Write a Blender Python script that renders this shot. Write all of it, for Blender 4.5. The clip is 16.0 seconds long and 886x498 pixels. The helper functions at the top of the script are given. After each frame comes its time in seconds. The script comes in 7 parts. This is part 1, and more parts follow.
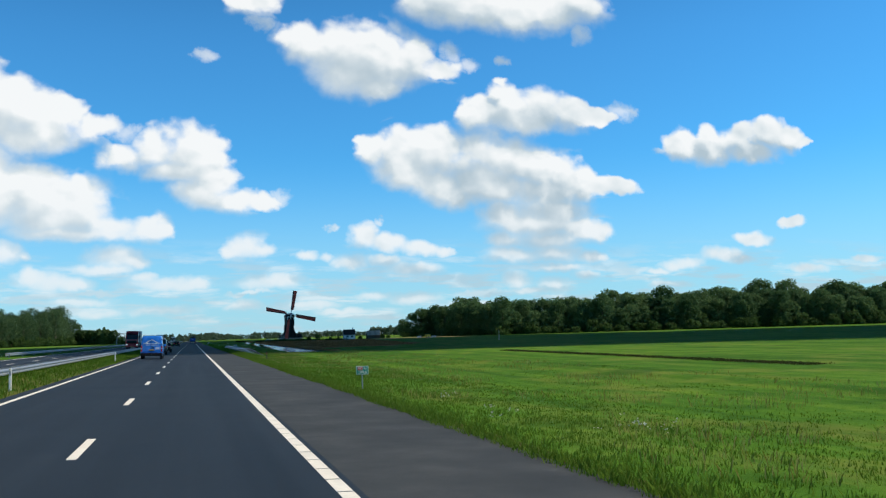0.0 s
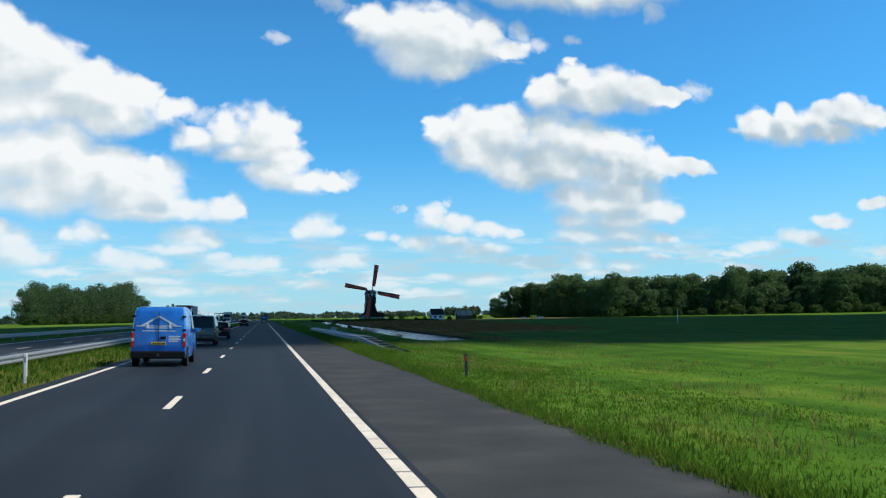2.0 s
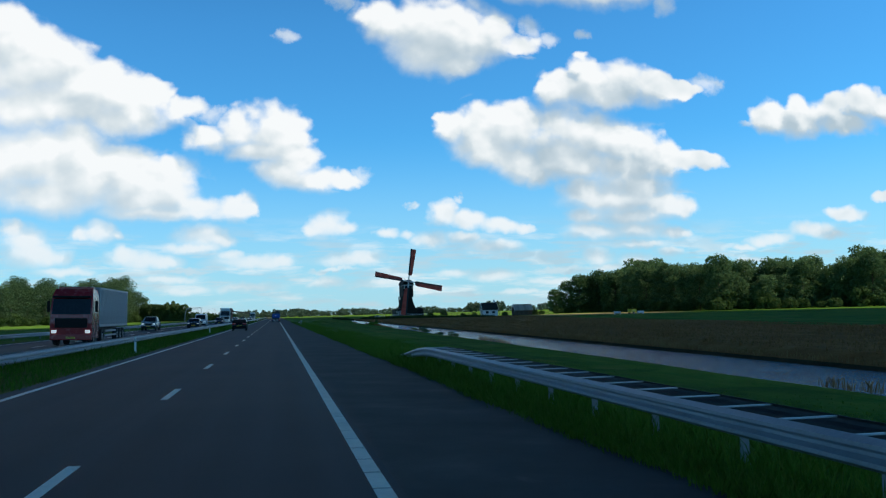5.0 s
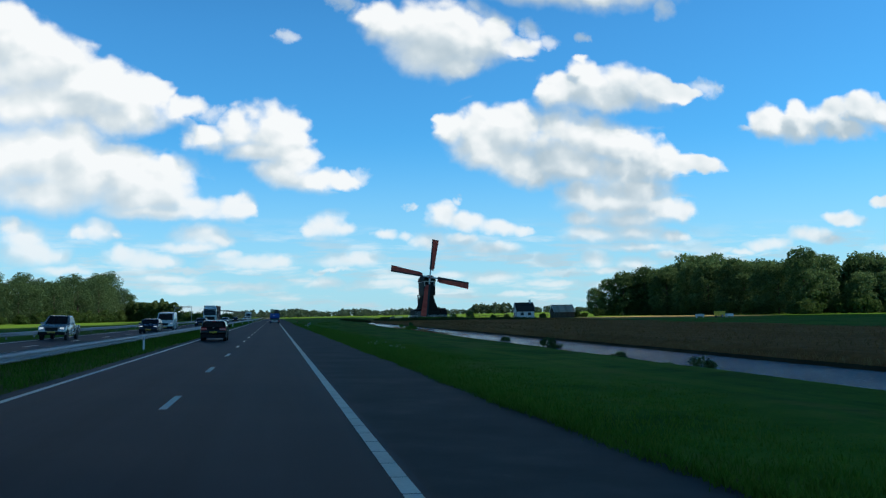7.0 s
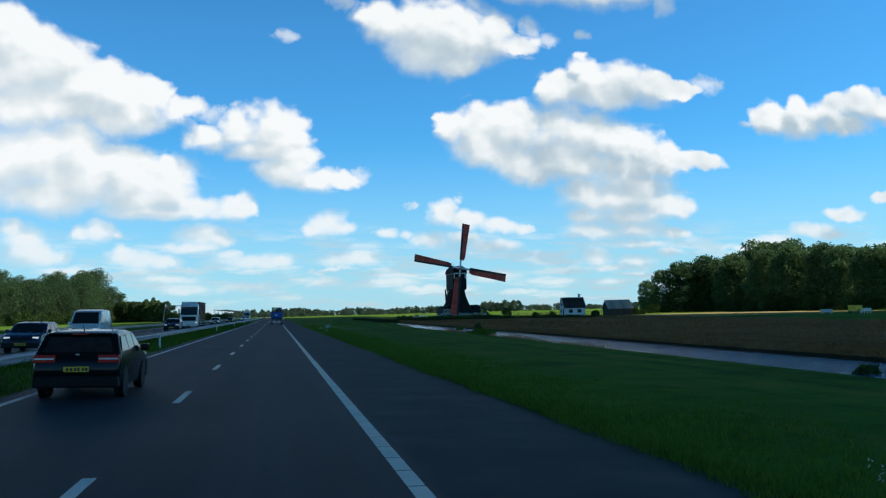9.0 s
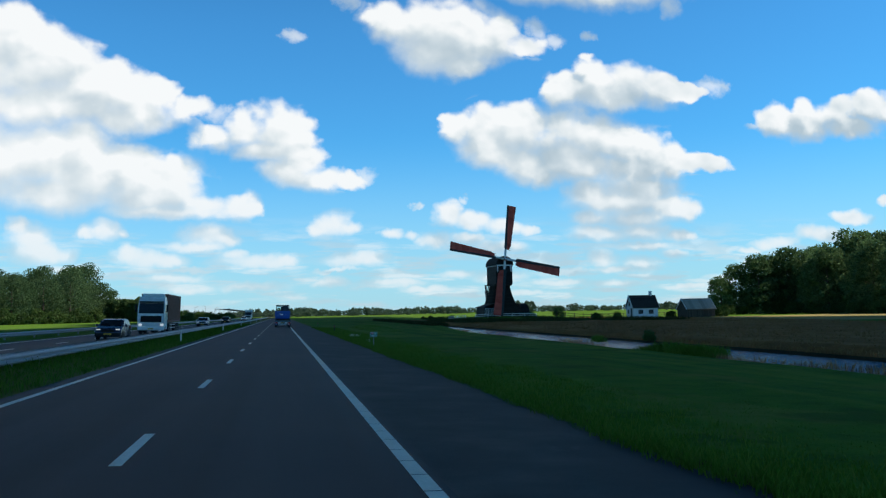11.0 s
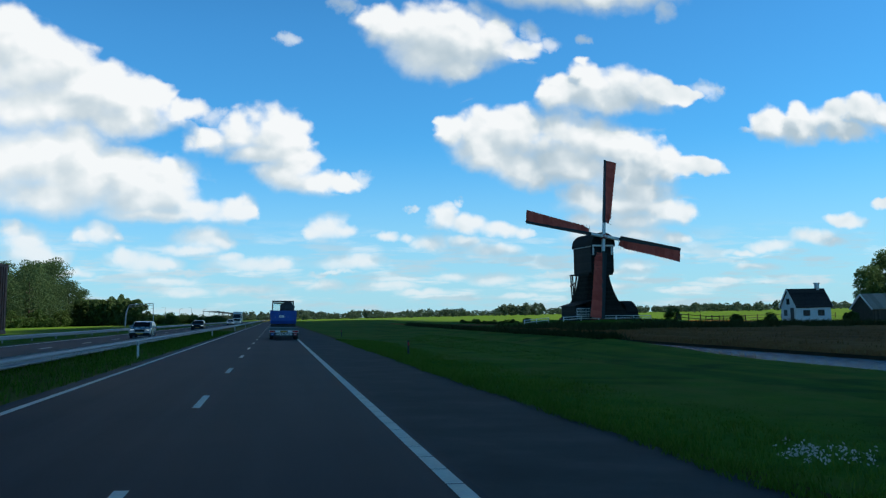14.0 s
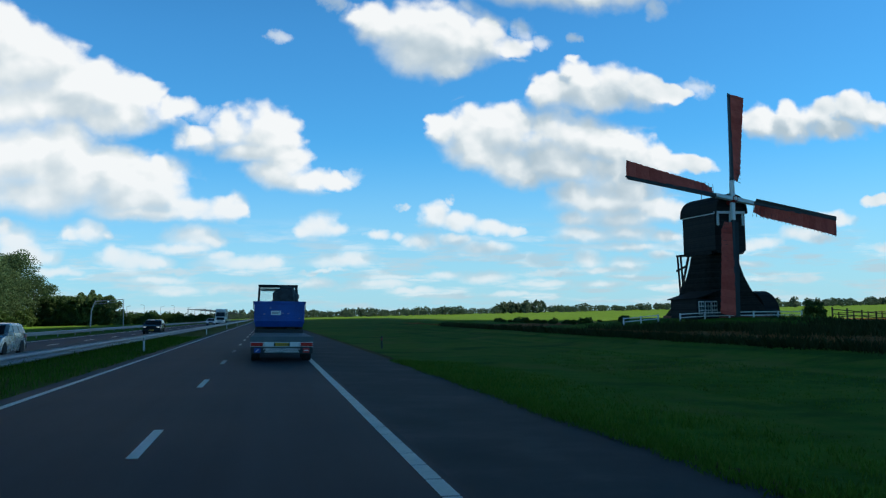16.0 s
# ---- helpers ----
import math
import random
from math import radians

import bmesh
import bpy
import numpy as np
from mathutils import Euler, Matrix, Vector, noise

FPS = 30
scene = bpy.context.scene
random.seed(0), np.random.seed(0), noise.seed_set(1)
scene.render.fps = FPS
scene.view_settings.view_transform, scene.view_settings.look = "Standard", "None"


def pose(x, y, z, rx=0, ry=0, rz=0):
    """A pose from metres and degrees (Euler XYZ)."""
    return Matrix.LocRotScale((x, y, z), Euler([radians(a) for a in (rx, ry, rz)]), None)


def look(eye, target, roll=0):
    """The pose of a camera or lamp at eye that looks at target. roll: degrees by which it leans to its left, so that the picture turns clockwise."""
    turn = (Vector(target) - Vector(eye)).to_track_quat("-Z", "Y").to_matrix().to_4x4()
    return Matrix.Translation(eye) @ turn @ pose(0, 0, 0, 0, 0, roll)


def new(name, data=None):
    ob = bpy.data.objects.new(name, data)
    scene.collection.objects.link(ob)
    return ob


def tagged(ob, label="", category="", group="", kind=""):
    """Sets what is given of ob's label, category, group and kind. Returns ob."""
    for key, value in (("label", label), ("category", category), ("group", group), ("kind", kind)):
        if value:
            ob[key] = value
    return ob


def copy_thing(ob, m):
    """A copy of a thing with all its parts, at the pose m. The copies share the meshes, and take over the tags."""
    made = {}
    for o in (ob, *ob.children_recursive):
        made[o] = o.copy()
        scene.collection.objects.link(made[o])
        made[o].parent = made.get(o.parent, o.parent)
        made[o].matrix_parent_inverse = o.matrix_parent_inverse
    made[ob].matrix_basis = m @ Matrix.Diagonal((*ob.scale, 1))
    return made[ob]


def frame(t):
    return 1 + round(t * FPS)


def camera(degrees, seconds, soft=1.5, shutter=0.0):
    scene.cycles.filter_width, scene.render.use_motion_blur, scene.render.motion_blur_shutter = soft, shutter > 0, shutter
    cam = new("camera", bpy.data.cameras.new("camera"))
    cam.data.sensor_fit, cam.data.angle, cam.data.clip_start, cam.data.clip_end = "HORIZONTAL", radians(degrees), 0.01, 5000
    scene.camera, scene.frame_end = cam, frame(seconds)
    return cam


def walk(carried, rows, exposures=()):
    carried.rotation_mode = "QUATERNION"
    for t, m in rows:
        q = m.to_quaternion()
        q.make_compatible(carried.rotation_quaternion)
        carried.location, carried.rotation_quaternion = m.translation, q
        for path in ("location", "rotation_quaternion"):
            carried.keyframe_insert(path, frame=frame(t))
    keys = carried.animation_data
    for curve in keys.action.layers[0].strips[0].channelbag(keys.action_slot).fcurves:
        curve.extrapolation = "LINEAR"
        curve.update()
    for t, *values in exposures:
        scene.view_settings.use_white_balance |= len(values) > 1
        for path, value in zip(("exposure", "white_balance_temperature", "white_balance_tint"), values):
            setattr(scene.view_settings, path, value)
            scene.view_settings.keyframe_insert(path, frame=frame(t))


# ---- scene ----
cam = camera(52.29, 16.0, soft=1.25)

# seconds, x, y, heading to the left, tilt, lean
ROWS = [
    (0, 1.78, 0.00, -15.67, 5.27, -1.74),
    (0.5, 1.79, 13.86, -13.65, 6.07, -2.91),
    (1, 1.82, 27.85, -10.63, 4.56, -1.35),
    (1.5, 1.69, 41.92, -11.07, 4.27, -0.87),
    (2, 1.91, 56.10, -11.31, 4.18, -1.09),
    (2.5, 2.04, 70.38, -11.09, 4.06, -1.21),
    (3, 2.17, 84.56, -10.81, 4.13, -1.46),
    (3.5, 2.26, 98.44, -11.53, 4.13, -1.35),
    (4, 2.37, 111.93, -11.17, 3.96, -1.38),
    (4.5, 2.49, 125.14, -10.60, 3.93, -1.71),
    (7, 2.15, 188.52, -10.66, 4.07, -1.11),
    (7.5, 2.10, 200.54, -10.44, 4.03, -1.39),
    (8, 2.04, 212.33, -10.50, 4.12, -1.10),
    (8.5, 2.06, 223.85, -10.64, 4.03, -1.21),
    (9, 2.08, 235.19, -10.59, 3.97, -1.49),
    (11.5, 1.89, 290.34, -10.23, 4.05, -1.12),
    (12, 1.78, 301.17, -10.17, 4.10, -1.35),
    (12.5, 1.71, 311.91, -10.05, 4.20, -1.22),
    (13, 1.61, 322.60, -10.26, 4.21, -0.91),
    (13.5, 1.60, 333.28, -10.46, 4.23, -0.96),
    (14, 1.60, 343.96, -10.57, 4.21, -1.17),
    (14.5, 1.63, 354.64, -10.84, 4.19, -1.18),
    (15, 1.62, 365.30, -10.98, 4.19, -1.36),
    (15.5, 1.66, 376.02, -10.96, 4.19, -1.08),
    (16, 1.71, 386.76, -11.13, 4.08, -1.28),
]


def eye_pose(x, y, yaw, pitch, lean):
    a, b = radians(yaw), radians(pitch)
    eye = Vector((x, y, 1.769))
    way = Vector((-math.sin(a) * math.cos(b), math.cos(a) * math.cos(b), math.sin(b)))
    return look(eye, eye + way, lean)


walk(cam, [(t, eye_pose(x, y, a, b, c)) for t, x, y, a, b, c in ROWS], [(0.0, -0.05), (2.5, -0.04), (4.5, -0.02), (7.0, -0.02), (11.5, -0.03), (14.0, -0.04), (16.0, -0.05)])

# ------------------------------------------------------------------ sky and sun
SUN_WAY = Vector((0.66, -0.14, 0.74)).normalized()
SKY_STRENGTH = 0.127
CLOUD_LIGHT = 1.0

world = bpy.data.worlds.new("sky")
scene.world = world
world.use_nodes = True
wt = world.node_tree
wt.nodes.clear()


class Graph:
    """A short way to chain nodes in a tree."""

    def __init__(self, tree):
        self.tree = tree

    def node(self, kind, operation=None):
        n = self.tree.nodes.new(kind)
        if operation:
            n.operation = operation
        return n

    def put(self, sock, value):
        if hasattr(value, "is_linked"):
            self.tree.links.new(value, sock)
        else:
            sock.default_value = value

    def math(self, op, a, b=0.0, c=0.0, clamp=False):
        n = self.node("ShaderNodeMath", op)
        n.use_clamp = clamp
        for s, v in zip(n.inputs, (a, b, c)):
            self.put(s, v)
        return n.outputs[0]

    def vec(self, op, a, b=(0, 0, 0), c=(0, 0, 0)):
        n = self.node("ShaderNodeVectorMath", op)
        self.put(n.inputs[0], a)
        self.put(n.inputs[1], b)
        if op == "MULTIPLY_ADD":
            self.put(n.inputs[2], c)
        return n.outputs["Value"] if op in ("DOT_PRODUCT", "LENGTH") else n.outputs["Vector"]

    def mix(self, fac, a, b, blend="MIX"):
        n = self.node("ShaderNodeMix")
        n.data_type, n.blend_type = "RGBA", blend
        self.put(n.inputs[0], fac)
        self.put(n.inputs[6], a)
        self.put(n.inputs[7], b)
        return n.outputs[2]

    def noise(self, where, scale, detail=4.0, rough=0.55, colour=False, distortion=0.0):
        n = self.node("ShaderNodeTexNoise")
        if where is not None:
            self.put(n.inputs["Vector"], where)
        n.inputs["Scale"].default_value = scale
        n.inputs["Detail"].default_value = detail
        n.inputs["Roughness"].default_value = rough
        n.inputs["Distortion"].default_value = distortion
        return n.outputs["Color" if colour else 0]

    def ramp(self, fac, *stops):
        n = self.node("ShaderNodeValToRGB")
        els = n.color_ramp.elements
        while len(els) < len(stops):
            els.new(0.5)
        for e, (p, c) in zip(els, stops):
            e.position = p
            e.color = (*c, 1) if len(c) == 3 else c
        self.put(n.inputs[0], fac)
        return n.outputs[0]

    def smooth(self, v, lo, hi):
        n = self.node("ShaderNodeMapRange")
        n.interpolation_type = "SMOOTHSTEP"
        self.put(n.inputs[0], v)
        n.inputs[1].default_value, n.inputs[2].default_value = lo, hi
        return n.outputs[0]


CUMULUS, WISPS = [], []


def cumulus(*puffs):
    """One cumulus cloud: puffs as (across, up, half width, half height) in tangents of the view along the road."""
    CUMULUS.append(puffs)


def wisp(*puffs):
    """A thin shred of cloud, given like a cumulus."""
    WISPS.append(puffs)


cumulus((-0.307, 0.286, 0.061, 0.058), (-0.251, 0.275, 0.060, 0.044), (-0.274, 0.305, 0.033, 0.029), (-0.223, 0.282, 0.034, 0.028), (-0.194, 0.252, 0.051, 0.032), (-0.162, 0.243, 0.034, 0.026), (-0.119, 0.244, 0.025, 0.021), (-0.142, 0.225, 0.041, 0.020), (-0.089, 0.229, 0.027, 0.015), (-0.217, 0.224, 0.063, 0.022), (-0.317, 0.237, 0.066, 0.036), (-0.251, 0.229, 0.065, 0.027), (-0.168, 0.214, 0.032, 0.017))
cumulus((-0.283, 0.172, 0.049, 0.043), (-0.316, 0.166, 0.060, 0.047), (-0.245, 0.175, 0.038, 0.035), (-0.205, 0.182, 0.033, 0.033), (-0.194, 0.155, 0.056, 0.035), (-0.151, 0.155, 0.034, 0.029), (-0.107, 0.146, 0.037, 0.030), (-0.131, 0.130, 0.063, 0.023), (-0.228, 0.133, 0.071, 0.022), (-0.084, 0.121, 0.034, 0.015), (-0.042, 0.118, 0.023, 0.015), (-0.113, 0.112, 0.070, 0.009), (-0.027, 0.117, 0.011, 0.009), (-0.162, 0.176, 0.026, 0.018))
cumulus((-0.068, 0.198, 0.022, 0.017), (-0.041, 0.211, 0.027, 0.023), (-0.008, 0.212, 0.033, 0.027), (0.013, 0.196, 0.027, 0.029), (0.025, 0.171, 0.027, 0.024), (-0.011, 0.183, 0.036, 0.018), (0.044, 0.152, 0.036, 0.015), (0.078, 0.152, 0.021, 0.012), (0.007, 0.155, 0.030, 0.015))
cumulus((0.129, 0.334, 0.034, 0.028), (0.162, 0.332, 0.040, 0.036), (0.201, 0.324, 0.050, 0.041), (0.221, 0.311, 0.039, 0.035), (0.181, 0.303, 0.052, 0.028), (0.254, 0.319, 0.026, 0.028), (0.213, 0.284, 0.035, 0.015), (0.281, 0.309, 0.029, 0.013))
cumulus((0.291, 0.391, 0.056, 0.026), (0.346, 0.388, 0.071, 0.029), (0.417, 0.386, 0.058, 0.025), (0.468, 0.402, 0.052, 0.025), (0.381, 0.376, 0.041, 0.014))
cumulus((0.072, 0.371, 0.031, 0.018))
cumulus((0.334, 0.254, 0.029, 0.023), (0.366, 0.275, 0.031, 0.025), (0.412, 0.272, 0.039, 0.027), (0.444, 0.259, 0.032, 0.023), (0.387, 0.251, 0.063, 0.018), (0.476, 0.258, 0.028, 0.012), (0.360, 0.296, 0.013, 0.007), (0.492, 0.262, 0.022, 0.010))
cumulus((0.198, 0.215, 0.023, 0.020), (0.228, 0.212, 0.027, 0.025), (0.237, 0.192, 0.039, 0.024), (0.278, 0.209, 0.040, 0.031), (0.326, 0.203, 0.047, 0.031), (0.367, 0.200, 0.044, 0.029), (0.402, 0.194, 0.027, 0.024), (0.277, 0.173, 0.039, 0.023), (0.437, 0.187, 0.026, 0.023), (0.465, 0.174, 0.019, 0.022), (0.498, 0.171, 0.029, 0.013), (0.415, 0.167, 0.056, 0.020), (0.359, 0.170, 0.041, 0.017), (0.294, 0.160, 0.022, 0.013), (0.185, 0.224, 0.011, 0.008), (0.332, 0.173, 0.052, 0.023), (0.244, 0.176, 0.034, 0.017))
cumulus((0.358, 0.140, 0.033, 0.017), (0.421, 0.143, 0.051, 0.021), (0.399, 0.127, 0.066, 0.018), (0.456, 0.120, 0.036, 0.017), (0.357, 0.107, 0.025, 0.012), (0.413, 0.106, 0.043, 0.014), (0.477, 0.116, 0.014, 0.012), (0.363, 0.089, 0.042, 0.011), (0.419, 0.090, 0.043, 0.011), (0.468, 0.086, 0.023, 0.008), (0.418, 0.074, 0.043, 0.006), (0.460, 0.065, 0.018, 0.007), (0.369, 0.060, 0.020, 0.012), (0.417, 0.053, 0.027, 0.011), (0.389, 0.047, 0.035, 0.005))
cumulus((0.604, 0.227, 0.027, 0.018), (0.643, 0.242, 0.021, 0.019), (0.638, 0.224, 0.045, 0.018), (0.685, 0.239, 0.034, 0.021), (0.725, 0.247, 0.036, 0.026), (0.700, 0.218, 0.038, 0.013), (0.760, 0.241, 0.028, 0.017), (0.780, 0.235, 0.014, 0.008))
cumulus((0.055, 0.098, 0.024, 0.016), (0.074, 0.094, 0.020, 0.009), (0.040, 0.093, 0.014, 0.009))
cumulus((0.124, 0.091, 0.018, 0.007), (0.147, 0.089, 0.012, 0.007), (0.169, 0.080, 0.023, 0.010))
cumulus((0.186, 0.111, 0.020, 0.015), (0.215, 0.101, 0.028, 0.012), (0.255, 0.096, 0.028, 0.010), (0.281, 0.092, 0.014, 0.007))
cumulus((0.208, 0.082, 0.025, 0.008), (0.247, 0.072, 0.040, 0.010))
cumulus((-0.182, 0.093, 0.020, 0.012), (-0.199, 0.093, 0.011, 0.009), (-0.165, 0.089, 0.009, 0.005))
cumulus((-0.258, 0.086, 0.025, 0.016), (-0.249, 0.071, 0.036, 0.015), (-0.272, 0.098, 0.012, 0.010), (-0.227, 0.068, 0.019, 0.010))
cumulus((-0.142, 0.064, 0.029, 0.013), (-0.159, 0.067, 0.019, 0.012), (-0.119, 0.061, 0.023, 0.009))
cumulus((-0.078, 0.087, 0.029, 0.013), (-0.060, 0.082, 0.020, 0.007), (-0.087, 0.075, 0.038, 0.006))
cumulus((-0.025, 0.059, 0.049, 0.009), (-0.048, 0.066, 0.020, 0.007), (0.006, 0.059, 0.017, 0.006))
cumulus((0.080, 0.060, 0.041, 0.009), (0.098, 0.062, 0.021, 0.009))
cumulus((0.600, 0.078, 0.029, 0.010), (0.577, 0.075, 0.023, 0.007), (0.649, 0.087, 0.037, 0.011), (0.693, 0.107, 0.030, 0.009), (0.676, 0.081, 0.024, 0.006), (0.555, 0.068, 0.020, 0.005))
cumulus((0.753, 0.130, 0.022, 0.009), (0.772, 0.069, 0.037, 0.008), (0.866, 0.079, 0.028, 0.007))
cumulus((0.246, 0.039, 0.037, 0.007), (0.194, 0.043, 0.026, 0.006), (0.123, 0.035, 0.043, 0.006), (0.054, 0.036, 0.028, 0.006), (-0.113, 0.042, 0.039, 0.006), (-0.031, 0.032, 0.041, 0.006), (-0.096, 0.030, 0.033, 0.006), (-0.216, 0.053, 0.032, 0.006))
cumulus((0.168, 0.027, 0.044, 0.005), (0.313, 0.032, 0.046, 0.005), (0.388, 0.030, 0.039, 0.005), (0.272, 0.019, 0.038, 0.004), (0.531, 0.035, 0.041, 0.005), (0.569, 0.051, 0.033, 0.005), (0.473, 0.025, 0.040, 0.005))
wisp((0.015, 0.311, 0.015, 0.008))
wisp((0.361, 0.322, 0.011, 0.009))
wisp((0.154, 0.121, 0.009, 0.006))
wisp((0.206, 0.130, 0.007, 0.005))
wisp((-0.096, 0.051, 0.041, 0.005), (0.061, 0.049, 0.037, 0.004), (0.327, 0.045, 0.041, 0.005))
wisp((0.319, 0.314, 0.017, 0.010), (0.299, 0.327, 0.015, 0.018), (0.513, 0.266, 0.026, 0.013), (0.529, 0.266, 0.013, 0.006), (0.529, 0.169, 0.013, 0.006), (0.570, 0.216, 0.016, 0.006), (0.094, 0.151, 0.013, 0.011), (0.466, 0.362, 0.018, 0.019), (-0.065, 0.220, 0.020, 0.012), (0.078, 0.353, 0.016, 0.012))


def lump_group():
    """Rounded heads of cloud at three sizes, as a height between about -1 and 1."""
    tree = bpy.data.node_groups.new("cloud_heads", "ShaderNodeTree")
    tree.interface.new_socket("Place", in_out="INPUT", socket_type="NodeSocketVector")
    tree.interface.new_socket("Height", in_out="OUTPUT", socket_type="NodeSocketFloat")
    g = Graph(tree)
    place = g.node("NodeGroupInput").outputs[0]
    stir = g.vec("SUBTRACT", g.noise(place, 22.0, 3.0, 0.5, colour=True), (0.5, 0.5, 0.5))
    place = g.vec("ADD", place, g.vec("MULTIPLY", stir, (0.028, 0.022, 0)))
    total = 0.0
    for scale, weight, smooth in ((17.0, 1.15, 0.6), (38.0, 0.60, 0.5), (84.0, 0.20, 0.5)):
        n = g.node("ShaderNodeTexVoronoi")
        n.voronoi_dimensions, n.feature = "2D", "SMOOTH_F1"
        n.inputs["Scale"].default_value = scale
        n.inputs["Smoothness"].default_value = smooth
        g.put(n.inputs["Vector"], g.vec("MULTIPLY", place, (0.85, 1.15, 0)))
        total = g.math("MULTIPLY_ADD", g.math("SUBTRACT", 0.42, n.outputs["Distance"]), 1.6 * weight, total)
    out = g.node("NodeGroupOutput")
    tree.links.new(total, out.inputs[0])
    return tree


def union(g, at, clouds, soft):
    best = None
    for puffs in clouds:
        for u, v, a, b in puffs:
            q = g.vec("MULTIPLY_ADD", at, (1 / a, 1 / b, 0), (-u / a, -v / b, 0))
            d = g.vec("DOT_PRODUCT", q, q)
            best = d if best is None else g.math("SMOOTH_MIN", best, d, soft)
    return best


def cloud_group():
    """How deep the cumulus is at a point of the sky, given as tangents: the plain body, and the thin shreds."""
    tree = bpy.data.node_groups.new("cumulus_body", "ShaderNodeTree")
    tree.interface.new_socket("Place", in_out="INPUT", socket_type="NodeSocketVector")
    tree.interface.new_socket("Body", in_out="OUTPUT", socket_type="NodeSocketFloat")
    g = Graph(tree)
    place = g.node("NodeGroupInput").outputs[0]
    sep = g.node("ShaderNodeSeparateXYZ")
    g.put(sep.inputs[0], place)
    # clouds near the horizon are farther off, so their shapes are finer
    near = g.smooth(sep.outputs[1], 0.02, 0.20)
    wide = g.vec("MULTIPLY", g.vec("SUBTRACT", g.noise(place, 15.0, 4.0, 0.5, colour=True), (0.5, 0.5, 0.5)), (0.052, 0.040, 0))
    fine = g.vec("MULTIPLY", g.vec("SUBTRACT", g.noise(place, 55.0, 4.0, 0.5, colour=True), (0.5, 0.5, 0.5)), (0.022, 0.011, 0))
    wide_part = g.vec("SCALE", wide)
    g.put(wide_part.node.inputs["Scale"], g.math("MULTIPLY_ADD", near, 0.85, 0.15))
    at = g.vec("ADD", g.vec("ADD", place, wide_part), fine)
    body = g.math("MAXIMUM", g.math("SUBTRACT", 1.06, union(g, at, CUMULUS, 0.62)), -1.6)
    out = g.node("NodeGroupOutput")
    tree.links.new(body, out.inputs[0])
    return tree


def build_sky():
    g = Graph(wt)
    way = g.node("ShaderNodeTexCoord").outputs["Generated"]
    sep = g.node("ShaderNodeSeparateXYZ")
    g.put(sep.inputs[0], way)
    dx, dy, dz = sep.outputs
    ahead = g.math("MAXIMUM", dy, 0.05)
    place = g.node("ShaderNodeCombineXYZ")
    g.put(place.inputs[0], g.math("DIVIDE", dx, ahead))
    g.put(place.inputs[1], g.math("DIVIDE", dz, ahead))
    place = place.outputs[0]
    level = g.math("DIVIDE", dz, ahead)
    body_tree, lump_tree = cloud_group(), lump_group()

    def grown(tree, where):
        n = g.node("ShaderNodeGroup")
        n.node_tree = tree
        g.put(n.inputs[0], where)
        return n.outputs[0]

    body = grown(body_tree, place)
    over = grown(body_tree, g.vec("ADD", place, (0.010, 0.026, 0)))
    heads = grown(lump_tree, place)
    heads_lit = grown(lump_tree, g.vec("ADD", place, (0.0055, 0.0085, 0)))
    near = g.smooth(level, 0.03, 0.20)
    # crisp heads on the sunlit side, smooth soft bases
    fall = g.math("MAXIMUM", g.math("MINIMUM", g.math("SUBTRACT", body, over), 1.0), -1.0)
    topside = g.smooth(fall, -0.30, 0.45)
    rough = g.math("MULTIPLY", heads, g.math("MULTIPLY_ADD", topside, 0.40, 0.14))
    rough = g.math("MULTIPLY", rough, g.math("MULTIPLY_ADD", near, 0.65, 0.35))
    shred = g.math("MULTIPLY", g.math("SUBTRACT", g.noise(place, 38.0, 5.0, 0.55), 0.5), 0.75)
    here = g.math("ADD", g.math("ADD", body, rough), shred)
    here = g.math("MULTIPLY_ADD", g.math("SUBTRACT", 1.0, topside), 0.55, here)
    front = g.smooth(dy, 0.35, 0.55)
    # the rest of the sky, beside, behind and overhead: broken cumulus on a flat layer
    up = g.math("MAXIMUM", dz, 0.06)
    flat = g.node("ShaderNodeCombineXYZ")
    g.put(flat.inputs[0], g.math("DIVIDE", dx, up))
    g.put(flat.inputs[1], g.math("DIVIDE", dy, up))
    loose = g.math("MULTIPLY", g.math("SUBTRACT", g.noise(flat.outputs[0], 0.9, 6.0, 0.55), LOOSE), 4.0)
    here_all = g.math("ADD", g.math("MULTIPLY", here, front), g.math("MULTIPLY", loose, g.math("SUBTRACT", 1.0, front)))
    relief = g.math("SUBTRACT", heads, heads_lit)
    lit = g.math("MULTIPLY_ADD", fall, 0.46, 0.60)
    # the sun stands to the right, so clouds on that side turn more of their shade this way
    lit = g.math("MULTIPLY_ADD", g.math("DIVIDE", dx, ahead), -0.52, lit)
    # thick cloud is greyer towards its base
    lit = g.math("MULTIPLY_ADD", g.math("MULTIPLY", g.smooth(body, 0.25, 1.1), g.math("SUBTRACT", 1.0, topside)), -0.30, lit)
    lit = g.math("MULTIPLY_ADD", g.math("MULTIPLY", relief, g.math("MULTIPLY_ADD", topside, 0.7, 0.3)), 0.36, lit)
    lit = g.math("MULTIPLY_ADD", g.math("SUBTRACT", g.noise(place, 9.0, 4.0, 0.5), 0.5), 0.75, lit)
    # light comes through where the cloud is thin
    lit = g.math("MULTIPLY_ADD", g.smooth(here, 0.7, 0.0), 0.10, lit)
    width = g.math("MULTIPLY_ADD", g.math("SUBTRACT", 1.0, topside), 0.95, 0.78)
    width = g.math("MULTIPLY_ADD", g.smooth(level, 0.18, 0.02), 0.75, width)
    alpha = g.smooth(g.math("DIVIDE", g.math("ADD", here_all, 0.16), width), 0.0, 1.0)
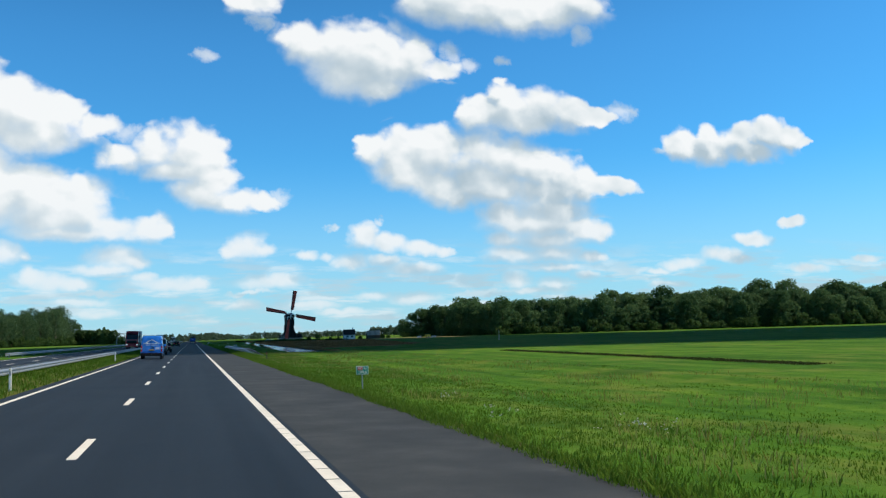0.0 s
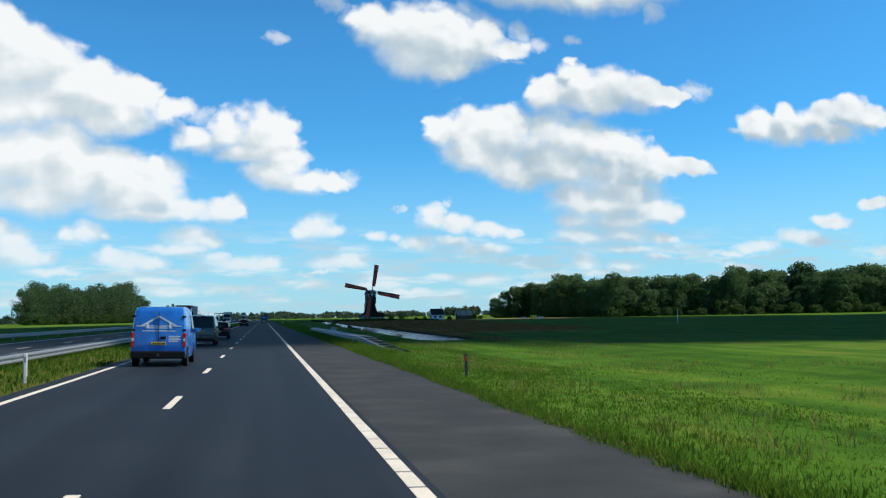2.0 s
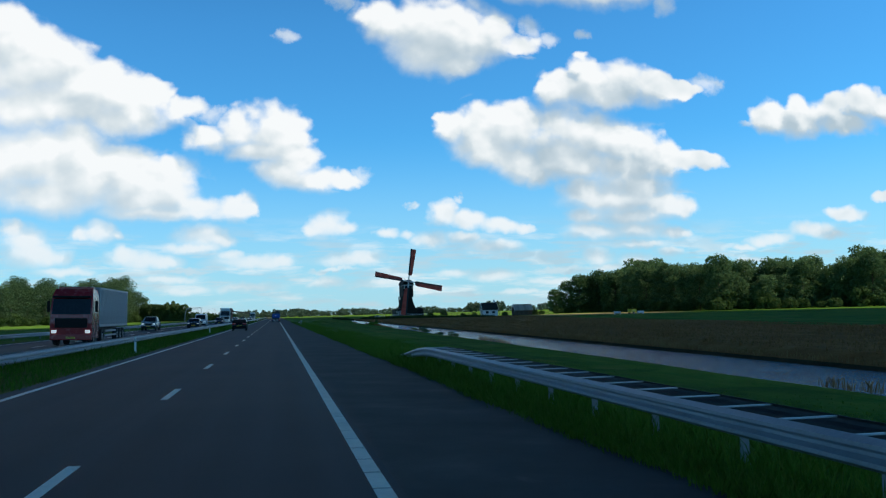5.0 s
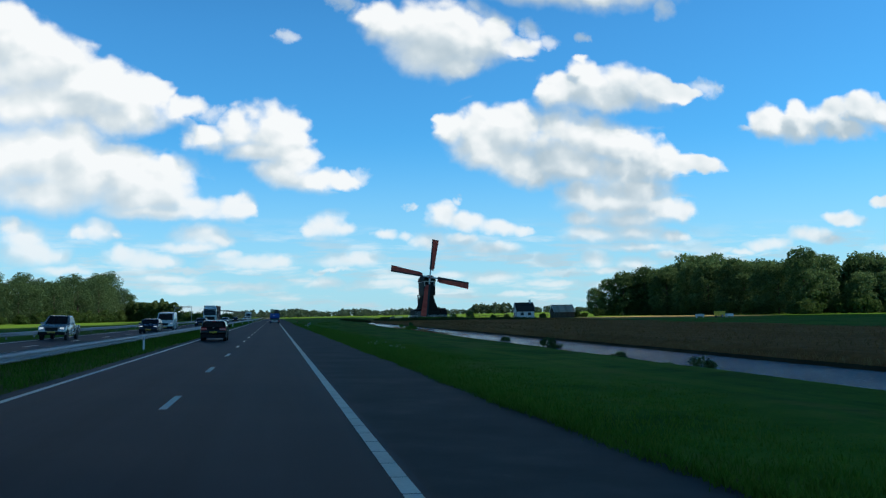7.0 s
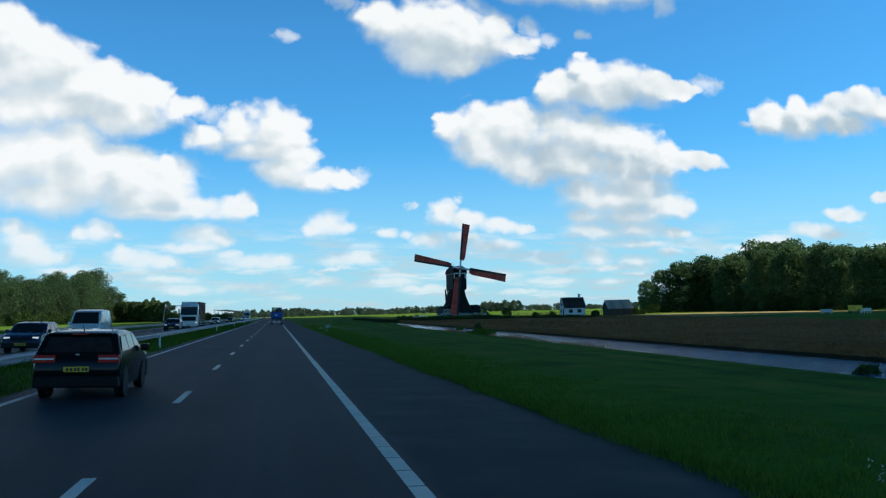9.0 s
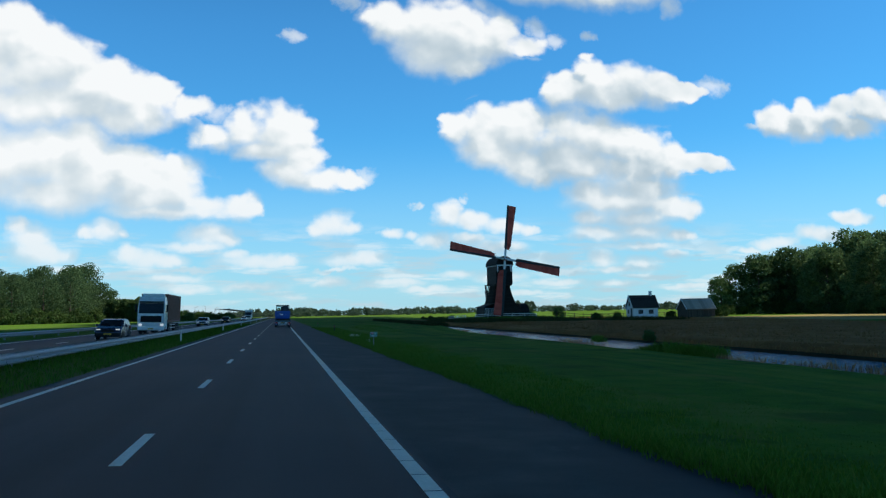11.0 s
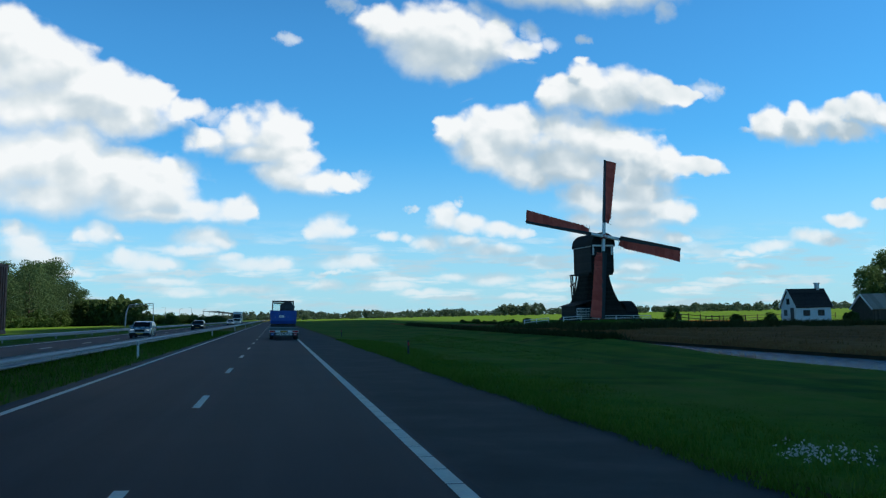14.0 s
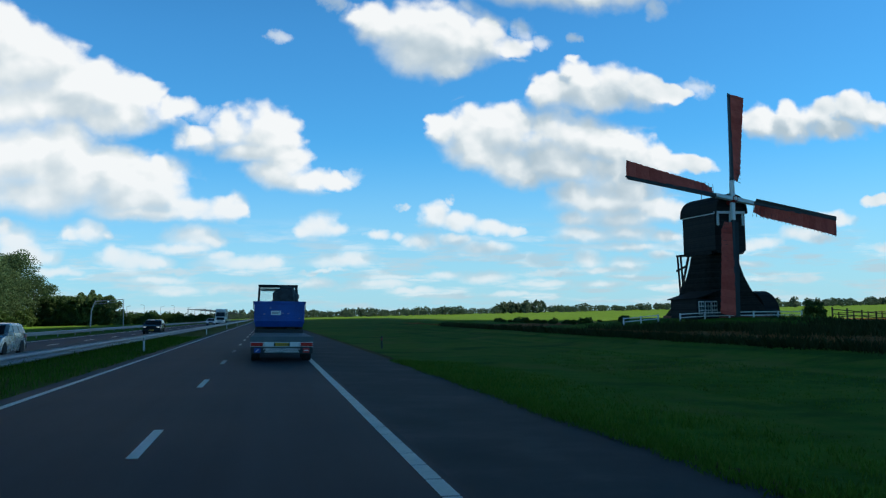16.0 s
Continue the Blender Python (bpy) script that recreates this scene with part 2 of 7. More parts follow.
    alpha = g.math("MULTIPLY", alpha, g.math("MULTIPLY_ADD", g.smooth(level, 0.16, 0.01), -0.20, 0.97))
    thin = g.math("ADD", g.math("SUBTRACT", 1.0, union(g, g.vec("ADD", place, g.vec("MULTIPLY", g.vec("SUBTRACT", g.noise(place, 40.0, 5.0, 0.6, colour=True), (0.5, 0.5, 0.5)), (0.035, 0.026, 0))), WISPS, 0.3)), shred)
    alpha = g.math("MAXIMUM", alpha, g.math("MULTIPLY", g.math("MULTIPLY", g.smooth(thin, -0.1, 1.3), 0.72), front))
    # long faint banks in the haze low over the horizon
    bank = g.noise(g.vec("MULTIPLY", place, (11.0, 74.0, 0)), 1.0, 5.0, 0.58)
    bank = g.math("MULTIPLY", g.smooth(bank, 0.44, 0.64), g.math("MULTIPLY", g.smooth(level, 0.115, 0.055), 0.62))
    alpha = g.math("MAXIMUM", alpha, bank)
    shade = g.ramp(lit, (0.05, (0.47, 0.58, 0.65)), (0.34, (0.63, 0.72, 0.77)), (0.58, (0.80, 0.86, 0.88)), (0.90, (0.97, 0.99, 0.99)))
    sky = g.node("ShaderNodeTexSky")
    sky.sky_type, sky.sun_disc = "NISHITA", False
    sky.sun_elevation = math.asin(SUN_WAY.z)
    sky.sun_rotation = math.atan2(SUN_WAY.x, SUN_WAY.y)
    sky.air_density, sky.dust_density, sky.ozone_density = 1.0, 0.15, 2.5
    blue = g.vec("SCALE", sky.outputs[0])
    blue.node.inputs["Scale"].default_value = SKY_STRENGTH
    blue = g.mix(1.0, blue, SKY_TINT, "MULTIPLY")
    # the blue is dimmed towards the zenith, so less skylight fills the shade
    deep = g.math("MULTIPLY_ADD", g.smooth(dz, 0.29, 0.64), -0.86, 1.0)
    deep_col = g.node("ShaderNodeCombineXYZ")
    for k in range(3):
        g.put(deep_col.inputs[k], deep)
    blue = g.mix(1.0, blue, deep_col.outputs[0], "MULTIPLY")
    haze = g.smooth(dz, 0.20, -0.02)
    blue = g.mix(g.math("MULTIPLY", haze, 0.70), blue, (0.47, 0.70, 0.88, 1))
    white = g.mix(1.0, shade, (CLOUD_LIGHT, CLOUD_LIGHT, CLOUD_LIGHT, 1), "MULTIPLY")
    # clouds overhead are dimmed too, for their shaded bases and weaker skylight
    dim = g.math("MULTIPLY_ADD", g.smooth(dz, 0.38, 0.66), -0.67, 1.0)
    white_part = g.vec("SCALE", white)
    g.put(white_part.node.inputs["Scale"], dim)
    white = white_part
    white = g.mix(g.math("MULTIPLY", haze, 0.34), white, (0.64, 0.74, 0.82, 1))
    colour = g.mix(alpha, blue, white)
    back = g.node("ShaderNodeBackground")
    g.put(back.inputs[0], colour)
    back.inputs[1].default_value = 1.0
    wt.links.new(back.outputs[0], g.node("ShaderNodeOutputWorld").inputs[0])


SKY_TINT = (0.30, 0.93, 1.29, 1)
LOOSE = 0.575
build_sky()

sun = new("sun", bpy.data.lights.new("sun", "SUN"))
sun.data.energy = 5.0
sun.data.angle = radians(0.55)
sun.data.color = (1.0, 0.91, 0.77)
sun.matrix_world = look(SUN_WAY * 900, (0, 0, 0))

# ------------------------------------------------------------------ materials


def material(name, rough=0.6, metal=0.0, spec=0.5):
    m = bpy.data.materials.new(name)
    m.use_nodes = True
    g = Graph(m.node_tree)
    bsdf = m.node_tree.nodes["Principled BSDF"]
    bsdf.inputs["Roughness"].default_value = rough
    bsdf.inputs["Metallic"].default_value = metal
    bsdf.inputs["Specular IOR Level"].default_value = spec
    return m, g, bsdf


def coords(g):
    return g.node("ShaderNodeTexCoord").outputs["Object"]


def bump(g, bsdf, height, strength=0.3, distance=0.01):
    n = g.node("ShaderNodeBump")
    n.inputs["Strength"].default_value = strength
    n.inputs["Distance"].default_value = distance
    g.put(n.inputs["Height"], height)
    g.put(bsdf.inputs["Normal"], n.outputs[0])


def painted(name, colour, rough=0.5, metal=0.0, wear=0.25, scale=3.0, spec=0.5):
    """A coat of paint or plain stuff with blotches, fine grain and uneven gloss."""
    m, g, bsdf = material(name, rough, metal, spec)
    at = coords(g)
    big = g.noise(at, scale, 4.0)
    fine = g.noise(at, scale * 14, 3.0)
    both = g.math("MULTIPLY_ADD", fine, 0.4, g.math("MULTIPLY", big, 0.6))
    dark = tuple(c * (1 - wear) for c in colour)
    light = tuple(min(1.0, c * (1 + wear * 0.6)) for c in colour)
    g.put(bsdf.inputs["Base Color"], g.ramp(both, (0.3, dark), (0.7, light)))
    g.put(bsdf.inputs["Roughness"], g.math("MULTIPLY_ADD", big, 0.24, rough - 0.12))
    bump(g, bsdf, fine, 0.15, 0.004)
    return m


def asphalt_material():
    m, g, bsdf = material("asphalt", 0.85, 0.0, 0.16)
    at = coords(g)
    grain = g.noise(at, 55.0, 3.0, 0.7)
    patch = g.noise(at, 0.25, 5.0)
    long = g.noise(g.vec("MULTIPLY", at, (1.5, 0.025, 1.0)), 1.0, 4.0)
    sep = g.node("ShaderNodeSeparateXYZ")
    g.put(sep.inputs[0], at)
    # wheel tracks and the oily strip between them, both lanes
    x = sep.outputs[0]
    lane = g.math("ABSOLUTE", g.math("SUBTRACT", g.math("PINGPONG", x, 1.775), 0.88))
    track = g.smooth(lane, 0.55, 0.15)
    v = g.math("MULTIPLY_ADD", long, 0.35, g.math("MULTIPLY", patch, 0.35))
    v = g.math("MULTIPLY_ADD", grain, 0.3, v)
    v = g.math("MULTIPLY_ADD", track, -0.05, v)
    g.put(bsdf.inputs["Base Color"], g.ramp(v, (0.32, (0.009, 0.015, 0.024)), (0.52, (0.0175, 0.027, 0.040)), (0.70, (0.036, 0.048, 0.062))))
    g.put(bsdf.inputs["Roughness"], g.math("MULTIPLY_ADD", patch, 0.2, 0.60))
    bump(g, bsdf, grain, 0.25, 0.004)
    return m


def shoulder_material():
    m, g, bsdf = material("shoulder_asphalt", 0.82, 0.0, 0.12)
    at = coords(g)
    grain = g.noise(at, 60.0, 3.0, 0.7)
    patch = g.noise(at, 0.5, 6.0, 0.6)
    stain = g.smooth(g.noise(g.vec("MULTIPLY", at, (1.1, 0.55, 1)), 1.0, 5.0, 0.6), 0.66, 0.76)
    v = g.math("MULTIPLY_ADD", grain, 0.35, g.math("MULTIPLY", patch, 0.65))
    v = g.math("MULTIPLY_ADD", stain, 0.10, v)
    g.put(bsdf.inputs["Base Color"], g.ramp(v, (0.30, (0.028, 0.033, 0.038)), (0.52, (0.049, 0.055, 0.060)), (0.75, (0.098, 0.102, 0.104))))
    bump(g, bsdf, grain, 0.35, 0.006)
    return m


def field_material(name, lo, mid, hi, stripe=0.0, grain=9.0, rough=0.9, straw=None):
    m, g, bsdf = material(name, rough, 0.0, 0.02)
    at = coords(g)
    big = g.noise(at, 0.035, 5.0, 0.6)
    tuft = g.noise(at, 0.7, 5.0, 0.65)
    fine = g.noise(at, grain, 4.0, 0.7)
    v = g.math("MULTIPLY_ADD", big, 0.40, g.math("MULTIPLY", tuft, 0.35))
    v = g.math("MULTIPLY_ADD", fine, 0.25, v)
    if stripe:
        rows = g.noise(g.vec("MULTIPLY", at, (0.9, 0.03, 1.0)), 1.0, 3.0)
        v = g.math("MULTIPLY_ADD", g.math("SUBTRACT", rows, 0.5), stripe, v)
    c = g.ramp(v, (0.32, lo), (0.5, mid), (0.68, hi))
    if straw:
        # seeding grass and worn patches, drawn out along the mowing
        worn = g.noise(g.vec("MULTIPLY", at, (0.34, 0.16, 1.0)), 1.0, 7.0, 0.62)
        c = g.mix(g.math("MULTIPLY", g.smooth(worn, 0.50, 0.68), 0.75), c, (*straw, 1))
        rank = g.noise(g.vec("ADD", at, (31, 7, 0)), 0.22, 6.0, 0.6)
        c = g.mix(g.math("MULTIPLY", g.smooth(rank, 0.52, 0.66), 0.6), c, (*lo, 1))
    g.put(bsdf.inputs["Base Color"], c)
    bump(g, bsdf, g.math("MULTIPLY_ADD", fine, 0.4, tuft), 0.8, 0.12)
    return m


def leaf_material(name, lo, mid, hi):
    m, g, bsdf = material(name, 0.7, 0.0, 0.12)
    geo = g.node("ShaderNodeNewGeometry").outputs["Random Per Island"]
    who = g.node("ShaderNodeObjectInfo").outputs["Random"]
    at = coords(g)
    v = g.math("MULTIPLY_ADD", geo, 0.45, g.math("MULTIPLY", who, 0.25))
    v = g.math("MULTIPLY_ADD", g.noise(at, 0.5, 3.0), 0.35, v)
    c = g.ramp(v, (0.15, lo), (0.5, mid), (0.85, hi))
    g.put(bsdf.inputs["Base Color"], c)
    thin = g.node("ShaderNodeBsdfTranslucent")
    g.put(thin.inputs[0], c)
    both = g.node("ShaderNodeMixShader")
    both.inputs[0].default_value = 0.40
    out = m.node_tree.nodes["Material Output"]
    g.put(both.inputs[1], bsdf.outputs[0])
    g.put(both.inputs[2], thin.outputs[0])
    g.put(out.inputs[0], both.outputs[0])
    return m


def bark_material():
    m, g, bsdf = material("bark", 0.9)
    at = coords(g)
    v = g.noise(g.vec("MULTIPLY", at, (6, 6, 1.2)), 1.0, 5.0, 0.65)
    g.put(bsdf.inputs["Base Color"], g.ramp(v, (0.3, (0.035, 0.026, 0.018)), (0.7, (0.13, 0.105, 0.08))))
    bump(g, bsdf, v, 0.7, 0.04)
    return m


def water_material():
    m, g, bsdf = material("ditch_water", 0.06, 0.0, 0.6)
    at = coords(g)
    bsdf.inputs["Base Color"].default_value = (0.012, 0.055, 0.140, 1)
    bsdf.inputs["IOR"].default_value = 1.33
    wave = g.noise(g.vec("MULTIPLY", at, (0.55, 1.5, 1.0)), 1.1, 5.0, 0.62)
    ripple = g.noise(g.vec("MULTIPLY", at, (0.6, 1.4, 1.0)), 6.0, 3.0, 0.6)
    g.put(bsdf.inputs["Roughness"], g.math("MULTIPLY_ADD", g.noise(at, 0.15, 3.0), 0.16, 0.02))
    bump(g, bsdf, g.math("MULTIPLY_ADD", ripple, 0.22, wave), 1.0, 0.40)
    return m


def board_material(name, lo, hi, board=0.22, rough=0.6, axis=2):
    """Boards with thin joints, across the given axis."""
    m, g, bsdf = material(name, rough, 0.0, 0.18)
    at = coords(g)
    sep = g.node("ShaderNodeSeparateXYZ")
    g.put(sep.inputs[0], at)
    s = g.math("MULTIPLY", sep.outputs[axis], 1 / board)
    cell = g.math("FRACT", s)
    row = g.node("ShaderNodeTexWhiteNoise")
    row.noise_dimensions = "1D"
    g.put(row.inputs["W"], g.math("FLOOR", s))
    v = g.math("MULTIPLY_ADD", row.outputs[0], 0.4, g.math("MULTIPLY", g.noise(at, 2.5, 5.0), 0.6))
    g.put(bsdf.inputs["Base Color"], g.ramp(v, (0.25, lo), (0.75, hi)))
    joint = g.smooth(g.math("ABSOLUTE", g.math("SUBTRACT", cell, 0.5)), 0.5, 0.42)
    bump(g, bsdf, joint, 0.8, 0.02)
    return m


def glass_material(name, colour, rough=0.04):
    m, g, bsdf = material(name, rough, 0.0, 0.32)
    at = coords(g)
    dust = g.noise(at, 6.0, 4.0)
    g.put(bsdf.inputs["Base Color"], g.ramp(dust, (0.3, colour), (0.8, tuple(c * 1.6 + 0.004 for c in colour))))
    g.put(bsdf.inputs["Roughness"], g.math("MULTIPLY_ADD", dust, 0.10, rough))
    return m


def car_paint(name, colour, metal=0.0, rough=0.24, spec=0.5, coat=0.4):
    m, g, bsdf = material(name, rough, metal, spec)
    at = coords(g)
    film = g.noise(at, 2.2, 5.0, 0.6)
    flake = g.noise(at, 90.0, 2.0)
    v = g.math("MULTIPLY_ADD", flake, 0.2, g.math("MULTIPLY", film, 0.8))
    g.put(bsdf.inputs["Base Color"], g.ramp(v, (0.3, tuple(c * 0.82 for c in colour)), (0.75, tuple(min(1, c * 1.14 + 0.002) for c in colour))))
    g.put(bsdf.inputs["Roughness"], g.math("MULTIPLY_ADD", film, 0.2, rough - 0.08))
    bsdf.inputs["Coat Weight"].default_value = coat
    bsdf.inputs["Coat Roughness"].default_value = 0.12
    return m


def glow_glass(name, colour, strength):
    m, g, bsdf = material(name, 0.2)
    bsdf.inputs["Base Color"].default_value = (*colour, 1)
    bsdf.inputs["Emission Color"].default_value = (*colour, 1)
    bsdf.inputs["Emission Strength"].default_value = strength
    return m


ASPHALT = asphalt_material()
SHOULDER = shoulder_material()
ROAD_PAINT = painted("road_paint", (0.82, 0.77, 0.68), 0.7, wear=0.20, scale=1.3)
VERGE = field_material("verge_grass", (0.028, 0.085, 0.011), (0.072, 0.172, 0.017), (0.150, 0.250, 0.030), grain=14.0, straw=(0.150, 0.190, 0.036))
DRY_VERGE = field_material("dry_verge_grass", (0.060, 0.075, 0.018), (0.120, 0.135, 0.032), (0.200, 0.190, 0.070), grain=14.0)
MEADOW = field_material("meadow_grass", (0.026, 0.082, 0.011), (0.068, 0.165, 0.016), (0.142, 0.235, 0.027), stripe=0.55, grain=6.0, straw=(0.160, 0.195, 0.036))
FAR_MEADOW = field_material("far_meadow_grass", (0.050, 0.110, 0.014), (0.095, 0.190, 0.022), (0.150, 0.240, 0.040), stripe=0.2, grain=3.0)
REED = field_material("dry_reed_field", (0.135, 0.056, 0.018), (0.257, 0.113, 0.038), (0.360, 0.184, 0.072), stripe=0.35, grain=5.0)
STUBBLE = field_material("stubble_field", (0.20, 0.16, 0.06), (0.33, 0.27, 0.11), (0.44, 0.37, 0.18), grain=4.0)
EDGE_EARTH = field_material("roadside_earth", (0.040, 0.046, 0.012), (0.085, 0.082, 0.028), (0.150, 0.130, 0.060), grain=16.0)
MUD = field_material("bank_earth", (0.022, 0.017, 0.010), (0.046, 0.034, 0.019), (0.080, 0.060, 0.034), grain=6.0)
WATER = water_material()
GALV = painted("galvanised_steel", (0.31, 0.34, 0.38), 0.45, 0.45, wear=0.2, scale=1.5)
# darker steel; on the verge guardrail's back beam it stands in for shade
GALV_DARK = painted("dark_galvanised_steel", (0.055, 0.060, 0.066), 0.6, 0.3, wear=0.3, scale=1.5)
POST_WHITE = painted("white_plastic", (0.72, 0.73, 0.70), 0.5, wear=0.18, scale=4.0)
POST_DARK = painted("dark_plastic", (0.035, 0.037, 0.040), 0.55, wear=0.2, scale=4.0)
RED_REFLECTOR = painted("red_reflector", (0.55, 0.03, 0.02), 0.3, wear=0.15, scale=9.0)
SIGN_GREEN = painted("sign_green", (0.0, 0.22, 0.17), 0.4, wear=0.12, scale=3.0)
SIGN_WHITE = painted("sign_white", (0.78, 0.79, 0.78), 0.4, wear=0.08, scale=3.0)
SIGN_RED = painted("sign_red", (0.52, 0.03, 0.03), 0.4, wear=0.12, scale=3.0)
SIGN_BLUE = painted("sign_blue", (0.02, 0.07, 0.36), 0.4, wear=0.12, scale=3.0)
BARK = bark_material()
LEAF_OAK = leaf_material("oak_leaves", (0.034, 0.076, 0.032), (0.086, 0.164, 0.064), (0.170, 0.265, 0.105))
LEAF_WILLOW = leaf_material("willow_leaves", (0.034, 0.074, 0.034), (0.070, 0.132, 0.058), (0.122, 0.196, 0.088))
LEAF_PINE = leaf_material("conifer_needles", (0.046, 0.092, 0.036), (0.090, 0.158, 0.060), (0.150, 0.225, 0.088))
# blue-grey tint puts the haze of distance into the leaf colour
LEAF_FAR = leaf_material("haze_tinted_leaves", (0.042, 0.078, 0.052), (0.072, 0.118, 0.078), (0.110, 0.160, 0.105))
LEAF_SHRUB = leaf_material("shrub_leaves", (0.028, 0.064, 0.018), (0.060, 0.118, 0.032), (0.110, 0.175, 0.058))
BLADE = leaf_material("grass_blades", (0.046, 0.110, 0.011), (0.084, 0.176, 0.016), (0.160, 0.245, 0.034))
REED_BLADE = leaf_material("reed_blades", (0.162, 0.074, 0.025), (0.270, 0.128, 0.045), (0.360, 0.203, 0.081))
REED_DARK = leaf_material("dark_reed_blades", (0.018, 0.026, 0.008), (0.036, 0.048, 0.014), (0.070, 0.076, 0.026))
SEED_GRASS = leaf_material("seeding_grass", (0.14, 0.16, 0.03), (0.24, 0.25, 0.07), (0.36, 0.36, 0.14))
FLOWER = leaf_material("white_flowers", (0.45, 0.46, 0.36), (0.62, 0.62, 0.54), (0.75, 0.75, 0.70))
TAR_BOARD = board_material("tarred_boards", (0.006, 0.006, 0.006), (0.022, 0.020, 0.018), 0.24, 0.6)
ROOF_FELT = board_material("tarred_roof", (0.008, 0.008, 0.008), (0.024, 0.023, 0.021), 0.5, 0.7)
THATCH = board_material("dark_thatch", (0.012, 0.010, 0.008), (0.036, 0.030, 0.024), 0.12, 0.95)
MILL_WHITE = painted("white_mill_paint", (0.74, 0.74, 0.72), 0.5, wear=0.15)
SAIL_RED = board_material("red_sailcloth", (0.46, 0.062, 0.044), (0.66, 0.115, 0.080), 0.8, 0.8)
SAIL_DARK = painted("dark_sail_board", (0.020, 0.024, 0.024), 0.55, wear=0.3)
HUB_RED = painted("red_iron_paint", (0.38, 0.03, 0.02), 0.5, wear=0.25)
HOUSE_WHITE = painted("whitewashed_wall", (0.74, 0.75, 0.74), 0.8, wear=0.14, scale=1.2)
ROOF_DARK = board_material("dark_roof_tiles", (0.018, 0.018, 0.020), (0.050, 0.047, 0.046), 0.33, 0.7)
SHED_WOOD = board_material("weathered_boards", (0.050, 0.040, 0.030), (0.110, 0.090, 0.068), 0.2, 0.85, axis=0)
SHED_ROOF = board_material("grey_roof_sheet", (0.27, 0.245, 0.21), (0.42, 0.38, 0.33), 0.9, 0.8, axis=0)
BRICK_RED = painted("red_brick", (0.24, 0.085, 0.05), 0.85, wear=0.3, scale=5.0)
CLEAR_GLASS, _g, _b = material("clear_cab_glass", 0.02)
_b.inputs["Base Color"].default_value = (0.80, 0.90, 0.92, 1)
_b.inputs["Transmission Weight"].default_value = 1.0
_b.inputs["IOR"].default_value = 1.05
PANE = glass_material("window_glass", (0.016, 0.020, 0.024))
CAR_GLASS = glass_material("tinted_car_glass", (0.010, 0.012, 0.014))
TYRE = painted("tyre_rubber", (0.016, 0.016, 0.017), 0.85, wear=0.25, scale=6.0)
RIM = painted("alloy_rim", (0.40, 0.41, 0.43), 0.35, 0.8, wear=0.2, scale=6.0)
BLACK_TRIM = painted("black_plastic_trim", (0.008, 0.008, 0.009), 0.6, wear=0.2, scale=5.0, spec=0.2)
CHASSIS = painted("dark_chassis_steel", (0.030, 0.032, 0.036), 0.6, 0.2, wear=0.3, scale=3.0)
DECK_GREY = painted("worn_grey_deck", (0.115, 0.150, 0.165), 0.65, wear=0.35, scale=1.6)
PLATE_YELLOW = painted("yellow_plate", (0.80, 0.46, 0.01), 0.4, wear=0.08, scale=5.0)
INK = painted("black_ink", (0.02, 0.02, 0.02), 0.5, wear=0.1)
TAIL_RED = glow_glass("tail_light_red", (0.42, 0.010, 0.008), 0.02)
LAMP_CLEAR = painted("clear_lamp_glass", (0.62, 0.64, 0.66), 0.15, wear=0.1, scale=9.0)
HEADLIGHT = glow_glass("headlight_on", (0.95, 0.95, 0.90), 0.45)
PAINT_BLUE = car_paint("bright_blue_paint", (0.020, 0.170, 0.620))
PAINT_GREY = car_paint("grey_metallic_paint", (0.052, 0.060, 0.066), 0.5)
PAINT_BLACK = car_paint("black_paint", (0.005, 0.005, 0.006), rough=0.16, spec=0.22, coat=0.15)
PAINT_NAVY = car_paint("dark_blue_paint", (0.012, 0.024, 0.065), spec=0.3, coat=0.2)
PAINT_WHITE = car_paint("white_car_paint", (0.66, 0.67, 0.68))
PAINT_SILVER = car_paint("silver_paint", (0.42, 0.44, 0.46), 0.5)
PAINT_RED = car_paint("red_cab_paint", (0.34, 0.025, 0.030))
BIN_BLUE = painted("blue_steel_bin", (0.012, 0.085, 0.380), 0.5, 0.1, wear=0.35, scale=1.1)
BOX_RED = painted("rust_red_container", (0.21, 0.062, 0.042), 0.65, 0.1, wear=0.25, scale=0.8)
CLOUD_STUFF = painted("cloud_vapour", (0.88, 0.89, 0.90), 1.0, wear=0.05, scale=0.01, spec=0.0)

# ------------------------------------------------------------------ building blocks


def part(name, bm, mat, parent=None, label="", smooth=False):
    """Links a bmesh as one mesh object, under a thing or a part."""
    me = bpy.data.meshes.new(name)
    bm.normal_update()
    bm.to_mesh(me)
    bm.free()
    for m in mat if isinstance(mat, (list, tuple)) else [mat]:
        me.materials.append(m)
    if smooth:
        me.shade_smooth()
        if smooth != True:
            me.set_sharp_from_angle(angle=radians(smooth))
    ob = new(name, me)
    ob.parent = parent
    if label:
        ob["label"] = label
    return ob


def thing(name, m, label, category, group="", kind=""):
    ob = new(name)
    ob.empty_display_size = 0.3
    ob.matrix_basis = m
    return tagged(ob, label, category, group, kind)


def sheet(name, verts, faces, mats, parent=None, index=None):
    me = bpy.data.meshes.new(name)
    me.from_pydata([tuple(v) for v in verts], [], [tuple(f) for f in faces])
    for m in mats if isinstance(mats, (list, tuple)) else [mats]:
        me.materials.append(m)
    if index is not None:
        me.polygons.foreach_set("material_index", np.asarray(index, dtype=np.int32))
    me.update()
    ob = new(name, me)
    ob.parent = parent
    return ob


